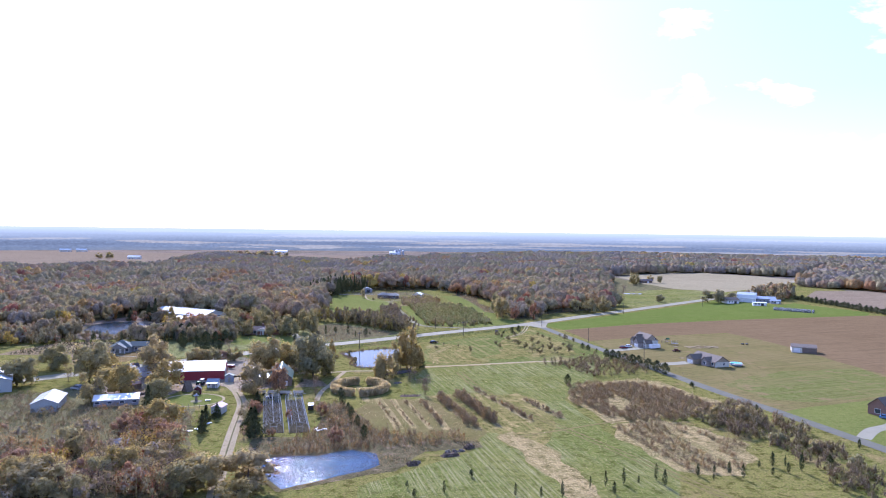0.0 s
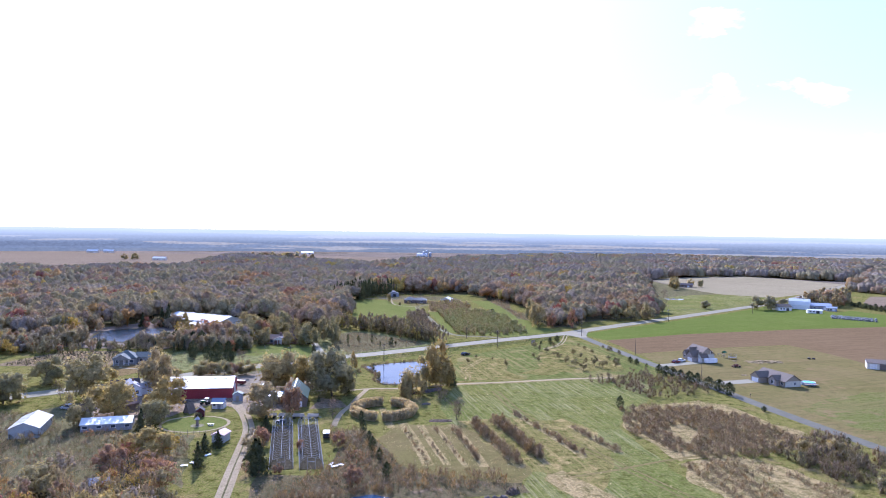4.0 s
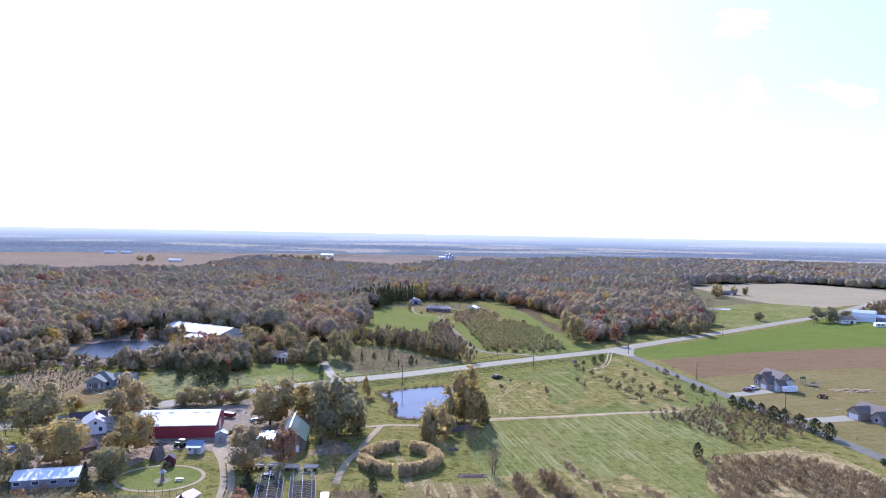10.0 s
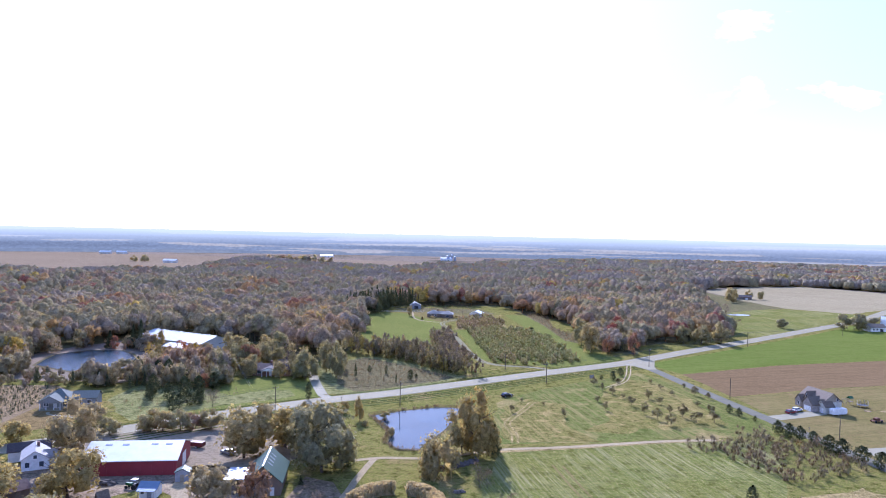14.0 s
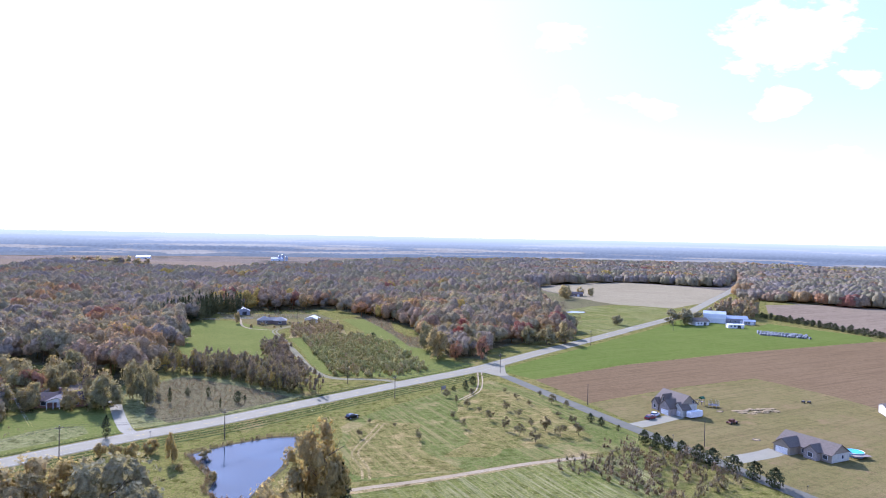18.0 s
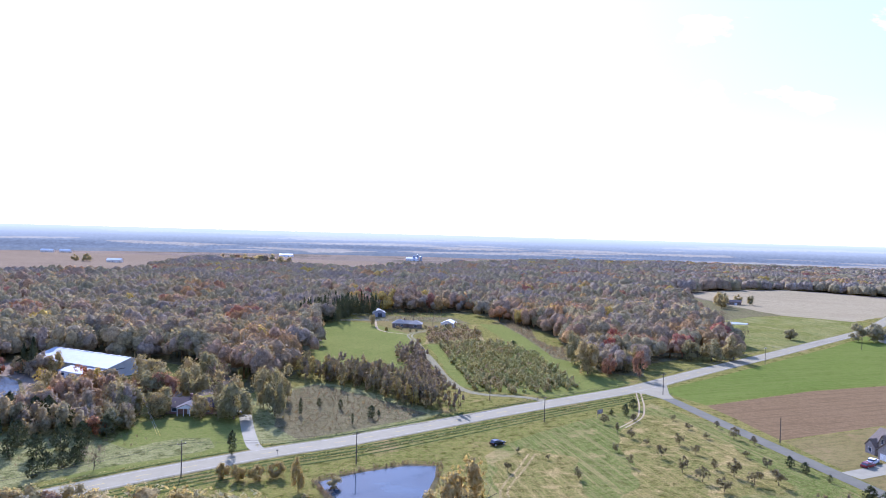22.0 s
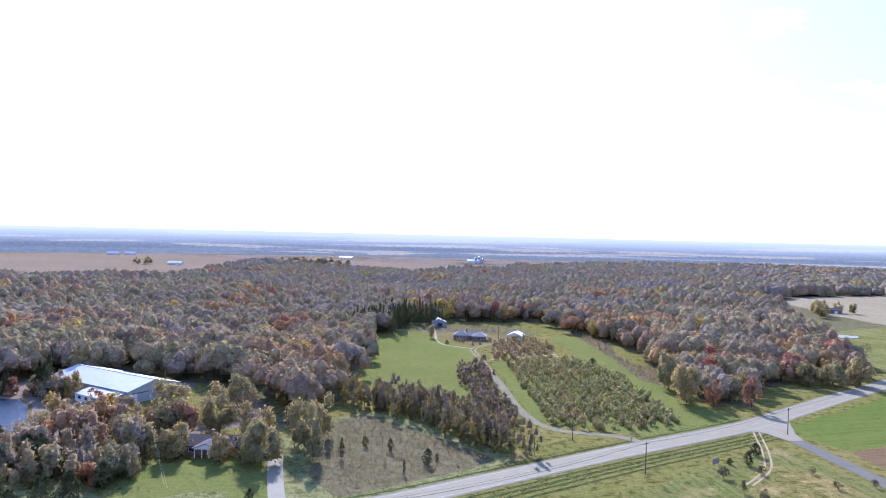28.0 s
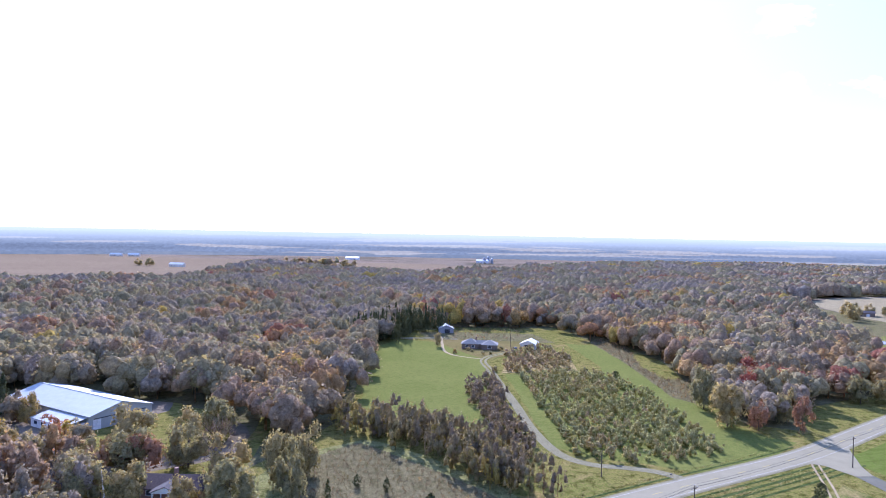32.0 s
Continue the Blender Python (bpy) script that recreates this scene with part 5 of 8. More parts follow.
def crowd(name, r, x, y, h, w, tone, quads, size, material, label, category, shape="round", low=0.1, models=10, lobes=6, trunks=True, twig=False, lid=0.0, core=None):
    """Many plants in one mesh: crowns of leaf clumps, and a plain stem for each."""
    sets = []
    for k in range(models):
        v, soft, slot = crown(r, quads, shape, lobes, size, low, lid, twig, core)
        if trunks:
            t = 0.02
            v = np.concatenate([v, np.array([(-t, 0, 0), (t, 0, 0), (t, 0, 0.6), (-t, 0, 0.6), (0, -t, 0), (0, t, 0), (0, t, 0.6), (0, -t, 0.6)])])
            soft = np.concatenate([soft, np.tile((0, -0.3, 0.95), (8, 1))])
            slot = np.concatenate([slot, np.ones(2, np.int32)])
        sets.append((v, soft, slot))
    m = r.integers(0, models, len(x))
    a = r.uniform(0, math.tau, len(x))
    out, tones, softs, slots = [], [], [], []
    for k in range(models):
        i = np.nonzero(m == k)[0]
        if not len(i):
            continue
        v, soft, slot = sets[k]
        ca, sa = np.cos(a[i])[:, None], np.sin(a[i])[:, None]
        px = (v[None, :, 0] * ca - v[None, :, 1] * sa) * w[i][:, None] + x[i][:, None]
        py = (v[None, :, 0] * sa + v[None, :, 1] * ca) * w[i][:, None] + y[i][:, None]
        pz = np.broadcast_to(v[None, :, 2] * h[i][:, None], px.shape)
        out.append(np.stack([px, py, pz], -1).reshape(-1, 3))
        sx, sy = soft[None, :, 0] * ca - soft[None, :, 1] * sa, soft[None, :, 0] * sa + soft[None, :, 1] * ca
        softs.append(np.stack([sx, sy, np.broadcast_to(soft[None, :, 2], sx.shape)], -1).reshape(-1, 3))
        tones.append(np.repeat(tone[i], len(v)))
        slots.append(np.tile(slot, len(i)))
    me = quad_mesh(name, np.concatenate(out), material, np.concatenate(tones), np.concatenate(softs), np.concatenate(slots))
    return tagged(new(name, me), label, category, kind="stuff")


WOODS_WEST = [(-1000, 330), (-330, 388), (-262, 402), (-236, 440), (-226, 480), (-208, 512), (-196, 518), (-150, 512), (-124, 498), (-112, 486), (-104, 470), (-98, 440), (-92, 466), (-86, 496), (-88, 520), (-97, 585), (-110, 648), (-106, 692), (-92, 732), (-78, 745), (-30, 750), (-5, 760), (-8, 1560), (-55, 1350), (-190, 1245), (-330, 1310), (-470, 1400), (-445, 1200), (-408, 1040), (-411, 980), (-500, 945), (-590, 980), (-1100, 1000)]
WOODS_EAST = [(-5, 760), (8, 722), (14, 700), (30, 690), (44, 640), (46, 560), (50, 520), (68, 514), (76, 545), (108, 572), (138, 584), (146, 604), (158, 677), (170, 740), (200, 870), (216, 927), (224, 1020), (318, 1112), (420, 1152), (480, 1085), (520, 1060), (700, 1330), (820, 1800), (500, 1900), (165, 1765), (-8, 1560)]
WOODS_ROAD = [(432, 880), (452, 846), (492, 790), (560, 752), (680, 760), (900, 770), (1500, 900), (1600, 1250), (900, 1750), (820, 1800), (715, 1320), (515, 1010)]
r = np.random.default_rng(11)
WEST_HOLES = ((-194, 445, 31), (-174, 493, 22), (-189, 500, 15), (-158, 485, 16), (-166, 478, 14), (-107, 428, 13), (-101, 475, 4), (-104, 490, 4), (-106, 505, 4))


def woods(name, pts, label, holes=(), gap=11.4):
    x, y = scatter(r, pts, gap, holes)
    d = np.hypot(x + 20, y - 200)
    side = np.degrees(np.arctan2(x, y + 20))
    aside = (side < -41) | (side > 46)
    keep = ((d < 750) & ~aside) | (r.uniform(size=len(x)) < np.where(aside, 0.09, np.where(d < 1150, 0.75, 0.5)))
    x, y, d, aside = x[keep], y[keep], d[keep], aside[keep]
    patch = field_noise(x, y, 0.011) + 0.5 * field_noise(x + 900, y, 0.03)
    tone = np.clip(0.36 + 0.6 * patch + r.normal(0, 0.16, len(x)) + np.where(r.uniform(size=len(x)) < 0.05, 0.4, 0.0), 0.0, 1.0)
    h = (14 + 5 * field_noise(x + 500, y, 0.008) + 2 * field_noise(x, y + 700, 0.03) + r.normal(0, 0.9, len(x))).clip(8, 20)
    w = (h * r.uniform(0.75, 1.25, len(x)) + 4.0) * np.where(aside, 2.0, np.where(d < 750, 1.0, np.where(d < 1150, 1.15, 1.35)))
    for lo, hi, quads, size, models, lobes, core in ((0, 400, 380, 0.029, 12, 10, (6, 3, 0.6, 0.86)), (400, 560, 190, 0.034, 14, 8, (6, 3, 0.72, 0.94)), (560, 750, 80, 0.037, 14, 6, (6, 3, 0.8, 0.98)), (750, 1150, 16, 0.034, 14, 4, (6, 2, 0.84, 1.02)), (1150, 9000, 4, 0.04, 12, 4, (6, 2, 0.86, 1.05)), (-1, 0, 3, 0.08, 10, 3, (4, 2, 0.8, 1.0))):
        i = (d >= lo) & (d < hi) & ~aside if hi else aside
        if i.sum():
            crowd(name, r, x[i], y[i], h[i], w[i], tone[i], quads, size, LEAF_WOODS_HAZED, label, "woods", models=models, trunks=0 < hi < 600, lid=0.35, lobes=lobes, core=core, low=0.3 if 0 < hi < 800 else 0.08)


for nm, pts in (("wood_floor_west", WOODS_WEST), ("wood_floor_east", WOODS_EAST), ("wood_floor_road", WOODS_ROAD)):
    sheet(nm, pts, WOODFLOOR, 0.025, "leaf litter under the woods")
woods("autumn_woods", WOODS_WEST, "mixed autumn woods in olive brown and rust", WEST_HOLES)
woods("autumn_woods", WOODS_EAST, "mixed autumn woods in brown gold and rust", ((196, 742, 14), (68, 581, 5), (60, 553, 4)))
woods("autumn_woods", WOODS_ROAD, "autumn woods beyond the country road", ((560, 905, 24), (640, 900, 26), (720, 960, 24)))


def belt(name, pts, width, gap, h, quads, size, label, mat=LEAF_WOODS_HAZED, shape="round", tone=0.4, spread=0.2, wide=0.9, twig=False, core=None):
    """A belt of trees along a line."""
    xs, ys = [], []
    for p, q in zip(pts, pts[1:]):
        n = max(1, int(math.dist(p, q) * width / gap ** 2))
        f = r.uniform(size=n)
        xs.append(p[0] + (q[0] - p[0]) * f + r.uniform(-0.5, 0.5, n) * width)
        ys.append(p[1] + (q[1] - p[1]) * f + r.uniform(-0.5, 0.5, n) * width)
    x, y = np.concatenate(xs), np.concatenate(ys)
    hh = h * r.uniform(0.7, 1.2, len(x))
    return crowd(name, r, x, y, hh, hh * wide * r.uniform(0.8, 1.1, len(x)), np.clip(tone + r.normal(0, spread, len(x)), 0, 1), quads, size, mat, label, "trees", shape, twig=twig, core=core if core or twig or h < 9 or wide < 0.8 else ((4, 2, 0.7, 1.0) if quads < 30 else (5, 2, 0.66, 0.95)))


LEAF_YOUNG = foliage("young_wood", [(0.0, (0.33, 0.265, 0.19)), (0.5, (0.37, 0.31, 0.18)), (0.85, (0.4, 0.345, 0.16)), (1.0, (0.5, 0.4, 0.13))], 0.5, attr=True)
belt("tree_belt", [(310, 690), (324, 710), (338, 728), (350, 742)], 26, 6.0, 12, 90, 0.11, "tree belt behind the white barn", tone=0.45)
belt("tree_belt", [(356, 570), (420, 548), (520, 540), (640, 560)], 16, 5.0, 11, 90, 0.11, "hedgerow of broad trees at the field edge", tone=0.42)
belt("conifer_stand", [(-122, 675), (-100, 675), (-105, 720), (-77, 727)], 18, 3.6, 15, 150, 0.06, "dark stand of spruces at the lawn's edge", LEAF_CONIFER, "cone", wide=0.45)
belt("young_wood", [(-24, 444), (-38, 464), (-54, 480), (-78, 494)], 20, 3.2, 9.0, 140, 0.038, "belt of young bare-branched trees", LEAF_YOUNG, tone=0.45, spread=0.28, wide=0.72, core=(6, 2, 0.4, 0.75))
DRIVE_TREES = [(-49, 559), (-43, 576), (-37, 570), (-29.5, 520), (-21.5, 478), (-23, 467), (-29, 478), (-41, 520)]
x, y = scatter(r, DRIVE_TREES, 3.6)
hh = 4.6 * r.uniform(0.7, 1.3, len(x))
crowd("young_wood", r, x, y, hh, hh * r.uniform(0.8, 1.1, len(x)), np.clip(r.normal(0.12, 0.15, len(x)), 0, 1), 130, 0.065, LEAF_YOUNG, "bushy young trees along the drive", "trees", core=(6, 2, 0.45, 0.8), low=0.02)
BRUSH_BAND = [(13, 697), (22, 712), (33, 690), (31, 622), (37, 594), (47, 594), (40, 548), (33, 556), (28.5, 602), (20.5, 655)]
sheet("brush_band", BRUSH_BAND, DEADWEED, 0.048, "brown brushy strip before the woods", 1.0, 3)
x, y = scatter(r, BRUSH_BAND, 2.3)
hh = r.uniform(0.5, 1.7, len(x))
crowd("brush_edge", r, x, y, hh, hh * r.uniform(1.2, 1.9, len(x)), np.clip(r.normal(0.55, 0.3, len(x)), 0, 1), 26, 0.13, LEAF_SHRUB, "tan brush at the wood's edge", "brush", low=0.0, trunks=False, twig=True)
x, y = scatter(r, [(-67, 690), (-71, 752), (-44, 760), (-32, 760), (-27, 714), (-33, 690)], 3.0)
hh = r.uniform(0.4, 1.4, len(x))
crowd("brush_edge", r, x, y, hh, hh * r.uniform(1.2, 1.9, len(x)), np.clip(r.normal(0.55, 0.3, len(x)), 0, 1), 20, 0.15, LEAF_SHRUB, "dead brown weeds behind the farmhouse", "brush", low=0.0, trunks=False, twig=True)
belt("pond_reeds", [(-48, 199), (-40, 200), (-33, 201.5), (-27, 206), (-19, 206)], 3.2, 0.9, 1.9, 60, 0.1, "tall brown reeds on the pond bank", LEAF_SHRUB, tone=0.75, spread=0.2, wide=0.7, twig=True)
belt("pond_reeds", [(-51.5, 363), (-45, 350), (-42.5, 345), (-42.5, 333), (-37.5, 325.8), (-31, 325.6)], 1.6, 0.8, 1.2, 50, 0.1, "dark reeds on the pond bank", LEAF_SHRUB, tone=0.5, spread=0.25, wide=0.9, twig=True)
belt("pond_reeds", [(-51.5, 364.5), (-40, 373.5), (-30, 379.6), (-21, 379.6), (-20.6, 368)], 1.6, 0.8, 1.0, 50, 0.1, "dark reeds on the pond bank", LEAF_SHRUB, tone=0.5, spread=0.25, wide=0.9, twig=True)
belt("pond_trees", [(-152, 424), (-150, 446), (-158, 462)], 12, 5.5, 7.5, 170, 0.085, "gold and grey trees on the pond's edge", tone=0.55, spread=0.35)
belt("pond_trees", [(-226, 420), (-236, 450), (-222, 476)], 12, 6, 10, 170, 0.085, "tall trees behind the woodland pond", tone=0.5, spread=0.3)
belt("pond_trees", [(-166, 420), (-164, 438), (-170, 456), (-177, 462)], 6, 4.0, 5.5, 170, 0.06, "low trees on the pond's edge", tone=0.4, spread=0.35)
belt("pond_trees", [(-222, 424), (-229, 446), (-224, 466)], 6, 4.5, 7.5, 170, 0.06, "low trees on the pond's edge", tone=0.3, spread=0.3)
belt("conifer_row", [(-196, 396), (-172, 392), (-158, 390), (-138, 392)], 8, 5.0, 5.5, 150, 0.09, "dark conifers by the garden plot", LEAF_CONIFER, "cone", wide=0.55)
belt("hall_bushes", [(-176, 468), (-168, 462), (-160, 466)], 6, 3.5, 3.0, 120, 0.1, "bushes before the riding hall", tone=0.3)
# trees between the woodland pond, the garden plot and the road
for pts, gap, tall, tone in (([(-420, 368), (-330, 372), (-220, 374), (-182, 385), (-150, 391), (-128, 394), (-114, 400), (-118, 412), (-150, 411), (-176, 409), (-200, 411), (-226, 424), (-262, 402), (-330, 388)], 5.6, 8.0, 0.4), ([(-160, 428), (-156, 452), (-146, 456), (-134, 446), (-120, 444), (-118, 418), (-148, 416)], 8.0, 8.5, 0.5), ([(-214, 478), (-196, 476), (-184, 472), (-176, 474), (-186, 484), (-204, 490)], 5.0, 6.0, 0.45)):
    x, y = scatter(r, pts, gap, ((-107, 428, 15),))
    hh = (tall + 2.2 * field_noise(x, y, 0.06) + r.normal(0, 1.2, len(x))).clip(4, 13)
    hh = np.where((x > -206) & (x < -168) & (y < 424), hh * 0.5, hh)
    crowd("mixed_trees", r, x, y, hh, hh * r.uniform(0.8, 1.15, len(x)), np.clip(tone + r.normal(0, 0.25, len(x)), 0, 1), 200, 0.045, LEAF_WOODS_HAZED, "mixed autumn trees between pond and road", "trees", lobes=8, core=(5, 2, 0.66, 0.95))
xs, ys = [], []
for k in range(20):
    for s in range(34):
        xs.append(-208 + k * 2.2 - s * 0.12 + r.uniform(-0.3, 0.3))
        ys.append(332 + k * 0.5 + s * 1.6 + r.uniform(-0.4, 0.4))
xs, ys = np.array(xs), np.array(ys)
TREE_PLOT = [(-214, 346), (-181, 352), (-170, 334), (-167, 335), (-168, 359), (-174, 382), (-182, 387), (-205, 383)]
keep = inside(TREE_PLOT, xs, ys) & (r.uniform(size=len(xs)) < 0.85)
hh = r.uniform(0.7, 1.7, keep.sum())
crowd("young_conifers", r, xs[keep], ys[keep], hh, hh * 0.8, np.zeros(keep.sum()), 60, 0.12, LEAF_CONIFER, "rows of young conifers in dry straw", "young trees", shape="cone", low=0.0, trunks=False)
keep = inside(TREE_PLOT, xs + 1.1, ys)
hh = r.uniform(0.4, 1.0, keep.sum())
crowd("dry_grass", r, xs[keep] + 1.1, ys[keep], hh, hh * r.uniform(1.4, 2.2, len(hh)), r.uniform(0, 1, len(hh)), 16, 0.15, LEAF_STRAW, "tall straw between young conifers", "grass", low=0.0, trunks=False, twig=True)
for pts in ([(-1400, 1050), (-900, 1020)], [(-420, 1500), (-330, 1470)]):
    belt("far_woods", pts, 60, 12, 13, 18, 0.25, "far belt of woods", tone=0.35, wide=1.1)

# nursery rows: long lines of shrubs, down the slope to the road
NURSERY = [(-32, 646), (-20, 672), (-4, 650), (-2, 604), (18, 582), (27, 533), (34, 488), (31, 480), (22, 475.5), (9, 470), (-7.5, 472.5), (-14, 485), (-22, 543), (-27, 579), (-35, 594)]
xs, ys = [], []
for k in range(-16, 14):
    x0 = k * 4.8
    for n in range(88):
        yy = 468 + n * 2.4
        xs.append(x0 - (yy - 480) * 0.15 + r.uniform(-0.6, 0.6))
        ys.append(yy + r.uniform(-0.9, 0.9))
xs, ys = np.array(xs), np.array(ys)
upper = ys - 0.35 * xs > 600
keep = inside(NURSERY, xs, ys) & (r.uniform(size=len(xs)) < np.where(upper, 0.75, 0.9)) & (np.abs(ys - 0.35 * xs - 600) > 4.0) & (np.abs(ys - 1.1 * xs - 540) > 3.0)
xs, ys, upper = xs[keep], ys[keep], upper[keep]
hh = r.uniform(2.4, 4.6, len(xs))
tone = np.clip(0.3 + 0.5 * field_noise(xs, ys, 0.03) + np.where(upper, 0.45, 0.0) + r.normal(0, 0.18, len(xs)), 0, 1)
crowd("nursery_rows", r, xs, ys, hh, hh * r.uniform(1.0, 1.3, len(xs)), tone, 70, 0.06, LEAF_NURSERY, "rows of olive nursery shrubs", "shrubs", low=0.0, models=10, trunks=False, lobes=6, core=(5, 2, 0.5, 0.82))

# old rows and thickets in the near fields
for (a, b), wide, tall in ((((-1, 269), (11, 228)), 2.4, 2.8), (((6, 273), (18, 234)), 2.6, 3.0), (((13, 284), (30, 238)), 1.4, 1.5), (((31, 266), (41, 242)), 1.8, 1.8), (((-8, 264), (1, 230)), 1.5, 1.8), (((-13, 262), (-4, 230)), 1.1, 1.1), (((-18, 262), (-9, 230)), 1.0, 0.9), (((-23, 262), (-14, 230)), 1.1, 1.1), (((22, 262), (30, 240)), 1.6, 1.7)):
    belt("shrub_row", [a, b], wide, 1.2, tall, 120, 0.085, "old row of brown shrubs in dry grass", LEAF_SHRUB, tone=0.6, spread=0.2, wide=0.9, twig=True)
THICKETS = (
    ([(50, 291), (66, 297), (80, 298), (92, 285), (99, 262), (97, 250), (78, 238), (60, 239), (48, 262)], 1.05, 2.0, -0.4, 0.55, "bare brown rows of neglected shrubs"),
    ([(54, 232), (66, 240), (82, 226), (92, 213), (84, 207), (82, 192), (67, 187), (62, 206)], 1.3, 1.7, -0.3, 0.6, "broken rows of low brown shrubs"),
    ([(71, 212), (85, 199), (81, 192), (68, 192)], 1.9, 1.5, -0.1, 0.95, "low russet shrubs in dry grass"),
    ([(86, 250), (90, 243), (108, 264), (110, 249), (106, 229), (101, 221), (92, 219), (89, 229)], 2.7, 4.0, -0.45, 0.3, "dense grey-brown thicket of tall shrubs"),
    ([(113, 243), (118, 228), (112, 221), (108, 231)], 2.8, 3.2, -0.5, 0.35, "small grey-brown thicket by the lane"),
    ([(102, 223), (110, 220), (118, 211), (115, 200), (101, 196), (98, 211)], 2.8, 3.2, -0.5, 0.35, "dense grey-brown thicket of tall shrubs"),
    ([(103, 193), (112, 192), (118, 168), (100, 168), (97, 182)], 3.0, 3.2, -0.4, 0.35, "dense grey-brown thicket of tall shrubs"),
    ([(63, 364), (79, 358), (89, 347), (97, 332), (87, 318), (68, 311), (60, 326)], 3.9, 3.1, -0.3, 0.45, "grey-brown thicket beside the side road"),
    ([(44, 334), (56, 350), (64, 352), (62, 326), (50, 326)], 4.0, 3.0, -0.1, 0.5, "thin scatter of grey-brown shrubs"),
)
for pts, gap, tall, cut, tone, lab in THICKETS:
    x, y = scatter(r, pts, gap)
    # rows run down the slope: drop what stands between them
    keep = field_noise(x, y, 0.07) > cut
    if tall < 3:
        keep &= np.sin((x * 0.97 + y * 0.245) * math.tau / 4.6 + field_noise(x, y, 0.03)) > 0.1
    x, y = x[keep], y[keep]
    hh = tall * r.uniform(0.55, 1.25, len(x))
    crowd("thicket", r, x, y, hh, hh * r.uniform(0.9, 1.3, len(x)), np.clip(r.normal(tone, 0.2, len(x)), 0, 1), 72 if tall < 3 else 170, 0.095 if tall < 3 else 0.06, LEAF_SHRUB, lab, "thicket", low=0.0, models=8, trunks=False, twig=True, core=None if tall < 3 else (5, 1, 0.3, 0.75))
# spindly autumn trees on the rough ground at the start
for pts, gap, tall, tone in (([(-128, 203), (-106, 207), (-86, 208), (-72, 201), (-60, 186), (-54, 168), (-70, 158), (-105, 158), (-142, 176)], 6.4, 6.6, 0.5), ([(-104, 228), (-92, 236), (-80, 226), (-76, 208), (-92, 210)], 6.0, 5.5, 0.6), ([(-150, 246), (-124, 240), (-112, 244), (-110, 236), (-140, 232)], 8.0, 3.0, 0.3), ([(-62, 247), (-58, 224), (-55, 212), (-61, 214), (-66, 240)], 4.5, 4.0, 0.3), ([(-39, 246), (-34, 222), (-26, 215), (-28, 226), (-36, 250)], 5.0, 3.2, 0.25)):
    x, y = scatter(r, pts, gap, ((-112, 205, 4), (-90.5, 202.2, 4)))
    hh = tall * r.uniform(0.65, 1.3, len(x))
    crowd("scrub_trees", r, x, y, hh, hh * r.uniform(0.8, 1.2, len(x)), np.clip(tone + r.normal(0, 0.33, len(x)), 0, 1), 420, 0.026, LEAF_WOODS_HAZED, "thin autumn trees in rough ground", "trees", low=0.12, models=10, lobes=12, twig=True)
    crowd("scrub_trees", r, x, y, hh * 0.96, hh * r.uniform(0.7, 1.1, len(x)), np.clip(tone + r.normal(0, 0.33, len(x)), 0, 1), 150, 0.036, LEAF_WOODS_HAZED, "thin autumn trees in rough ground", "trees", low=0.25, models=10, lobes=10, core=(5, 2, 0.25, 0.6), trunks=False)
# scrub and saplings on the rough ground at the start
for pts, gap, tall, tone in (([(-200, 200), (-136, 232), (-118, 228), (-93, 222), (-76, 204), (-66, 182), (-54, 150), (-110, 150)], 3.6, 2.4, 0.35), ([(-46, 256), (-36, 258), (-26, 238), (-16, 221), (8, 221), (8, 211), (-14, 206), (-26, 208), (-40, 204), (-46, 206), (-38, 230)], 2.0, 2.0, 0.7), ([(-86, 455), (-73, 474), (-48, 455), (-28, 434), (-42, 418), (-64, 402)], 2.2, 0.9, 0.45), ([(-100, 250), (-86, 246), (-74, 226), (-88, 226)], 3.0, 2.2, 0.35), ([(-165, 252), (-150, 270), (-138, 262), (-128, 252), (-104, 250), (-86, 244), (-76, 206), (-93, 222), (-118, 226), (-150, 228)], 2.1, 1.7, 0.2), ([(-150, 400), (-118, 402), (-100, 394), (-128, 352), (-148, 372)], 3.6, 0.9, 0.3)):
    x, y = scatter(r, pts, gap, ((-33, 188, 17), (-112, 205, 4)))
    hh = tall * r.uniform(0.4, 1.3, len(x))
    crowd("scrub", r, x, y, hh, hh * r.uniform(0.9, 1.5, len(x)), np.clip(r.normal(tone, 0.25, len(x)), 0, 1), 44, 0.11, LEAF_SHRUB, "tangled brown and olive scrub", "scrub", low=0.0, models=8, trunks=False, twig=True)

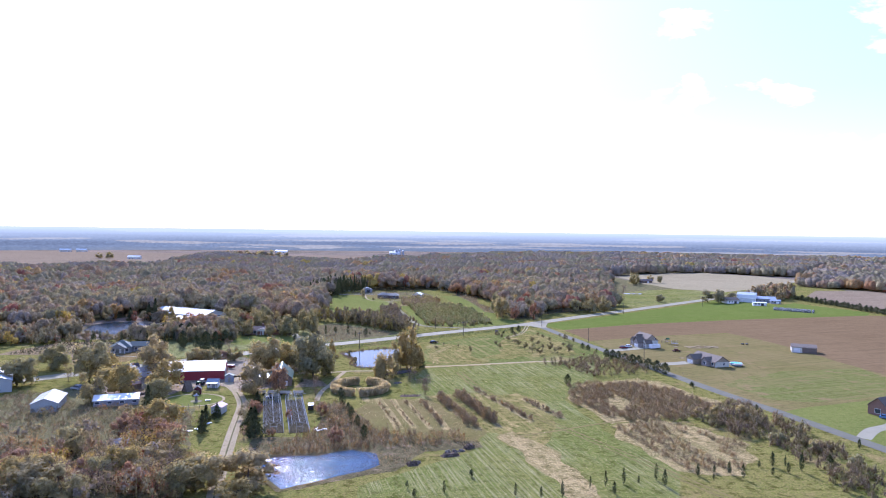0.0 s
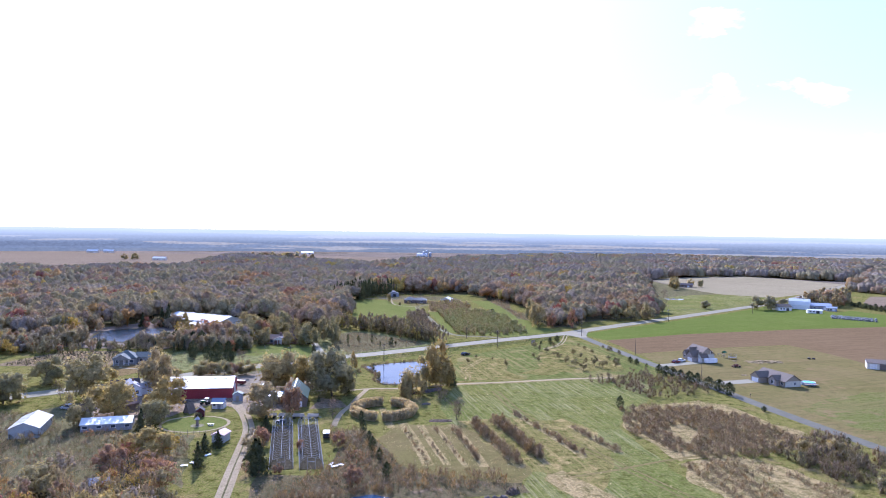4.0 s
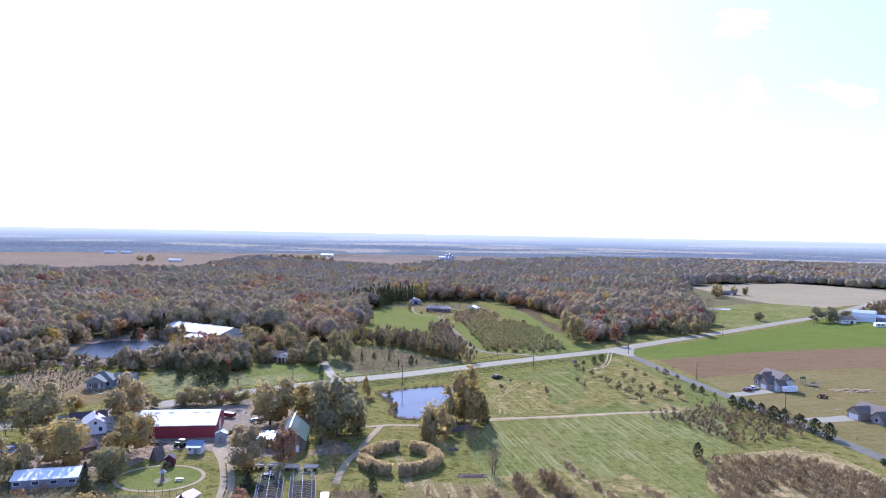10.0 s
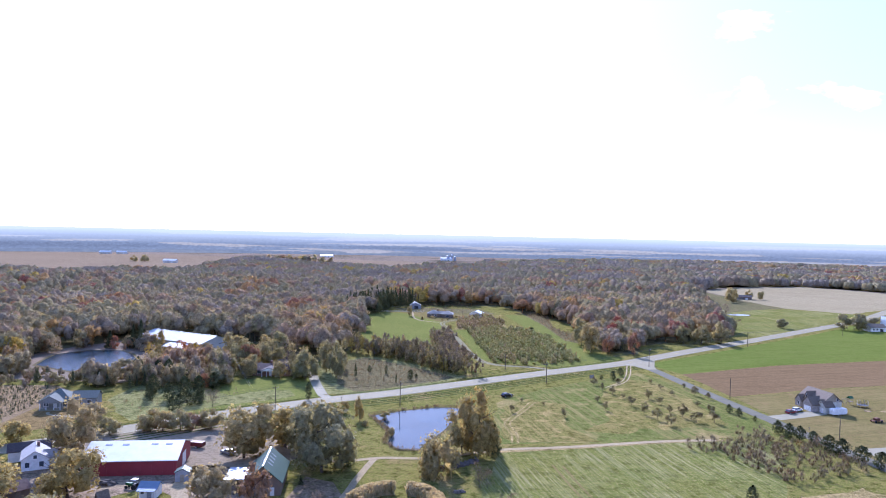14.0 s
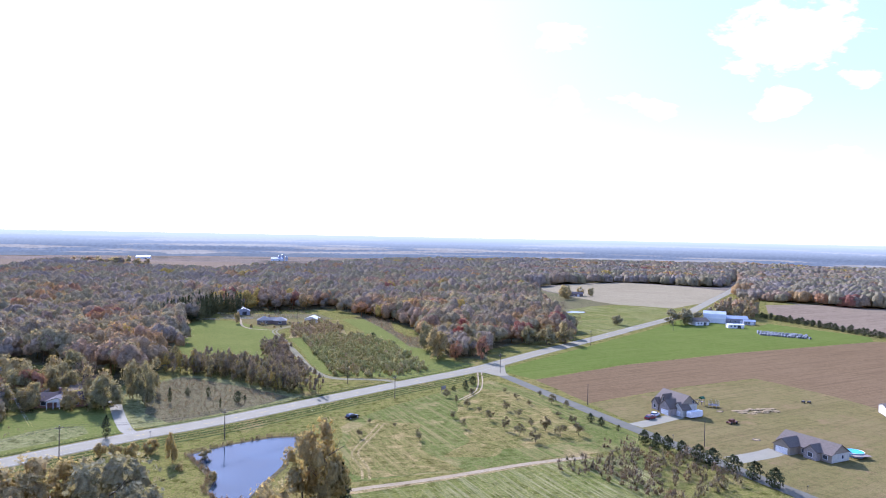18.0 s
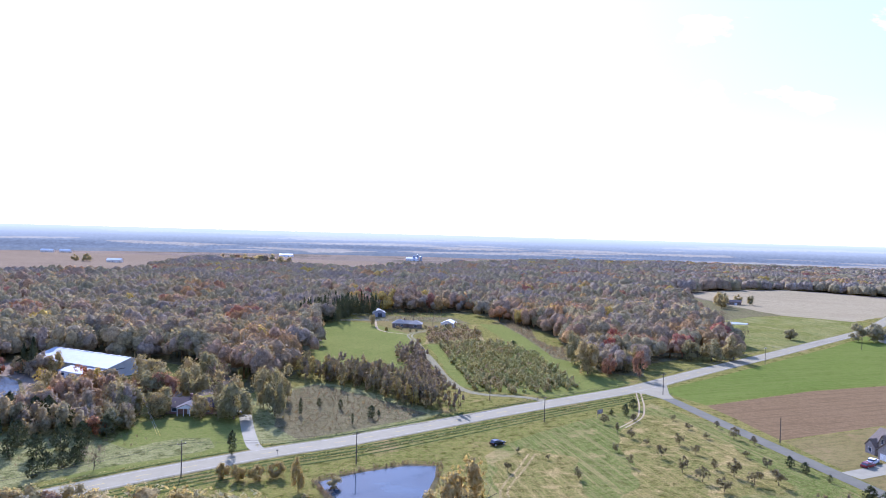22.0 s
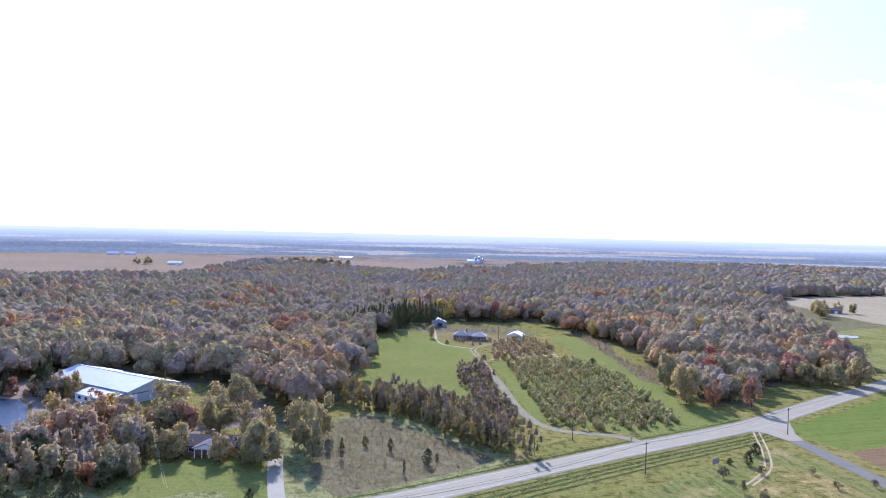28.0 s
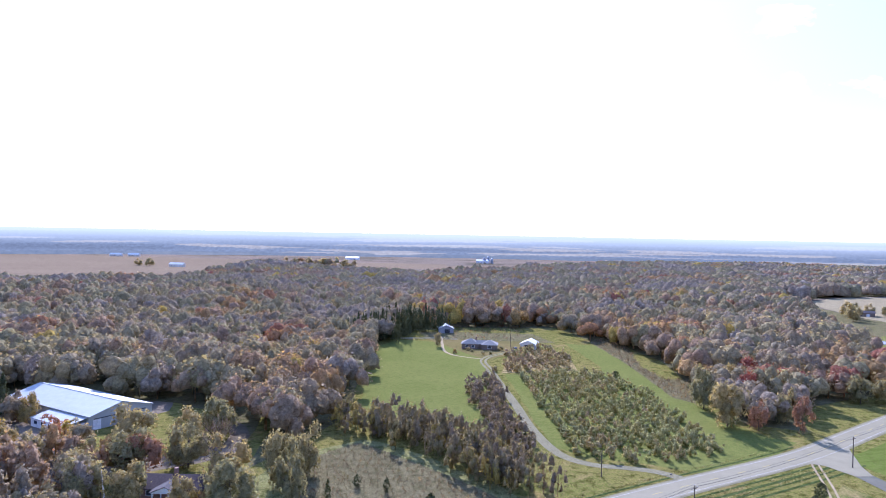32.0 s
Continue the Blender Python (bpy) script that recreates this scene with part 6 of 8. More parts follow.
# rank grass and windrows along the road ditch
mline = smooth_line(MAIN, 5)
for off, tall, lab in ((8.0, 0.22, "low dark line of ditch grass"), (11.0, 0.25, "dark line of ditch grass"), (-8.0, 0.22, "line of roadside grass")):
    pts = []
    for i in range(len(mline) - 1):
        if -120 < mline[i].x < 60:
            d = (mline[i + 1] - mline[i]).normalized()
            pts.append((mline[i].x + d.y * off, mline[i].y - d.x * off))
    gx, gy = [], []
    for p, q in zip(pts, pts[1:]):
        n = int(math.dist(p, q) * 4)
        f = r.uniform(size=n)
        gx.append(p[0] + (q[0] - p[0]) * f + r.normal(0, 0.45, n))
        gy.append(p[1] + (q[1] - p[1]) * f + r.normal(0, 0.45, n))
    gx, gy = np.concatenate(gx), np.concatenate(gy)
    keep = field_noise(gx, gy, 0.06) > -0.25
    gx, gy = gx[keep], gy[keep]
    gh = tall * r.uniform(0.5, 1.4, len(gx))
    crowd("ditch_grass", r, gx, gy, gh, gh * r.uniform(1.4, 2.6, len(gx)), np.clip(r.normal(0.25, 0.2, len(gx)), 0, 1), 9, 0.28, LEAF_NURSERY, lab, "grass", low=0.0, models=6, trunks=False)

# tufts of dry grass in the rough plots
for pts, gap, tall, tone, mat, lab in ((TAN_A, 1.5, 0.55, 0.4, LEAF_STRAW, "tufts of straw-coloured dry grass"), (TAN_B, 1.5, 0.55, 0.4, LEAF_STRAW, "tufts of straw-coloured dry grass"), (ROW_GROUND, 1.6, 0.5, 0.4, LEAF_STRAW, "tufts of straw-coloured dry grass"), (MARSH_GROUND, 1.4, 0.9, 0.85, LEAF_SHRUB, "brown reeds and dead weeds"), (START_GROUND, 2.0, 0.9, 0.15, LEAF_SHRUB, "knee-high olive weeds"), (BRUSH_PLOT, 1.6, 0.8, 0.45, LEAF_SHRUB, "brown dead weeds and brush"), (MEADOW, 2.4, 0.28, 0.55, LEAF_STRAW, "short dry stalks in the meadow")):
    x, y = scatter(r, pts, gap, ((-33, 188, 16), (-45, 238, 9), (-48, 228, 8), (-51, 250, 9)))
    keep = field_noise(x, y, 0.12) > -0.15
    x, y = x[keep], y[keep]
    hh = tall * r.uniform(0.4, 1.3, len(x))
    crowd("dry_grass", r, x, y, hh, hh * r.uniform(0.9, 1.8, len(x)), np.clip(r.normal(tone, 0.22, len(x)), 0, 1), 9, 0.16, mat, lab, "grass", low=0.0, models=8, trunks=False, twig=True, lobes=3)

# ---------------------------------------------------------------- buildings
def add_window(root, side, u, z, w, h, depth, frame_mat=None, name="window"):
    """A framed pane on a wall: side is the wall's outward axis and its distance from the middle."""
    ax, d = side
    s = 1 if d > 0 else -1
    fr = bmesh.new()
    t = 0.09

    def slab(bm, u0, u1, z0, z1, a, b):
        if ax == "y":
            add_box(bm, u0, u1, min(a, b), max(a, b), z0, z1)
        else:
            add_box(bm, min(a, b), max(a, b), u0, u1, z0, z1)
    for u0, u1, z0, z1 in ((u - w / 2 - t, u + w / 2 + t, z - t, z), (u - w / 2 - t, u + w / 2 + t, z + h, z + h + t), (u - w / 2 - t, u - w / 2, z, z + h), (u + w / 2, u + w / 2 + t, z, z + h)):
        slab(fr, u0, u1, z0, z1, d - s * 0.02, d + s * 0.07)
    win = part(name, fr, frame_mat or WHITE_PAINT, root)
    pb = bmesh.new()
    slab(pb, u - w / 2, u + w / 2, z, z + h, d - s * 0.02, d + s * 0.03)
    part("pane" if name == "window" else "panel", pb, GLASS if name == "window" else depth, win)
    return win


def gable(root, L, W, eave, ridge, wall_mat, roof_mat, over=0.4, base=0.0, name="wall", at=(0, 0), along="x", thick=0.18, trim=None, skew=0.0):
    """Walls with two gables and a roof of two slabs; the ridge runs along x or y."""
    cx, cy = at
    bm = bmesh.new()
    h = W / 2
    pts = [(-h, base), (h, base), (h, eave), (skew, ridge), (-h, eave)]
    off = cy if along == "x" else cx
    mid = cx if along == "x" else cy
    add_prism(bm, [(u + off, z) for u, z in pts], along, mid - L / 2, mid + L / 2)
    part(name, bm, wall_mat, root)
    for s in (-1, 1):
        k = (ridge - eave) / (h - skew * s)
        e = h + over
        ez = eave - k * over
        bm = bmesh.new()
        prof = [(skew + off, ridge + 0.02), (s * e + off, ez + 0.02), (s * e + off, ez + thick), (skew + off, ridge + thick)]
        add_prism(bm, prof, along, mid - L / 2 - over, mid + L / 2 + over)
        part("roof", bm, roof_mat, root)
    if trim:
        bm = bmesh.new()
        for s in (-1, 1):
            if along == "x":
                add_box(bm, mid - L / 2 - 0.03, mid + L / 2 + 0.03, off + s * h - 0.06, off + s * h + 0.06, eave - 0.2, eave - 0.02)
            else:
                add_box(bm, off + s * h - 0.06, off + s * h + 0.06, mid - L / 2 - 0.03, mid + L / 2 + 0.03, eave - 0.2, eave - 0.02)
        part("fascia", bm, trim, root)


def hip(root, L, W, eave, ridge, wall_mat, roof_mat, over=0.5, at=(0, 0), base=0.0):
    cx, cy = at
    part("wall", box(cx - L / 2, cx + L / 2, cy - W / 2, cy + W / 2, base, eave), wall_mat, root)
    bm = bmesh.new()
    a, b = L / 2 + over, W / 2 + over
    lo = [bm.verts.new((cx + x, cy + y, eave)) for x, y in ((-a, -b), (a, -b), (a, b), (-a, b))]
    lo2 = [bm.verts.new((cx + x, cy + y, eave - 0.18)) for x, y in ((-a, -b), (a, -b), (a, b), (-a, b))]
    k = max(a - b, 0.3)
    r0, r1 = bm.verts.new((cx - k, cy, ridge)), bm.verts.new((cx + k, cy, ridge))
    for q in ((lo[0], lo[1], r1, r0), (lo[1], lo[2], r1), (lo[2], lo[3], r0, r1), (lo[3], lo[0], r0), lo2[::-1], (lo2[0], lo2[1], lo[1], lo[0]), (lo2[1], lo2[2], lo[2], lo[1]), (lo2[2], lo2[3], lo[3], lo[2]), (lo2[3], lo2[0], lo[0], lo[3])):
        bm.faces.new(q)
    part("roof", bm, roof_mat, root)


def door(root, side, u, w, h, mat, name="door"):
    ax, d = side
    s = 1 if d > 0 else -1
    bm = bmesh.new()
    a, b = sorted((d - s * 0.02, d + s * 0.06))
    n = max(1, round(h / 0.55))
    for k in range(n):
        z0, z1 = k * h / n + 0.02, (k + 1) * h / n - 0.02
        if ax == "y":
            add_box(bm, u - w / 2, u + w / 2, a, b, z0, z1)
        else:
            add_box(bm, a, b, u - w / 2, u + w / 2, z0, z1)
    return part(name, bm, mat, root)


# the red barn with its white roof
barn = thing("red_barn", "long red metal barn with a bright white roof", "barn", -103.0, 303.0, 0, 12)
gable(barn, 23, 17, 3.8, 6.4, RED_WALL, WHITE_ROOF, 0.35, trim=BLUE_PAINT)
for u in (-6.8, -2.6, 4.6, 8.2):
    k = (6.4 - 3.8) / 8.5
    bm = bmesh.new()
    add_prism(bm, [(y, 6.4 + k * y + dz + 0.19) for y, dz in ((-2.1, 0), (-1.5, 0), (-1.5, 0.06), (-2.1, 0.06))], "x", u - 0.85, u + 0.85)
    part("skylight", bm, GREY_WALL, barn, "grey translucent roof light")
door(barn, ("x", 11.5), 0.5, 4.2, 3.4, WHITE_PAINT, "sliding_door")
door(barn, ("y", -8.5), -9.5, 1.0, 2.1, WHITE_PAINT)
for x in np.linspace(-10.8, 10.8, 9):
    part("wall_rib", box(x - 0.04, x + 0.04, -8.56, -8.5, 0, 3.6), RED_WALL, barn)

lean = thing("garden_shed", "small grey shed with green gable roof beside the barn", "shed", -86.6, 293.5, 0, 12)
gable(lean, 2.8, 3.4, 2.4, 3.2, GREY_WALL, GREEN_ROOF, 0.2, along="y")
door(lean, ("y", -1.4), 0, 1.0, 1.9, TAUPE_WALL)

blue = thing("garden_shed", "white shed with a blue metal roof on posts", "shed", -89.6, 282.4, 0, 4)
gable(blue, 3.9, 3.6, 2.3, 3.3, WHITE_WALL, BLUE_ROOF, 0.4)
door(blue, ("y", -1.8), 0.4, 1.1, 2.0, GREY_WALL)
add_window(blue, ("y", -1.8), -1.2, 1.0, 0.8, 0.8, None)
for x in (-1.8, 1.8):
    part("post", tube((x, -3.0, 0), (x, -3.0, 2.1), 0.07), WOOD, blue)
bm = bmesh.new()
add_prism(bm, [(-3.2, 2.05), (-1.8, 2.35), (-1.8, 2.42), (-3.2, 2.12)], "x", -2.1, 2.1)
part("porch_roof", bm, BLUE_ROOF, blue)

chalet = thing("playhouse", "small steep playhouse with brown sides and white edge", "playhouse", -97.2, 275.0, 0, 60)
bm = bmesh.new()
add_prism(bm, [(-1.3, 0.1), (1.3, 0.1), (0, 3.2)], "x", -1.3, 1.3)
part("body", bm, BROWN_WALL, chalet)
for s in (-1, 1):
    bm = bmesh.new()
    add_prism(bm, [(s * 1.45, 0.0), (0, 3.35), (0, 3.5), (s * 1.6, 0.0)], "x", -1.5, 1.5)
    part("roof", bm, SHINGLE_BROWN if s < 0 else SHINGLE_DARK, chalet)
hut = thing("chicken_coop", "dark red coop on the garden's edge", "coop", -91.8, 270.6, 0, 15)
gable(hut, 2.4, 2.6, 2.0, 3.0, plain("dark_red_boards", (0.12, 0.03, 0.03), 0.7), SHINGLE_DARK, 0.2, along="y")
door(hut, ("y", -1.2), 0, 0.8, 1.6, DARK)
pink = thing("garden_shed", "white shed with faded pink metal roof", "shed", -75.4, 243.6, 0, -6)
gable(pink, 4.6, 3.6, 2.3, 3.1, PALE_SHEET, TAN_CLOTH, 0.25, along="y", at=(0, 0))
door(pink, ("y", -2.3), 0, 1.2, 1.9, GREY_WALL)

# workshop with the green roof
shop = thing("workshop", "brown workshop with green metal roof and lean-to", "workshop", -65.2, 293, 0, 10)
gable(shop, 15, 8.4, 3.4, 7.0, BROWN_WALL, GREEN_ROOF, 0.5, along="y")
for s in (-1, 1):
    for k in range(4):
        u = -4.4 + k * 2.3 if s < 0 else -3.4 + k * 2.3
        sl = 3.6 / 4.2
        bm = bmesh.new()
        add_prism(bm, [(s * 1.7, 7.0 - 1.7 * sl + 0.19), (s * 0.5, 7.0 - 0.5 * sl + 0.19), (s * 0.5, 7.0 - 0.5 * sl + 0.25), (s * 1.7, 7.0 - 1.7 * sl + 0.25)], "y", u, u + 0.4)
        part("skylight", bm, SILVER, shop, "pale roof light")
door(shop, ("y", -7.5), -1.0, 2.6, 2.4, WOOD)
door(shop, ("y", -7.5), 2.2, 1.0, 2.0, WHITE_PAINT)
part("lean_to_roof", box(-9.6, -4.3, -4.5, 4.6, 2.9, 3.05), SILVER, shop, "silver tarp-covered lean-to roof")
for x, y in ((-9.4, -4.3), (-9.4, 4.3), (-6.8, -4.3)):
    part("post", tube((x, y, 0), (x, y, 2.9), 0.09), WOOD, shop)
part("lean_to_wall", box(-9.5, -4.3, 4.3, 4.45, 0, 2.9), BROWN_WALL, shop)
part("ridge_cap", box(-0.25, 0.25, -8.0, 8.0, 7.12, 7.24), GREEN_ROOF, shop)

# white sheds
s1 = thing("machine_shed", "pale blue-white metal machine shed", "shed", -172, 276, 0, 30)
gable(s1, 20, 12, 4.2, 6.4, PALE_SHEET, PALE_SHEET, 0.3, along="y")
door(s1, ("y", -10), 0, 4.5, 3.6, WHITE_PAINT)
s2 = thing("pole_barn", "weathered white pole barn with rust-stained roof", "barn", -135.5, 248, 0, 17)
gable(s2, 15, 8.2, 2.9, 4.6, PALE_SHEET, plain("stained_white_roof", (0.42, 0.4, 0.36), 0.7, vary=0.4, scale=0.7), 0.3, along="y")
door(s2, ("y", -7.5), 0, 3.6, 2.6, PALE_SHEET, "sliding_door")
s3 = thing("poultry_shed", "long low shed with white metal roof", "shed", -115, 254.6, 0, 19)
gable(s3, 14.4, 8.4, 2.2, 3.3, GREY_WALL, WHITE_ROOF, 0.3)
for u in (-6, -2, 2, 6):
    add_window(s3, ("y", -4.2), u, 1.0, 1.4, 0.8, None)
hutb = thing("cottage", "small brown shed with worn roof", "shed", -119.3, 277, 0, 55)
gable(hutb, 5, 4.6, 2.3, 3.8, BROWN_WALL, plain("rusty_roof", (0.2, 0.13, 0.1), 0.8, vary=0.3), 0.3)
door(hutb, ("y", -2.3), 0, 1.0, 2.0, WOOD)

ruin = thing("broken_shed", "small derelict shed with pale rusted roof", "shed", -90.5, 202.2, 0, 35)
gable(ruin, 4.2, 3.4, 1.9, 2.9, BROWN_WALL, PALE_SHEET, 0.25)
door(ruin, ("y", -1.7), 0.4, 0.9, 1.7, WOOD)

# houses
wh = thing("farmhouse", "white clapboard farmhouse with grey shingle roofs", "house", -129.0, 299.5, 0, 32)
gable(wh, 9.5, 6.2, 2.9, 4.9, WHITE_WALL, SHINGLE_PALE, 0.35, along="y")
gable(wh, 5.4, 4.4, 2.5, 3.9, WHITE_WALL, SHINGLE_PALE, 0.3, at=(4.4, -0.6), name="wing_wall")
gable(wh, 10, 5.2, 2.8, 4.4, WHITE_WALL, SHINGLE_DARK, 0.3, at=(-1.5, 7.0), name="rear_wall")
for u in (-2.2, 1.8):
    add_window(wh, ("y", -4.75), u * 0.8, 0.9, 1.0, 1.3, None)
add_window(wh, ("y", -4.75), 0, 3.0, 0.8, 0.9, None)
for u in (-3, 0, 3):
    add_window(wh, ("x", -3.1), u, 0.9, 0.9, 1.5, None)
part("chimney", box(0.3, 1.0, 1.0, 1.7, 4.2, 5.8), BRICK, wh)

bh = thing("house", "grey house with sage shingle roof and white porch", "house", -158.5, 360, 0, 14)
SHINGLE_SAGE = plain("sage_shingles", (0.13, 0.145, 0.125), 0.9, vary=0.2, scale=2.5)
SAGE_WALL = plain("blue_grey_siding", (0.24, 0.25, 0.25), 0.65)
hip(bh, 9.4, 9, 3.0, 6.0, SAGE_WALL, SHINGLE_SAGE, at=(-1.6, 0.6))
gable(bh, 5.2, 7.0, 3.0, 5.0, SAGE_WALL, SHINGLE_SAGE, 0.4, along="y", at=(-2.4, -4.6), base=2.6, name="porch_gable")
gable(bh, 8, 6.5, 2.9, 4.6, SAGE_WALL, SHINGLE_SAGE, 0.4, at=(6.6, 2.6), name="wing_wall")
for u in (-4.6, 1.4):
    add_window(bh, ("y", -3.9), u, 0.9, 1.5, 1.4, None)
door(bh, ("y", -3.9), -1.7, 1.0, 2.05, WHITE_PAINT)
add_window(bh, ("y", -0.65), 5.0, 0.9, 1.2, 1.3, None)
add_window(bh, ("y", -0.65), 8.2, 0.9, 1.2, 1.3, None)
for u in (-5.6, -3.6, -1.2, 0.8):
    part("porch_post", tube((u, -6.9, 0.25), (u, -6.9, 2.7), 0.11), WHITE_PAINT, bh)
for u in (-4.6, -0.2):
    part("porch_rail", box(u - 1.0, u + 1.0, -6.95, -6.88, 0.95, 1.05), WHITE_PAINT, bh)
part("porch_floor", box(-6.0, 1.2, -7.1, -3.9, 0, 0.25), CONCRETE, bh)

rh = thing("ranch_house", "low brick ranch house with white gabled porch", "house", -106.5, 428, 0, 6)
gable(rh, 19, 9, 2.6, 4.4, BRICK, plain("maroon_shingles", (0.055, 0.035, 0.036), 0.9, vary=0.3, scale=2.5), 0.6)
gable(rh, 5, 6.4, 2.7, 4.0, WHITE_PAINT, SHINGLE_DARK, 0.4, at=(0.5, -5.0), along="y", base=2.45, name="porch_gable")
for u in (-2.5, -0.5, 1.5, 3.5):
    part("porch_column", tube((u, -7.2, 0), (u, -7.2, 2.5), 0.14, sides=8), WHITE_PAINT, rh)
for u in (-7, -4.2, 6.2):
    add_window(rh, ("y", -4.5), u, 0.9, 1.6, 1.2, None)
door(rh, ("y", -4.5), 0.5, 1.0, 2.05, WHITE_PAINT)
part("chimney", box(-0.5, 0.4, 0.6, 1.4, 4.2, 5.7), BRICK, rh)

ha = thing("two_storey_house", "two-storey taupe house with brown gables and garage", "house", 113.4, 400.2, 0, -76)
ha.matrix_world = ha.matrix_world @ Matrix.Diagonal((0.78, 0.8, 0.86, 1))
gable(ha, 17, 9.5, 4.6, 8.2, TAUPE_WALL, SHINGLE_BROWN, 0.5)
gable(ha, 7, 7, 3.2, 6.2, STONE, SHINGLE_BROWN, 0.4, at=(3.2, -5.5), along="y", name="garage_wall")
gable(ha, 4.5, 6, 3.2, 5.6, SIDING_PALE, SHINGLE_BROWN, 0.4, at=(7.6, -3.0), along="y", name="wing_wall")
gable(ha, 4, 4.5, 3.0, 5.2, STONE, SHINGLE_BROWN, 0.35, at=(-6.2, -5.0), along="y", name="bay_wall")
gable(ha, 5, 3.6, 4.6, 7.4, TAUPE_WALL, SHINGLE_BROWN, 0.35, at=(-1.6, -3.4), along="y", base=3.4, name="dormer_wall")
door(ha, ("y", -9.0), 3.2, 4.8, 2.2, WHITE_PAINT, "garage_door")
door(ha, ("y", -5.25), 7.9, 2.6, 2.2, WHITE_PAINT, "garage_door")
add_window(ha, ("y", -5.9), -1.6, 4.4, 1.2, 1.7, None)
add_window(ha, ("y", -7.0), -6.2, 0.9, 1.4, 1.4, None)
add_window(ha, ("y", -4.75), -3.4, 0.9, 1.0, 1.3, None)
door(ha, ("y", -4.75), -1.6, 1.0, 2.05, WOOD)
for z in (1.0, 5.0):
    add_window(ha, ("x", 8.5), 2.5, z, 1.0, 1.3, None)
part("gable_siding", box(8.5, 8.56, -0.2, 4.7, 0.1, 4.5), SIDING_PALE, ha, "white clapboard end wall")

hb = thing("ranch_house", "long taupe ranch house with brown shingle roof", "house", 129.6, 347, 0, -72)
hb.matrix_world = hb.matrix_world @ Matrix.Diagonal((0.84, 0.84, 0.88, 1))
gable(hb, 21, 9.5, 2.8, 5.6, TAUPE_WALL, SHINGLE_BROWN, 0.5)
gable(hb, 7.5, 6.5, 2.8, 5.0, TAUPE_WALL, SHINGLE_BROWN, 0.4, at=(-5.0, -6.0), along="y", name="garage_wall")
gable(hb, 4.5, 5, 2.8, 4.7, STONE, SHINGLE_BROWN, 0.4, at=(4.0, -4.6), along="y", name="bay_wall")
door(hb, ("y", -9.75), -5.0, 4.8, 2.2, WHITE_PAINT, "garage_door")
door(hb, ("y", -4.75), -9.0, 2.6, 2.1, WHITE_PAINT, "garage_door")
for u in (0.2, 8.2):
    add_window(hb, ("y", -4.75), u, 0.9, 1.6, 1.3, None)
add_window(hb, ("y", -6.85), 4.0, 0.9, 1.8, 1.4, None)
part("gable_siding", box(10.5, 10.56, -4.7, 4.7, 0.1, 2.8), SIDING_PALE, hb, "white clapboard end wall")
add_window(hb, ("x", 10.56), 1.0, 1.0, 1.0, 1.2, None)

hc = thing("brick_house", "brown brick house with steep hipped roofs", "house", 163.5, 252, 0, -62)
hip(hc, 18, 11, 3.2, 7.4, BRICK, SHINGLE_BROWN)
gable(hc, 8, 7, 3.2, 6.2, BRICK, SHINGLE_BROWN, 0.4, at=(-4.0, -6.0), along="y", name="wing_wall")
gable(hc, 6, 5, 3.2, 5.6, BRICK, SHINGLE_BROWN, 0.4, at=(5.0, -5.8), along="y", name="bay_wall")
for u in (-4.0,):
    add_window(hc, ("y", -10.0), u, 0.9, 2.0, 1.5, None)
add_window(hc, ("y", -8.8), 5.0, 0.9, 1.6, 1.5, None)

bs = thing("machine_shed", "tan metal machine shed with brown roof", "shed", 194.5, 386.5, 0, -22)
gable(bs, 12, 8.5, 2.9, 4.1, CREAM_WALL, SHINGLE_BROWN, 0.3)
door(bs, ("y", -4.25), -3.4, 3.2, 2.6, WHITE_PAINT, "sliding_door")
door(bs, ("x", 6.0), -1.5, 0.9, 2.0, WHITE_PAINT)
part("wall_cladding", box(-0.9, 6.04, -4.3, 4.29, 0, 2.7), BROWN_WALL, bs, "brown metal wall cladding")

# the long white hall in the woods
hall = thing("riding_hall", "huge pale metal riding hall with wide low gable", "hall", -173.5, 492.5, 0, -25.3)
gable(hall, 47, 22, 4.4, 7.2, PALE_SHEET, PALE_SHEET, 0.4)
bm = bmesh.new()
add_prism(bm, [(-18.2, 2.6), (-11.0, 3.9), (-11.0, 4.05), (-18.2, 2.75)], "x", 3, 22.5)
part("annex_roof", bm, PALE_SHEET, hall)
part("annex_wall", box(3.3, 22.2, -17.9, -11.0, 0, 2.6), WHITE_WALL, hall)
for u in (-6, 5):
    part("vent_strip", box(23.5, 23.56, u - 3.6, u + 3.6, 3.3, 3.55), DARK, hall)
for u in (6, 10, 14, 18):
    add_window(hall, ("y", -17.9), u, 1.0, 1.8, 1.1, None)
door(hall, ("x", 23.5), -8.5, 2.6, 3.2, WHITE_PAINT, "sliding_door")
part("ridge_cap", box(-23.9, 23.9, -0.3, 0.3, 7.34, 7.46), PALE_SHEET, hall)

# hill farm
uh = thing("farmhouse", "tan farmhouse with two brown hipped roofs", "house", -49.5, 661, 0, 0)
hip(uh, 9, 8, 2.8, 5.2, BROWN_WALL, SHINGLE_GREY, at=(-5.2, 0.5))
hip(uh, 8, 9, 2.8, 5.0, BROWN_WALL, SHINGLE_GREY, at=(5.5, -1.0))
gable(uh, 8, 6, 2.7, 4.2, BROWN_WALL, SHINGLE_GREY, 0.4, at=(0.5, 1.0), name="link_wall")
for u in (-7, -3.5):
    add_window(uh, ("y", -3.5), u, 0.9, 1.4, 1.3, None)
add_window(uh, ("y", -5.5), 5.5, 0.9, 2.0, 1.4, None)
part("chimney", box(-2.6, -1.9, 1.2, 1.9, 3.6, 6.0), BRICK, uh)
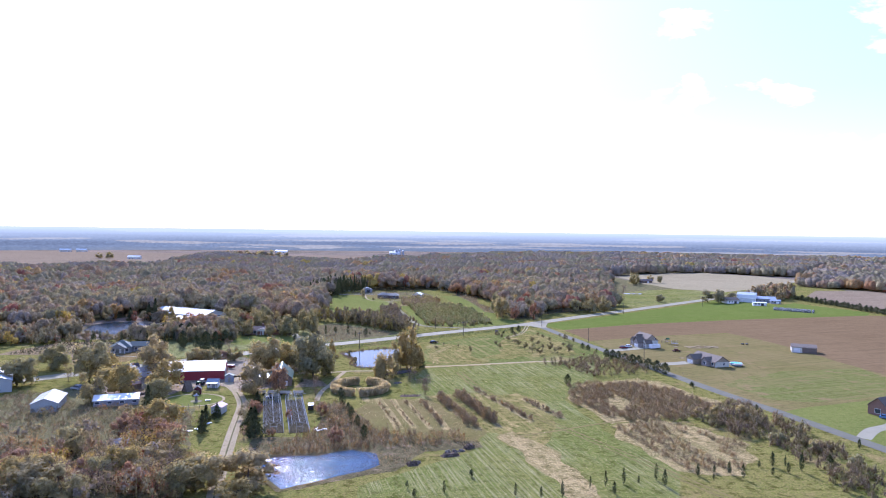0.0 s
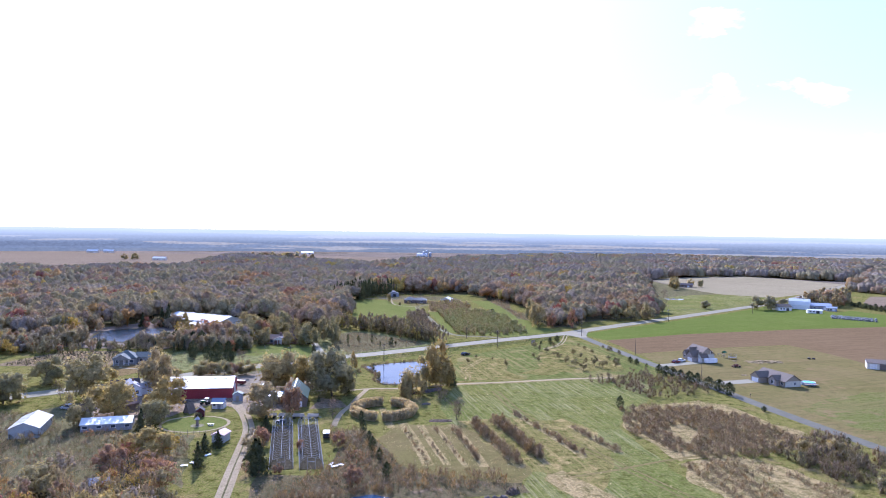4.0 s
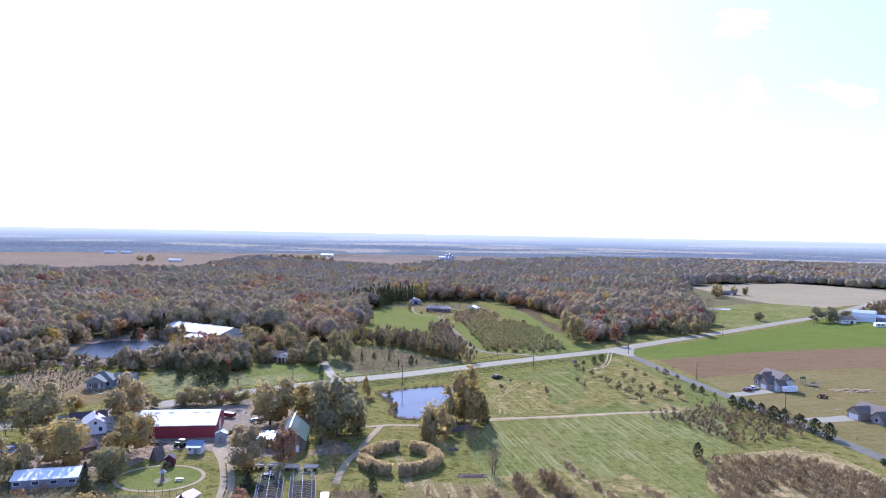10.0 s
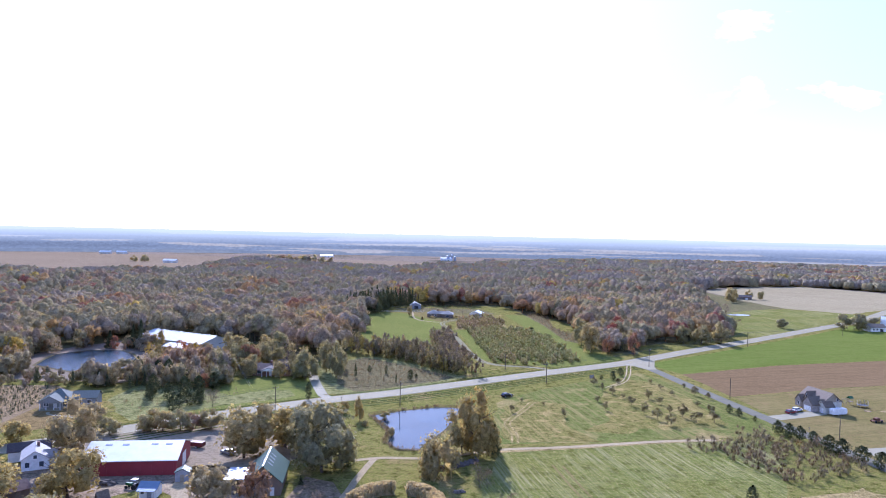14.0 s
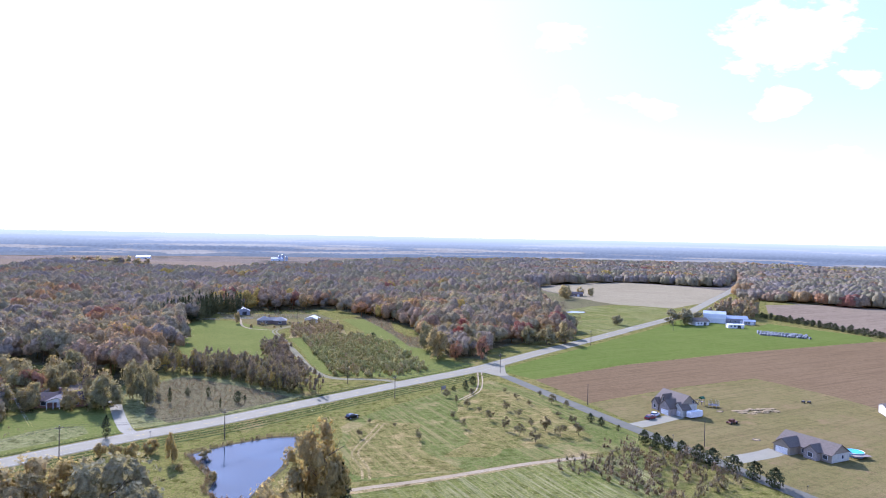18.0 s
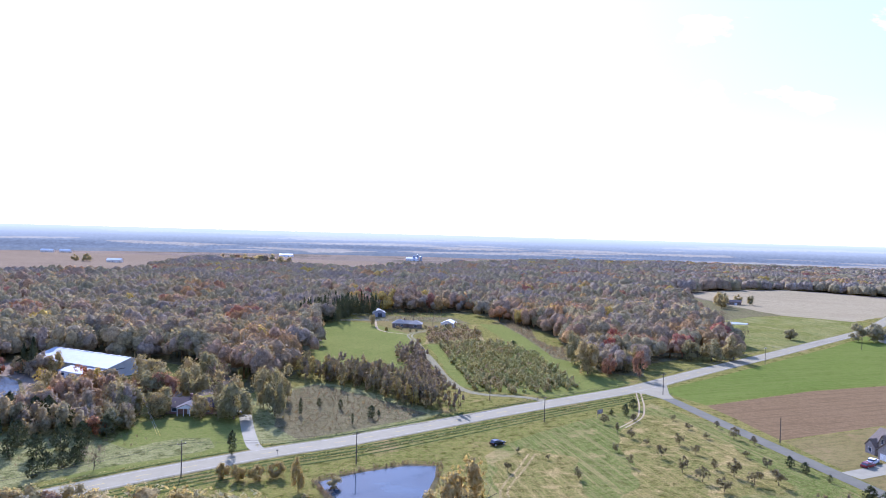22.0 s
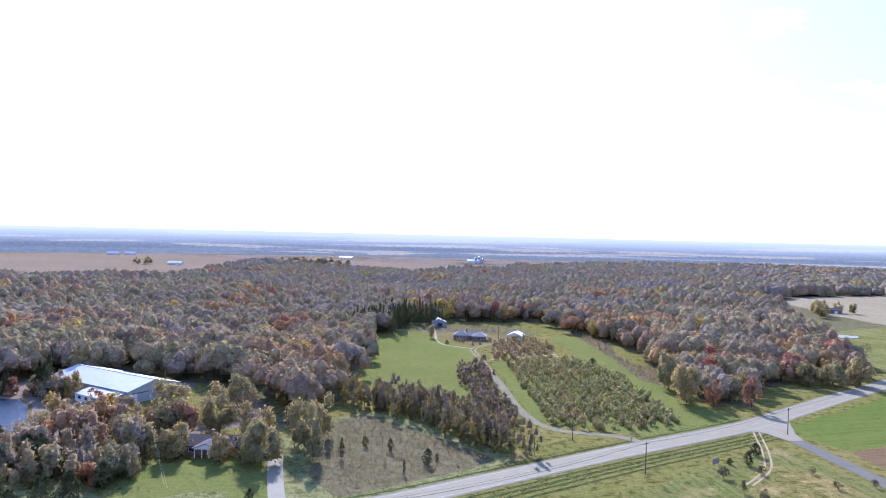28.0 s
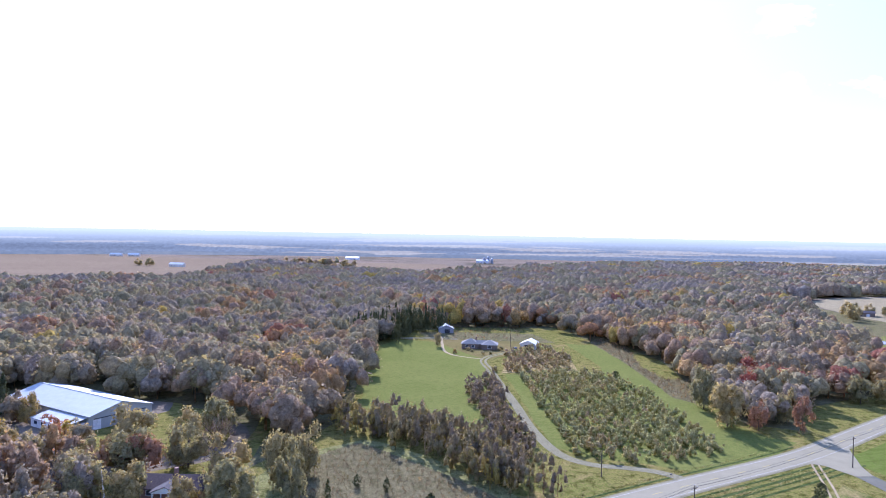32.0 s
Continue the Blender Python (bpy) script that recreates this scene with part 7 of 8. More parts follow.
ws = thing("garage", "white garage with bright metal roof", "garage", -22.5, 667.5, 0, -12)
gable(ws, 10, 8.5, 3.0, 4.8, CREAM_WALL, WHITE_ROOF, 0.3, along="y")
door(ws, ("y", -5.0), 0, 3.4, 2.4, DARK, "garage_door")
fs = thing("horse_barn", "grey barn with pale roof and open doors", "barn", -75.2, 720, 0, 12)
gable(fs, 10, 9, 3.0, 5.0, GREY_WALL, PALE_SHEET, 0.4, along="y")
door(fs, ("y", -5.0), 0.5, 3.2, 2.5, DARK, "sliding_door")

for pts, lab in (([(-103.5, 683), (-89, 684), (-77.6, 686.5), (-64.5, 687.5)], "pale board fence along the lawn's far edge"), ([(-109, 717), (-96, 721), (-82.5, 725)], "pale board fence behind the paddock")):
    fence = thing("board_fence", lab, "fence")
    for (x0, y0), (x1, y1) in zip(pts, pts[1:]):
        n = max(2, round(math.dist((x0, y0), (x1, y1)) / 2.6))
        for k in range(n):
            part("post", box(x0 + (x1 - x0) * k / n - 0.08, x0 + (x1 - x0) * k / n + 0.08, y0 + (y1 - y0) * k / n - 0.08, y0 + (y1 - y0) * k / n + 0.08, 0, 1.4), WOOD, fence)
        for z in (0.55, 1.2):
            part("rail", tube((x0, y0 - 0.1, z), (x1, y1 - 0.1, z), 0.075, sides=4), CREAM_WALL, fence)
for x, y, h, w in ((-55.4, 652.4, 1.9, 2.6), (-52.6, 649.5, 1.6, 2.4), (-46.6, 640, 1.6, 2.2), (-43.1, 642.3, 1.7, 2.6), (-37.4, 655.7, 2.4, 2.8), (-61, 641, 2.6, 3.2), (-34.5, 640, 2.4, 3.4), (-30, 625, 2.6, 3.6), (-31, 606, 3.0, 4.0), (-38.5, 596, 2.6, 3.4)):
    plant("bush", x, y, h, w, label="rounded garden bush near the hill farmhouse")
plant("cedar", 15, 591, 3.4, 4.4, label="dark round cedar in the grass strip")
plant("bare", -102, 441, 15, 11, label="tall bare tree behind the ranch house")

# the far white-barn farm
gb = thing("gambrel_barn", "white barn with bright gambrel roof", "barn", 283, 669, 0, -32)
bm = bmesh.new()
prof = [(-5.2, 0), (5.2, 0), (5.2, 3.4), (3.7, 6.6), (0, 8.6), (-3.7, 6.6), (-5.2, 3.4)]
add_prism(bm, prof, "x", -8, 8)
part("wall", bm, WHITE_WALL, gb)
for (u0, z0), (u1, z1) in (((-5.4, 3.3), (-3.7, 6.65)), ((-3.7, 6.65), (0, 8.7)), ((0, 8.7), (3.7, 6.65)), ((3.7, 6.65), (5.4, 3.3))):
    bm = bmesh.new()
    add_prism(bm, [(u0, z0), (u1, z1), (u1, z1 + 0.2), (u0, z0 + 0.2)], "x", -8.3, 8.3)
    part("roof", bm, WHITE_ROOF, gb)
door(gb, ("x", 8.0), 0, 3.2, 3.4, RED_PAINT, "sliding_door")
for x, y, a, L, W, e, rdg, wm, rm, lab in ((300, 668, -20, 16, 11, 3.4, 5.2, GREY_WALL, SILVER, "long grey metal farm shed"), (303, 655, -20, 8, 6, 2.6, 3.6, GREY_WALL, SILVER, "low grey shed with metal roof"), (280, 636, -14, 11, 6, 2.4, 3.0, WHITE_WALL, WHITE_ROOF, "low white trailer-like shed"), (262, 655, 10, 12, 9, 3.0, 5.2, WHITE_WALL, SHINGLE_BROWN, "white farmhouse among trees"), (560, 905, -20, 16, 9, 3, 5, GREY_WALL, SHINGLE_GREY, "grey house among far trees"), (640, 900, 10, 18, 10, 3, 5, CREAM_WALL, SHINGLE_GREY, "cream house among far trees"), (720, 960, 10, 20, 10, 3, 5, WHITE_WALL, SHINGLE_GREY, "white house among far trees"), (255, 905, -20, 16, 7, 3, 4.6, BROWN_WALL, SHINGLE_DARK, "dark house by the stubble field"), (-590, 1380, 0, 24, 10, 4, 6.5, CREAM_WALL, WHITE_ROOF, "white far barn in a brown field"), (-900, 1720, 5, 26, 10, 4, 7, CREAM_WALL, WHITE_ROOF, "white far poultry house"), (-868, 1734, 5, 24, 10, 4, 7, CREAM_WALL, WHITE_ROOF, "white far poultry house"), (-410, 1830, 0, 30, 12, 4, 7, WHITE_WALL, WHITE_ROOF, "white far barn across fields"), (-120, 1800, 0, 26, 12, 5, 8, WHITE_WALL, SILVER, "white far farm buildings")):
    b = thing("farm_building", lab, "building", x, y, 0, a)
    gable(b, L, W, e, rdg, wm, rm, 0.4)
    door(b, ("y", -W / 2), L * 0.2, 2.4, 2.2, WHITE_PAINT if wm is not WHITE_WALL else DARK)
    for u in (-L * 0.3, -L * 0.08):
        add_window(b, ("y", -W / 2), u, 1.0, 1.4, 1.1, None)

# ---------------------------------------------------------------- greenhouses


GROUND_CLOTH = turf("dark_ground_cloth", (0.06, 0.05, 0.036), (0.085, 0.07, 0.048), (0.11, 0.1, 0.055), 0.2, 2.0)


def greenhouse(x, y, turn, length, width=6.2, tall=3.3):
    """A bare hoop frame: arches, purlins and boards, its covering gone."""
    root = thing("greenhouse", "bare arched metal greenhouse frame without covering", "greenhouse", x, y, 0, turn, "greenhouse frames")
    arc = [(-width / 2, 0), (-width / 2, 1.2)] + [(-width / 2 * math.cos(k * math.pi / 8), 1.2 + (tall - 1.2) * math.sin(k * math.pi / 8)) for k in range(1, 8)] + [(width / 2, 1.2), (width / 2, 0)]
    bm = bmesh.new()
    for (u0, z0), (u1, z1) in zip(arc, arc[1:]):
        add_tube(bm, (u0, 0, z0), (u1, 0, z1), 0.025, sides=4)
    first = part("hoop", bm, STEEL, root)
    n = int(length / 1.55)
    for k in range(1, n + 1):
        h = first.copy()
        scene.collection.objects.link(h)
        h.location = (0, length * k / n, 0)
    for u, z in arc[1:-1:2]:
        part("purlin", tube((u, 0, z + 0.05), (u, length, z + 0.05), 0.03 if abs(u) > 0.1 else 0.05, sides=4), STEEL, root)
    for s in (-1, 1):
        part("baseboard", box(s * width / 2 - 0.06, s * width / 2 + 0.06, 0, length, 0, 0.5), plain("grey_board", (0.3, 0.3, 0.3), 0.8), root)
    for y0 in (0.0, length):
        bm = bmesh.new()
        for u in (-1.0, 1.0):
            add_tube(bm, (u, y0, 0), (u, y0, tall - 0.15), 0.05, sides=4)
        add_tube(bm, (-1, y0, 2.1), (1, y0, 2.1), 0.05, sides=4)
        part("end_frame", bm, STEEL, root)
    part("weed_mat", box(-width / 2 + 0.1, width / 2 - 0.1, 0.1, length - 0.1, 0.02, 0.1), GROUND_CLOTH, root, "dark dusty ground cloth")



greenhouse(-51.2, 219.5, 14, 43)
greenhouse(-43.4, 220.5, 14, 44)

# ---------------------------------------------------------------- ring of tall straw-coloured grass
def grass_arc(a0, a1, cx=-31.8, cy=281, rx=9.8, ry=10.5, n=1900):
    r = np.random.default_rng(int(a0) + 400)
    a = np.radians(r.uniform(a0, a1, n))
    w = r.uniform(-1, 1, n)
    x, y = cx + (rx + w * 1.3) * np.cos(a), cy + (ry + w * 1.3) * np.sin(a)
    h = (2.9 - 0.9 * w ** 2) * r.uniform(0.75, 1.12, n)
    t = r.uniform(0, math.tau, n)
    lean = r.normal(0, 0.28, (n, 2)) + np.stack([np.cos(a) * w, np.sin(a) * w], 1) * 0.45
    d = np.stack([np.cos(t), np.sin(t)], 1) * 0.16
    z = np.zeros(n)
    v = np.stack([np.stack([x - d[:, 0], y - d[:, 1], z], 1), np.stack([x + d[:, 0], y + d[:, 1], z], 1),
                  np.stack([x + d[:, 0] * 1.5 + lean[:, 0], y + d[:, 1] * 1.5 + lean[:, 1], h], 1), np.stack([x - d[:, 0] * 1.5 + lean[:, 0], y - d[:, 1] * 1.5 + lean[:, 1], h * 0.97], 1)], 1)
    tone = np.repeat(r.uniform(0, 1, n), 4)
    ob = new("grass_hedge", quad_mesh("grass_hedge", v.reshape(-1, 3), LEAF_STRAW, tone))
    return tagged(ob, "tall straw-coloured ornamental grass planted in an arc", "grass hedge", "ring of tall grass")


for a0, a1 in ((100, 172), (196, 262), (276, 345), (348, 395), (42, 78)):
    grass_arc(a0, a1)

# ---------------------------------------------------------------- poles and wires
def pole(x, y, h=8.8, arm=True, turn=40.0, label="weathered wooden utility pole with crossarm"):
    root = thing("utility_pole", label, "utility pole", x, y, 0, turn, "utility poles")
    part("shaft", tube((0, 0, -0.2), (0, 0, h), 0.16, 0.1, sides=8), POLE_WOOD, root)
    if arm:
        part("crossarm", box(-1.1, 1.1, -0.06, 0.06, h - 0.75, h - 0.6), POLE_WOOD, root)
        for u in (-0.95, 0.0, 0.95):
            part("insulator", tube((u, 0, h - 0.6 if u else h), (u, 0, h - 0.38 if u else h + 0.22), 0.05, 0.035, sides=6), WHITE_PAINT, root)
        for s in (-1, 1):
            part("brace", tube((s * 0.7, 0.07, h - 0.72), (0, 0.1, h - 1.3), 0.02, sides=4), STEEL, root)
    return root


LINE = [(-190, 240), (-134, 316), (-85, 364), (-43.3, 378.2), (12.9, 428.5), (66.1, 476.8), (140, 556), (224, 620), (300, 700)]
for x, y in LINE[1:]:
    pole(x, y)
for x, y, h, lab in ((84, 412, 8.0, "bare wooden pole beside the side road"), (100.6, 357, 8.0, "bare wooden yard pole on a lawn"), (-4.1, 457.3, 7.0, "bare service pole by the gravel drive"), (-134, 337, 8.5, "bare service pole near the parking lot"), (-120.7, 420.5, 9.0, "pale guyed service pole near the ranch house"), (-46.5, 676, 7.5, "bare service pole at the hill farm"), (-33, 668, 7.5, "bare service pole at the hill farm")):
    pole(x, y, h, False, label=lab)
for k, (x, y) in enumerate(((-104.2, 397.6), (-106.0, 399.5))):
    guy = thing("guy_wire", "bright guy wire with pale yellow sleeve", "guy wire", 0, 0, 0, 0, "guy wires")
    part("wire", tube((-120.7, 420.5, 8.6 - 0.3 * k), (x, y, 0), 0.015, sides=4), STEEL, guy)
    part("sleeve", tube((x - 16.5 * 0.18, y + 22.9 * 0.18, 1.55), (x, y, 0), 0.045, sides=6), YELLOW_PAINT, guy)
for (x0, y0), (x1, y1) in zip(LINE[1:], LINE[2:]):
    for s in (-0.95, 0.0, 0.95):
        bm = bmesh.new()
        d = Vector((x1 - x0, y1 - y0)).normalized()
        o = Vector((math.cos(radians(40)), math.sin(radians(40)))) * s
        z = 9.0 if s == 0 else 8.42
        pts = [Vector((x0 + o.x + (x1 - x0) * f, y0 + o.y + (y1 - y0) * f, z - 1.1 * 4 * f * (1 - f))) for f in np.linspace(0, 1, 9)]
        across = Vector((-d.y, d.x, 0)) * 0.02
        ring = [[bm.verts.new(p + v) for v in (across, -across, Vector((0, 0, 0.03)))] for p in pts]
        for p, q in zip(ring, ring[1:]):
            for k in range(3):
                bm.faces.new((p[k], p[(k + 1) % 3], q[(k + 1) % 3], q[k]))
        tagged(link_mesh("power_line", bm, DARK), "thin dark overhead power line", "power line", "overhead lines")

# ---------------------------------------------------------------- vehicles
def wheel(root, x, y, r=0.33, w=0.22):
    bm = bmesh.new()
    add_tube(bm, (x - w / 2, y, r), (x + w / 2, y, r), r, sides=12)
    wh_ = part("wheel", bm, RUBBER, root)
    bm = bmesh.new()
    s = 1 if x > 0 else -1
    add_tube(bm, (x + s * (w / 2 - 0.02), y, r), (x + s * (w / 2 + 0.015), y, r), r * 0.6, sides=10)
    part("rim", bm, STEEL, wh_)


def car(x, y, turn, paint, label, kind="car", tall=1.45, length=4.6, width=1.8):
    """A car facing +y: lower body, cabin, glass, wheels and lamps."""
    root = thing(kind, label, "car", x, y, 0, turn)
    L, W = length / 2, width / 2
    pickup = kind == "pickup_truck"
    prof = [(-L, 0.45), (-L + 0.1, 0.95), (L * 0.25, 0.98), (L - 0.25, 0.85), (L, 0.6), (L - 0.05, 0.3), (-L + 0.05, 0.3)]
    bm = bmesh.new()
    add_prism(bm, prof, "x", -W, W)
    part("body", bm, paint, root)
    c0 = -0.1 if pickup else -L + 0.35
    prof = [(c0, 0.95), (c0 + 0.35, tall), (L * 0.1, tall), (L * 0.42, 0.95)]
    bm = bmesh.new()
    add_prism(bm, prof, "x", -W + 0.1, W - 0.1)
    part("cabin", bm, GLASS, root, "dark glazed cabin")
    bm = bmesh.new()
    add_prism(bm, [(c0 + 0.3, tall - 0.03), (c0 + 0.36, tall + 0.05), (L * 0.08, tall + 0.05), (L * 0.14, tall - 0.03)], "x", -W + 0.08, W - 0.08)
    part("roof", bm, paint, root)
    if pickup:
        part("bed", box(-W + 0.12, W - 0.12, -L + 0.15, -0.15, 0.96, 1.0), DARK, root)
    for sx in (-1, 1):
        for yy in (-L * 0.62, L * 0.64):
            wheel(root, sx * (W - 0.08), yy)
        part("headlight", box(sx * W * 0.75 - 0.16, sx * W * 0.75 + 0.16, L - 0.1, L + 0.02, 0.6, 0.75), WHITE_PAINT, root)
        part("tail_light", box(sx * W * 0.8 - 0.12, sx * W * 0.8 + 0.12, -L - 0.02, -L + 0.1, 0.7, 0.9), RED_PAINT, root)
    return root


car(-4.3, 400.3, -51, BLACK_CAR, "long black car parked in the field", tall=1.5, length=5.0)
car(98.8, 390.2, -60, RED_PAINT, "dark red car on a driveway")
car(102.5, 394.2, -50, WHITE_PAINT, "white car parked by the house")
car(-73.5, 276.2, 80, plain("silver_car", (0.5, 0.52, 0.55), 0.3, 0.4), "silver car under a shade tree")
car(-83.5, 315.5, 60, plain("grey_car", (0.3, 0.31, 0.33), 0.3, 0.4), "grey car on the gravel lot")
car(-140, 275.5, 70, plain("silver_van", (0.45, 0.47, 0.5), 0.3, 0.4), "silver van on the grass", tall=1.8)
car(-62.2, 264.4, 84, BLACK_CAR, "black pickup truck near the greenhouses", "pickup_truck", 1.75, 5.2, 1.9)
car(153.5, 246.5, -130, BLUE_PAINT, "blue car on the concrete drive")
car(158.0, 243.5, -130, RED_PAINT, "red car on the concrete drive")
car(-89.5, 424.5, 75, BLACK_CAR, "black car beside the ranch house")
car(-30.5, 660.5, 20, BLACK_CAR, "dark car before the white garage")

rv = thing("camper_trailer", "white camper trailer parked beside the garage", "camper", 115.6, 390.5, 0, -70)
rv.matrix_world = rv.matrix_world @ Matrix.Diagonal((0.85, 0.85, 0.85, 1))
bm = bmesh.new()
add_prism(bm, [(-3.6, 0.55), (3.0, 0.55), (3.7, 1.3), (3.5, 2.9), (-3.4, 2.95), (-3.7, 2.4)], "x", -1.15, 1.15)
part("body", bm, WHITE_PAINT, rv)
for yy in (-2.2, -0.4, 1.6):
    add_window(rv, ("x", -1.15), yy, 1.5, 0.9, 0.6, None, DARK)
part("door", box(-1.2, -1.13, 0.3, 0.95, 0.7, 2.4), plain("cream_door", (0.7, 0.7, 0.68), 0.5), rv)
part("stripe", box(-1.17, -1.14, -3.5, 3.3, 1.15, 1.3), BLUE_PAINT, rv)
part("air_conditioner", box(-0.4, 0.4, -0.5, 0.5, 2.95, 3.2, bevel=0.08), WHITE_PAINT, rv)
part("drawbar", tube((0, 3.4, 0.5), (0, 4.8, 0.45), 0.07), STEEL, rv)
for sx in (-1, 1):
    for yy in (-0.9, 0.0):
        wheel(rv, sx * 1.0, yy)


def wagon(x, y, turn, label):
    root = thing("hay_wagon", label, "wagon", x, y, 0, turn, "wagons in a row")
    part("deck", box(-1.9, 1.9, -0.95, 0.95, 0.75, 0.88), WOOD, root)
    for s in (-1, 1):
        part("side_board", box(-1.9, 1.9, s * 0.93 - 0.03, s * 0.93 + 0.03, 0.88, 1.4), plain("pale_boards", (0.5, 0.45, 0.38), 0.8), root)
    part("bench", box(-1.7, 1.7, -0.25, 0.25, 1.05, 1.15), WOOD, root)
    part("drawbar", tube((1.9, 0, 0.6), (3.0, 0, 0.4), 0.05), STEEL, root)
    for xx in (-1.2, 1.2):
        for s in (-1, 1):
            bm = bmesh.new()
            add_tube(bm, (xx, s * 0.8, 0.36), (xx, s * 1.0, 0.36), 0.36, sides=12)
            part("wheel", bm, RUBBER, root)


for x, y in ((-68.2, 270.7), (-63.6, 271.2), (-54.1, 271.2), (-59.0, 270.8)):
    wagon(x, y, 4, "open wooden wagon with pale side boards")

tr = thing("tractor", "green farm tractor in the dirt yard", "tractor", -95.8, 286.2, 0, 80)
part("hood", box(-0.4, 0.4, 0.1, 1.9, 0.8, 1.4, bevel=0.08), GREEN_PAINT, tr)
part("seat", box(-0.3, 0.3, -0.8, -0.3, 1.1, 1.3, bevel=0.05), DARK, tr)
part("canopy", box(-0.7, 0.7, -1.2, 0.3, 2.3, 2.4, bevel=0.03), WHITE_PAINT, tr)
for u in (-0.6, 0.6):
    part("canopy_post", tube((u, -1.0, 1.0), (u, -1.0, 2.3), 0.04), DARK, tr)
    bm = bmesh.new()
    add_tube(bm, (u * 1.2 - 0.18, -0.7, 0.65), (u * 1.2 + 0.18, -0.7, 0.65), 0.65, sides=14)
    part("rear_wheel", bm, RUBBER, tr)
    bm = bmesh.new()
    add_tube(bm, (u - 0.1, 1.5, 0.4), (u + 0.1, 1.5, 0.4), 0.4, sides=12)
    part("front_wheel", bm, RUBBER, tr)


# ---------------------------------------------------------------- yard things
def heap(name, label, category, x, y, rx, ry, h, mat, rough=0.35, seed=1, turn=0.0):
    """An uneven mound."""
    bm = bmesh.new()
    bmesh.ops.create_icosphere(bm, subdivisions=3, radius=1.0)
    for v in bm.verts:
        k = 1 + rough * noise.noise(v.co * 2.2 + Vector((seed, seed * 2, 0))) + 0.15 * noise.noise(v.co * 6 + Vector((seed, 0, 5)))
        v.co = Vector((v.co.x * rx * k, v.co.y * ry * k, max(v.co.z, -0.05) * h * k))
    root = tagged(link_mesh(name, bm, mat), label, category)
    root.matrix_world = pose(x, y, 0, 0, 0, turn)
    return root


STRAW_HEAP = plain("loose_straw", (0.36, 0.255, 0.115), 0.95, vary=0.4, scale=2.0)
SOIL_HEAP = plain("dark_soil", (0.1, 0.085, 0.07), 0.95, vary=0.4, scale=2.0)
ROCK = plain("field_stone", (0.2, 0.16, 0.125), 0.9, vary=0.4, scale=1.5)
heap("soil_heap", "heap of dark soil behind the barn", "soil heap", -103.5, 288.2, 2.6, 1.6, 1.1, SOIL_HEAP)
for k in range(12):
    heap("straw_bale_pile", "loose tan heap of dry straw on the lawn", "straw pile", 137 + (k % 6) * 2.8 + 0.6 * math.sin(k * 7), 394.5 + (k // 6) * 3.4 + 0.9 * (k % 6) * 0.5 + 0.8 * math.cos(k * 3), 1.9, 1.2, 0.5 + 0.15 * math.sin(k * 5), STRAW_HEAP, 0.4, k)
for k, (x, y) in enumerate(((4.1, 203.6), (2.2, 203.2), (6.0, 204.2), (-7.0, 192.2), (-6.2, 193.2), (-18.5, 293.7), (-17.2, 294.3))):
    heap("rock_pile", "grey heap of field stones and brush", "rock pile", x, y, 0.9, 0.7, 0.6, ROCK, 0.6, k + 20)
for k in range(11):
    f = k / 10
    x, y = -27.4 + 13 * f, 309.4 + 9 * f ** 2
    heap("stone_wall_stone", "low dark wall of stacked boulders", "stone wall", x, y, 1.0, 0.75, 1.2, plain("dark_boulder", (0.12, 0.1, 0.09), 0.9, vary=0.3) if k == 0 else bpy.data.materials["dark_boulder"], 0.35, k + 40)

pool = thing("swimming_pool", "round above-ground pool with turquoise cover", "pool", 141.0, 344.0, 0, 0)
bm = bmesh.new()
add_tube(bm, (0, 0, 0), (0, 0, 1.2), 2.75, sides=32)
part("wall", bm, plain("pool_wall", (0.3, 0.4, 0.5), 0.5), pool)
bm = bmesh.new()
add_tube(bm, (0, 0, 1.2), (0, 0, 1.25), 2.6, sides=32)
part("cover", bm, POOL_WATER, pool, "turquoise pool cover")
bm = bmesh.new()
for k in range(32):
    a, b = k * math.tau / 32, (k + 1) * math.tau / 32
    add_tube(bm, (2.75 * math.cos(a), 2.75 * math.sin(a), 1.24), (2.75 * math.cos(b), 2.75 * math.sin(b), 1.24), 0.09, sides=5)
part("rim", bm, WHITE_PAINT, pool)
part("deck", box(-3.2, 2.2, -4.6, -2.6, 0.9, 1.05), WOOD, pool)

tramp = thing("trampoline", "round black trampoline with net on the lawn", "trampoline", 131.2, 405.0, 0, 0)
bm = bmesh.new()
add_tube(bm, (0, 0, 0.85), (0, 0, 0.88), 1.9, sides=24)
part("mat", bm, DARK, tramp)
for k in range(8):
    a = k * math.tau / 8
    part("post", tube((1.95 * math.cos(a), 1.95 * math.sin(a), 0), (1.95 * math.cos(a), 1.95 * math.sin(a), 2.5), 0.03, sides=5), STEEL, tramp)
for z in (0.9, 1.4, 1.9, 2.45):
    bm = bmesh.new()
    for k in range(24):
        a, b = k * math.tau / 24, (k + 1) * math.tau / 24
        add_tube(bm, (1.95 * math.cos(a), 1.95 * math.sin(a), z), (1.95 * math.cos(b), 1.95 * math.sin(b), z), 0.03, sides=4)
    part("net_ring", bm, DARK, tramp)


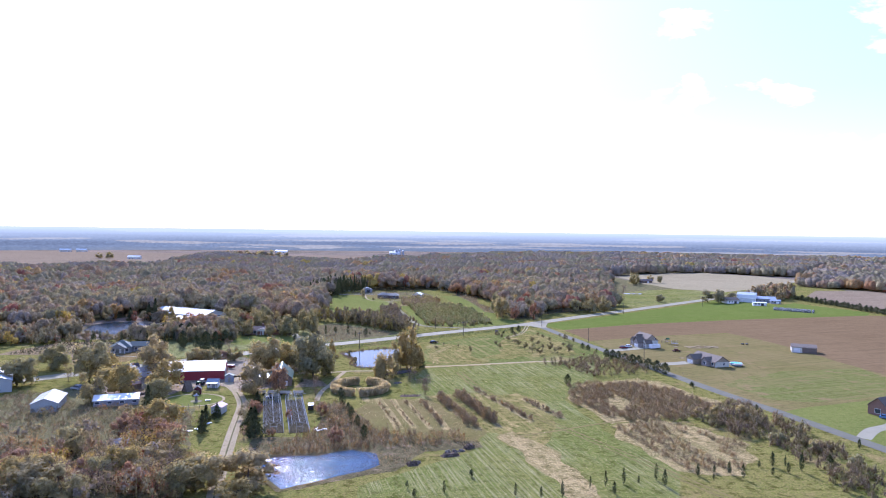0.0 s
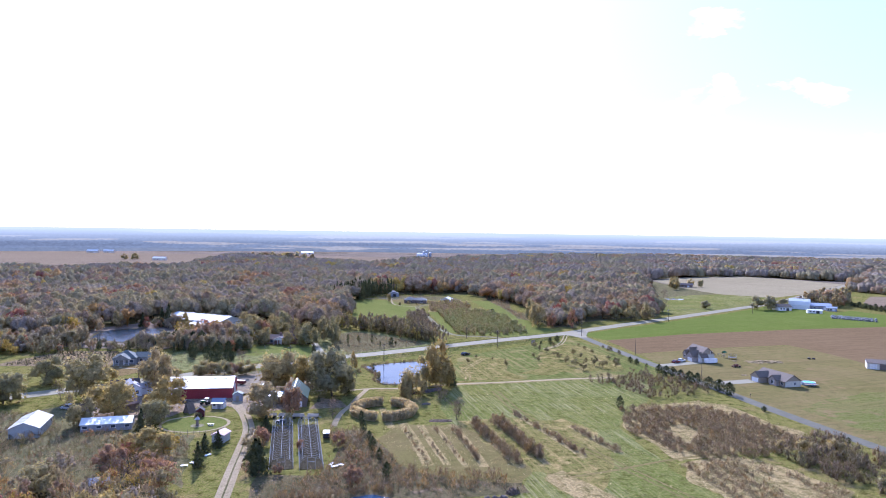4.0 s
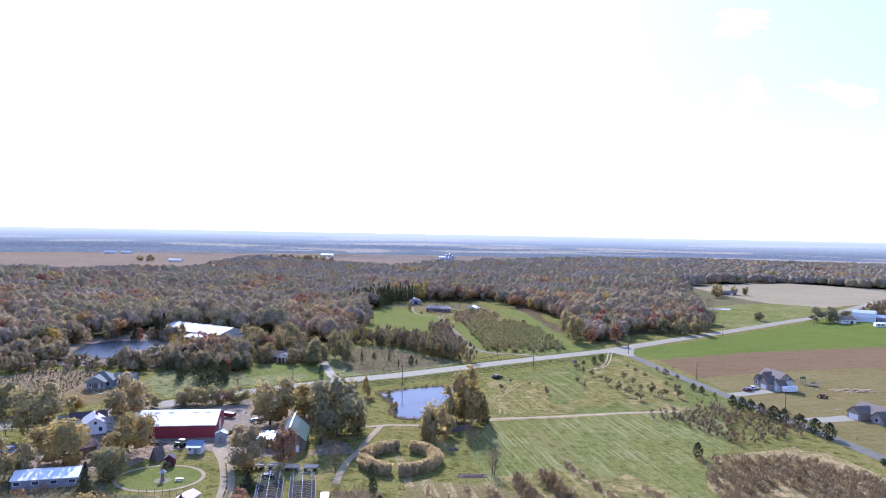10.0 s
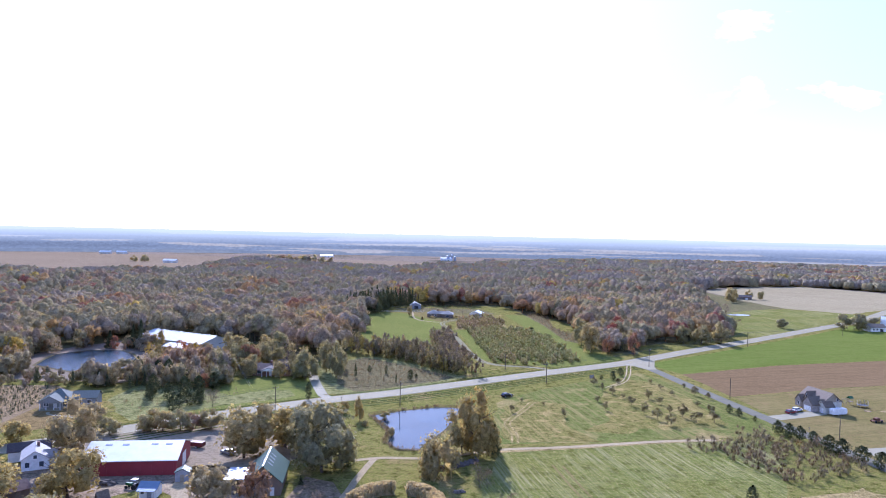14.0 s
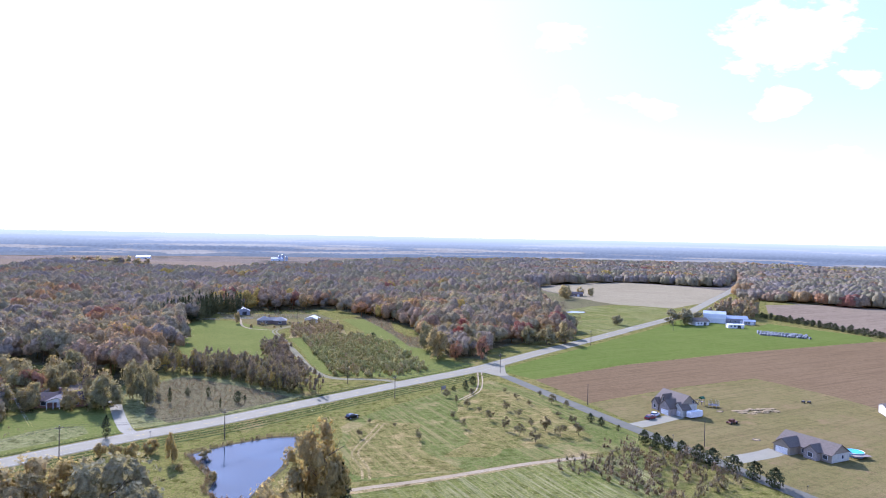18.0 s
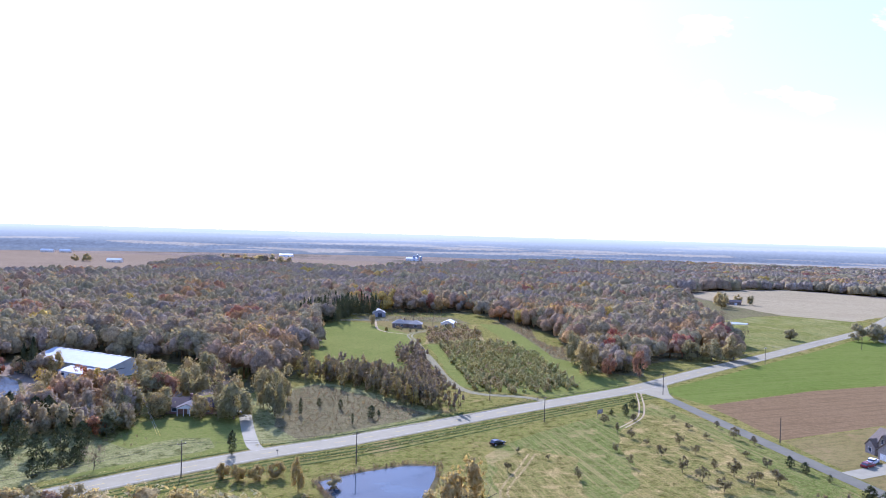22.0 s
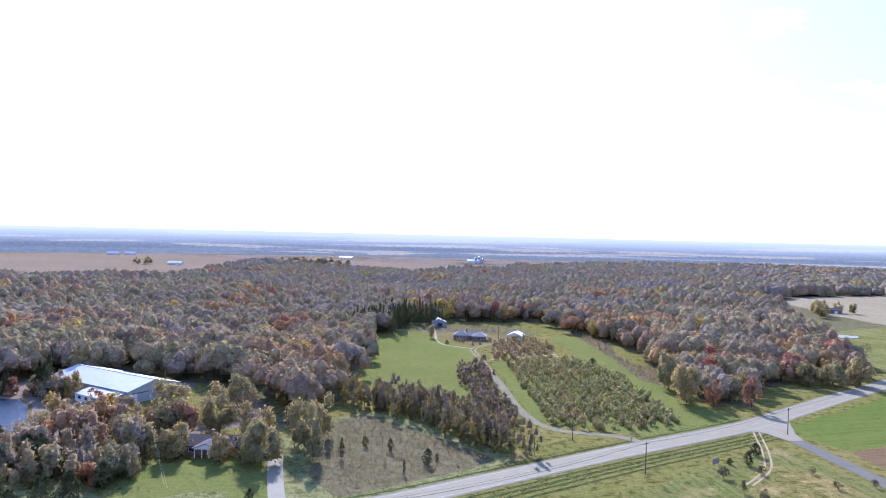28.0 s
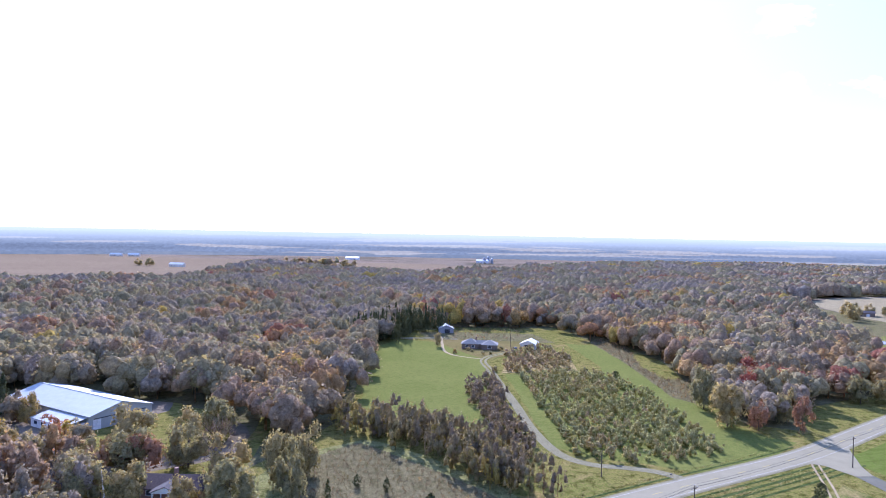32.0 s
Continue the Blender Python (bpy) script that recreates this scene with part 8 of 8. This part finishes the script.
play = thing("swing_set", "wooden swing set with slide and platform", "swing set", 127.0, 408.2, 0, 20)
for u in (-2.4, 0.4):
    for s in (-1, 1):
        part("leg", tube((u, s * 1.1, 0), (u, 0, 2.4), 0.07), WOOD, play)
part("beam", tube((-2.6, 0, 2.4), (1.0, 0, 2.4), 0.08), WOOD, play)
for u in (-1.7, -0.6):
    part("swing", box(u - 0.22, u + 0.22, -0.1, 0.1, 0.5, 0.55), DARK, play)
    part("chain", tube((u - 0.2, 0, 0.55), (u - 0.2, 0, 2.4), 0.012, sides=3), STEEL, play)
    part("chain", tube((u + 0.2, 0, 0.55), (u + 0.2, 0, 2.4), 0.012, sides=3), STEEL, play)
part("platform", box(0.6, 2.2, -0.8, 0.8, 1.3, 1.42), WOOD, play)
bm = bmesh.new()
add_prism(bm, [(-1.0, 2.6), (1.0, 2.6), (0, 3.4)], "x", 0.5, 2.3)
part("roof", bm, GREEN_PAINT, play)
for x in (0.7, 2.1):
    for s in (-0.7, 0.7):
        part("post", tube((x, s, 0), (x, s, 2.6), 0.06), WOOD, play)

mach = thing("farm_implement", "rusty brown farm implement on the lawn", "implement", 124.7, 381.8, 0, 20)
part("frame", box(-2.2, 2.2, -0.8, 0.8, 0.5, 0.75), plain("rust", (0.16, 0.07, 0.045), 0.9, vary=0.4), mach)
part("hopper", box(-1.2, 0.8, -0.7, 0.7, 0.75, 1.6, bevel=0.15), bpy.data.materials["rust"], mach)
part("drawbar", tube((2.2, 0, 0.6), (3.6, 0, 0.4), 0.07), bpy.data.materials["rust"], mach)
for xx in (-1.4, 1.2):
    for s in (-1, 1):
        bm = bmesh.new()
        add_tube(bm, (xx, s * 0.85, 0.45), (xx, s * 1.05, 0.45), 0.45, sides=12)
        part("wheel", bm, RUBBER, mach)

for x, y, lab in ((129.7, 398.2, "pale round sand pit in the grass"), (121.1, 362.0, "stone fire ring on the lawn")):
    root = thing("fire_ring", lab, "fire ring", x, y)
    bm = bmesh.new()
    add_tube(bm, (0, 0, 0.0), (0, 0, 0.12), 1.0, sides=20)
    part("bed", bm, STRAW_HEAP, root)
    for k in range(10):
        a = k * math.tau / 10
        part("stone", box(1.05 * math.cos(a) - 0.16, 1.05 * math.cos(a) + 0.16, 1.05 * math.sin(a) - 0.16, 1.05 * math.sin(a) + 0.16, 0, 0.25, bevel=0.06), ROCK, root)
for x, y in ((171, 408.6), (173, 407.9)):
    root = thing("garden_cart", "small dark garden cart on the lawn", "cart", x, y, 0, 25)
    part("bin", box(-0.8, 0.8, -0.45, 0.45, 0.35, 0.9, bevel=0.1), DARK, root)
    for s in (-1, 1):
        part("wheel", tube((0, s * 0.45, 0.3), (0, s * 0.55, 0.3), 0.3, sides=10), RUBBER, root)

# sign board by the road: its writing is too small to read
sign = thing("roadside_sign", "weathered grey sign board on two posts", "sign", 33.2, 437.2, 0, 40)
part("board", box(-1.4, 1.4, -0.05, 0.05, 1.2, 2.7), WOOD, sign)
for u in (-1.1, 1.1):
    part("post", tube((u, 0.08, 0), (u, 0.08, 2.8), 0.07), WOOD, sign)
for k in range(3):
    part("text_bar", box(-1.1, 1.1 - 0.4 * k, -0.075, -0.05, 2.3 - 0.4 * k, 2.45 - 0.4 * k), GREY_WALL, sign)

for x, y in ((13.9, 459.0), (-66, 384.2), (95, 366), (107, 318)):
    root = thing("mailbox", "rural mailbox on a wooden post", "mailbox", x, y, 0, 45)
    part("post", tube((0, 0, 0), (0, 0, 1.05), 0.06), WOOD, root)
    bm = bmesh.new()
    add_prism(bm, [(-0.12, 1.05), (0.12, 1.05), (0.12, 1.2), (0.06, 1.28), (-0.06, 1.28), (-0.12, 1.2)], "x", -0.25, 0.25)
    part("box", bm, DARK, root)

# garden centrepiece, table and fence
gz = thing("garden_post", "dark carved post with pale roof in gravel", "garden feature", -88.4, 259.0)
bm = bmesh.new()
add_tube(bm, (0, 0, 0), (0, 0, 0.09), 2.1, sides=24)
part("gravel_bed", bm, GRAVEL, gz)
part("pillar", tube((0, 0, 0.05), (0, 0, 2.1), 0.55, 0.35, sides=8), WOOD, gz)
bm = bmesh.new()
add_tube(bm, (0, 0, 2.1), (0, 0, 2.9), 0.95, 0.1, sides=8)
part("cap", bm, SHINGLE_PALE, gz)
tb = thing("picnic_table", "pale picnic table on the round lawn", "table", -84.2, 259.2, 0, 10)
part("top", box(-0.9, 0.9, -0.38, 0.38, 0.7, 0.76), WHITE_PAINT, tb)
for s in (-1, 1):
    part("bench", box(-0.9, 0.9, s * 0.75 - 0.13, s * 0.75 + 0.13, 0.42, 0.46), WHITE_PAINT, tb)
    part("leg", box(s * 0.6 - 0.04, s * 0.6 + 0.04, -0.8, 0.8, 0.0, 0.7), WOOD, tb)
for k in range(16):
    root = thing("fence_post", "weathered wooden fence post in weeds", "fence post", -108 + k * 2.0, 252.5 - 0.35 * k - 1.2 * math.sin(k * 0.4), 0, 0, "fence posts")
    part("post", tube((0, 0, 0), (0, 0, 1.3), 0.07, 0.06), WOOD, root)

for k, (x, y, a) in enumerate(((-77.1, 220.4, 20), (-75.6, 222.6, -30), (-74.2, 229.6, 60), (-37.8, 223.0, 40), (-36.2, 224.4, -20), (-39.0, 224.8, 75))):
    root = thing("scrap_frame", "discarded white frames lying in weeds", "scrap", x, y, 0, a, "scrap in the weeds")
    part("panel", box(-0.9, 0.9, -0.45, 0.45, 0.25, 0.32), WHITE_PAINT, root)
    for u in (-0.8, 0.8):
        part("leg", box(u - 0.04, u + 0.04, -0.4, 0.4, 0, 0.26), STEEL, root)

van = thing("box_trailer", "small dark box trailer with white roof", "trailer", -45.2, 249.0, 0, 10)
part("body", box(-0.9, 0.9, -1.7, 1.7, 0.5, 1.9), DARK, van)
part("roof", box(-0.95, 0.95, -1.75, 1.75, 1.9, 2.02), WHITE_PAINT, van)
for s in (-1, 1):
    wheel(van, s * 0.85, 0.0)
red = thing("livestock_trailer", "dark red trailer on the gravel lot", "trailer", -94.4, 320.2, 0, 80)
part("body", box(-1.0, 1.0, -2.2, 2.2, 0.55, 1.7), plain("maroon", (0.1, 0.02, 0.02), 0.6), red)
part("drawbar", tube((0, 2.2, 0.5), (0, 3.6, 0.4), 0.07), STEEL, red)
for s in (-1, 1):
    wheel(red, s * 0.95, -0.4)

for x, y in ((-79.3, 333.0), (-71.9, 331.8)):
    root = thing("globe_tank", "shiny white globe on a short post", "tank", x, y)
    bm = bmesh.new()
    bmesh.ops.create_uvsphere(bm, u_segments=16, v_segments=10, radius=0.85)
    bmesh.ops.translate(bm, vec=(0, 0, 2.2), verts=bm.verts)
    part("globe", bm, WHITE_PAINT, root)
    part("post", tube((0, 0, 0), (0, 0, 1.5), 0.12), STEEL, root)

# rows of calf hutches at the far farm
hr = np.random.default_rng(5)
hutch = None
for k in range(54):
    f, g_ = (k % 18) / 17, k // 18
    x = 283 + 22 * f - 3.5 * g_ + hr.uniform(-0.4, 0.4)
    y = 612 - 20 * f - 6.5 * g_ + hr.uniform(-0.6, 0.6)
    m = pose(x, y, 0, 0, 0, -20 + hr.uniform(-12, 12))
    if hutch is None:
        hutch = thing("calf_hutch", "small pale plastic calf hutch on grass", "calf hutch", 0, 0, 0, 0, "calf hutches in rows")
        bm = bmesh.new()
        add_prism(bm, [(-0.65, 0), (0.65, 0), (0.6, 0.9), (0.3, 1.35), (-0.3, 1.35), (-0.6, 0.9)], "y", -1.0, 1.0)
        part("shell", bm, plain("pale_plastic", (0.2, 0.21, 0.23), 0.7), hutch)
        # dark slab on the closed shell, painted as the shade inside its mouth
        part("opening", box(-0.35, 0.35, -1.02, -0.99, 0.05, 0.95), DARK, hutch)
        hutch.matrix_world = m
    else:
        copy_thing(hutch, m)
for x, y, h in ((-116, 1802, 11), (-108, 1806, 13), (-100, 1800, 9)):
    root = thing("grain_silo", "pale metal grain silo far off", "silo", x, y)
    bm = bmesh.new()
    add_tube(bm, (0, 0, 0), (0, 0, h), 3.0, sides=16)
    part("drum", bm, SILVER, root)
    bm = bmesh.new()
    add_tube(bm, (0, 0, h), (0, 0, h + 1.8), 3.1, 0.4, sides=16)
    part("cap", bm, SILVER, root)


# piles of brush and junk
def brush_pile(x, y, long, wide, tall, turn, label, mat, seed):
    rr = np.random.default_rng(seed)
    root = thing("brush_pile", label, "brush pile", x, y, 0, turn)
    bm = bmesh.new()
    rows_, cols = 5, 9
    grid = []
    for i in range(rows_):
        row = []
        for k in range(cols):
            u, w = k / (cols - 1) * 2 - 1, i / (rows_ - 1) * 2 - 1
            z = tall * max(0.0, 1 - u * u) ** 0.6 * max(0.0, 1 - w * w) ** 0.6 * rr.uniform(0.55, 1.0)
            row.append(bm.verts.new((u * long / 2 * rr.uniform(0.92, 1.05), w * wide / 2 * rr.uniform(0.9, 1.1), z)))
        grid.append(row)
    for i in range(rows_ - 1):
        for k in range(cols - 1):
            bm.faces.new((grid[i][k], grid[i][k + 1], grid[i + 1][k + 1], grid[i + 1][k]))
    part("heap", bm, mat, root)
    for k in range(14):
        p = Vector((rr.uniform(-0.45, 0.45) * long, rr.uniform(-0.4, 0.4) * wide, tall * 0.3))
        q = p + Vector((rr.uniform(-1.2, 1.2), rr.uniform(-1.2, 1.2), tall * rr.uniform(0.3, 0.9)))
        part("branch", tube(p, q, 0.07, 0.03, 5), BARK, root)


PILE = turf("brush_heap", (0.1, 0.075, 0.055), (0.16, 0.12, 0.09), (0.22, 0.17, 0.13), 0.4, 3.0)
for x, y, a, b, c, d, lab, mat, seed in ((-7.5, 192, 3.4, 3.0, 1.3, 20, "dark heap of rusty scrap and brush", PILE, 1), (2.8, 200, 5.5, 2.6, 1.2, 15, "low brush pile on the grass", PILE, 2), (8.3, 207.4, 3.6, 2.4, 1.5, 40, "brush pile with dead stalks", PILE, 3), (-11.8, 272, 8, 3.4, 0.5, 5, "grey heap of dead cuttings", PILE, 4), (-112, 268, 4, 2, 0.9, 60, "heap of scrap timber by the long shed", PILE, 8)):
    brush_pile(x, y, a, b, c, d, lab, mat, seed)
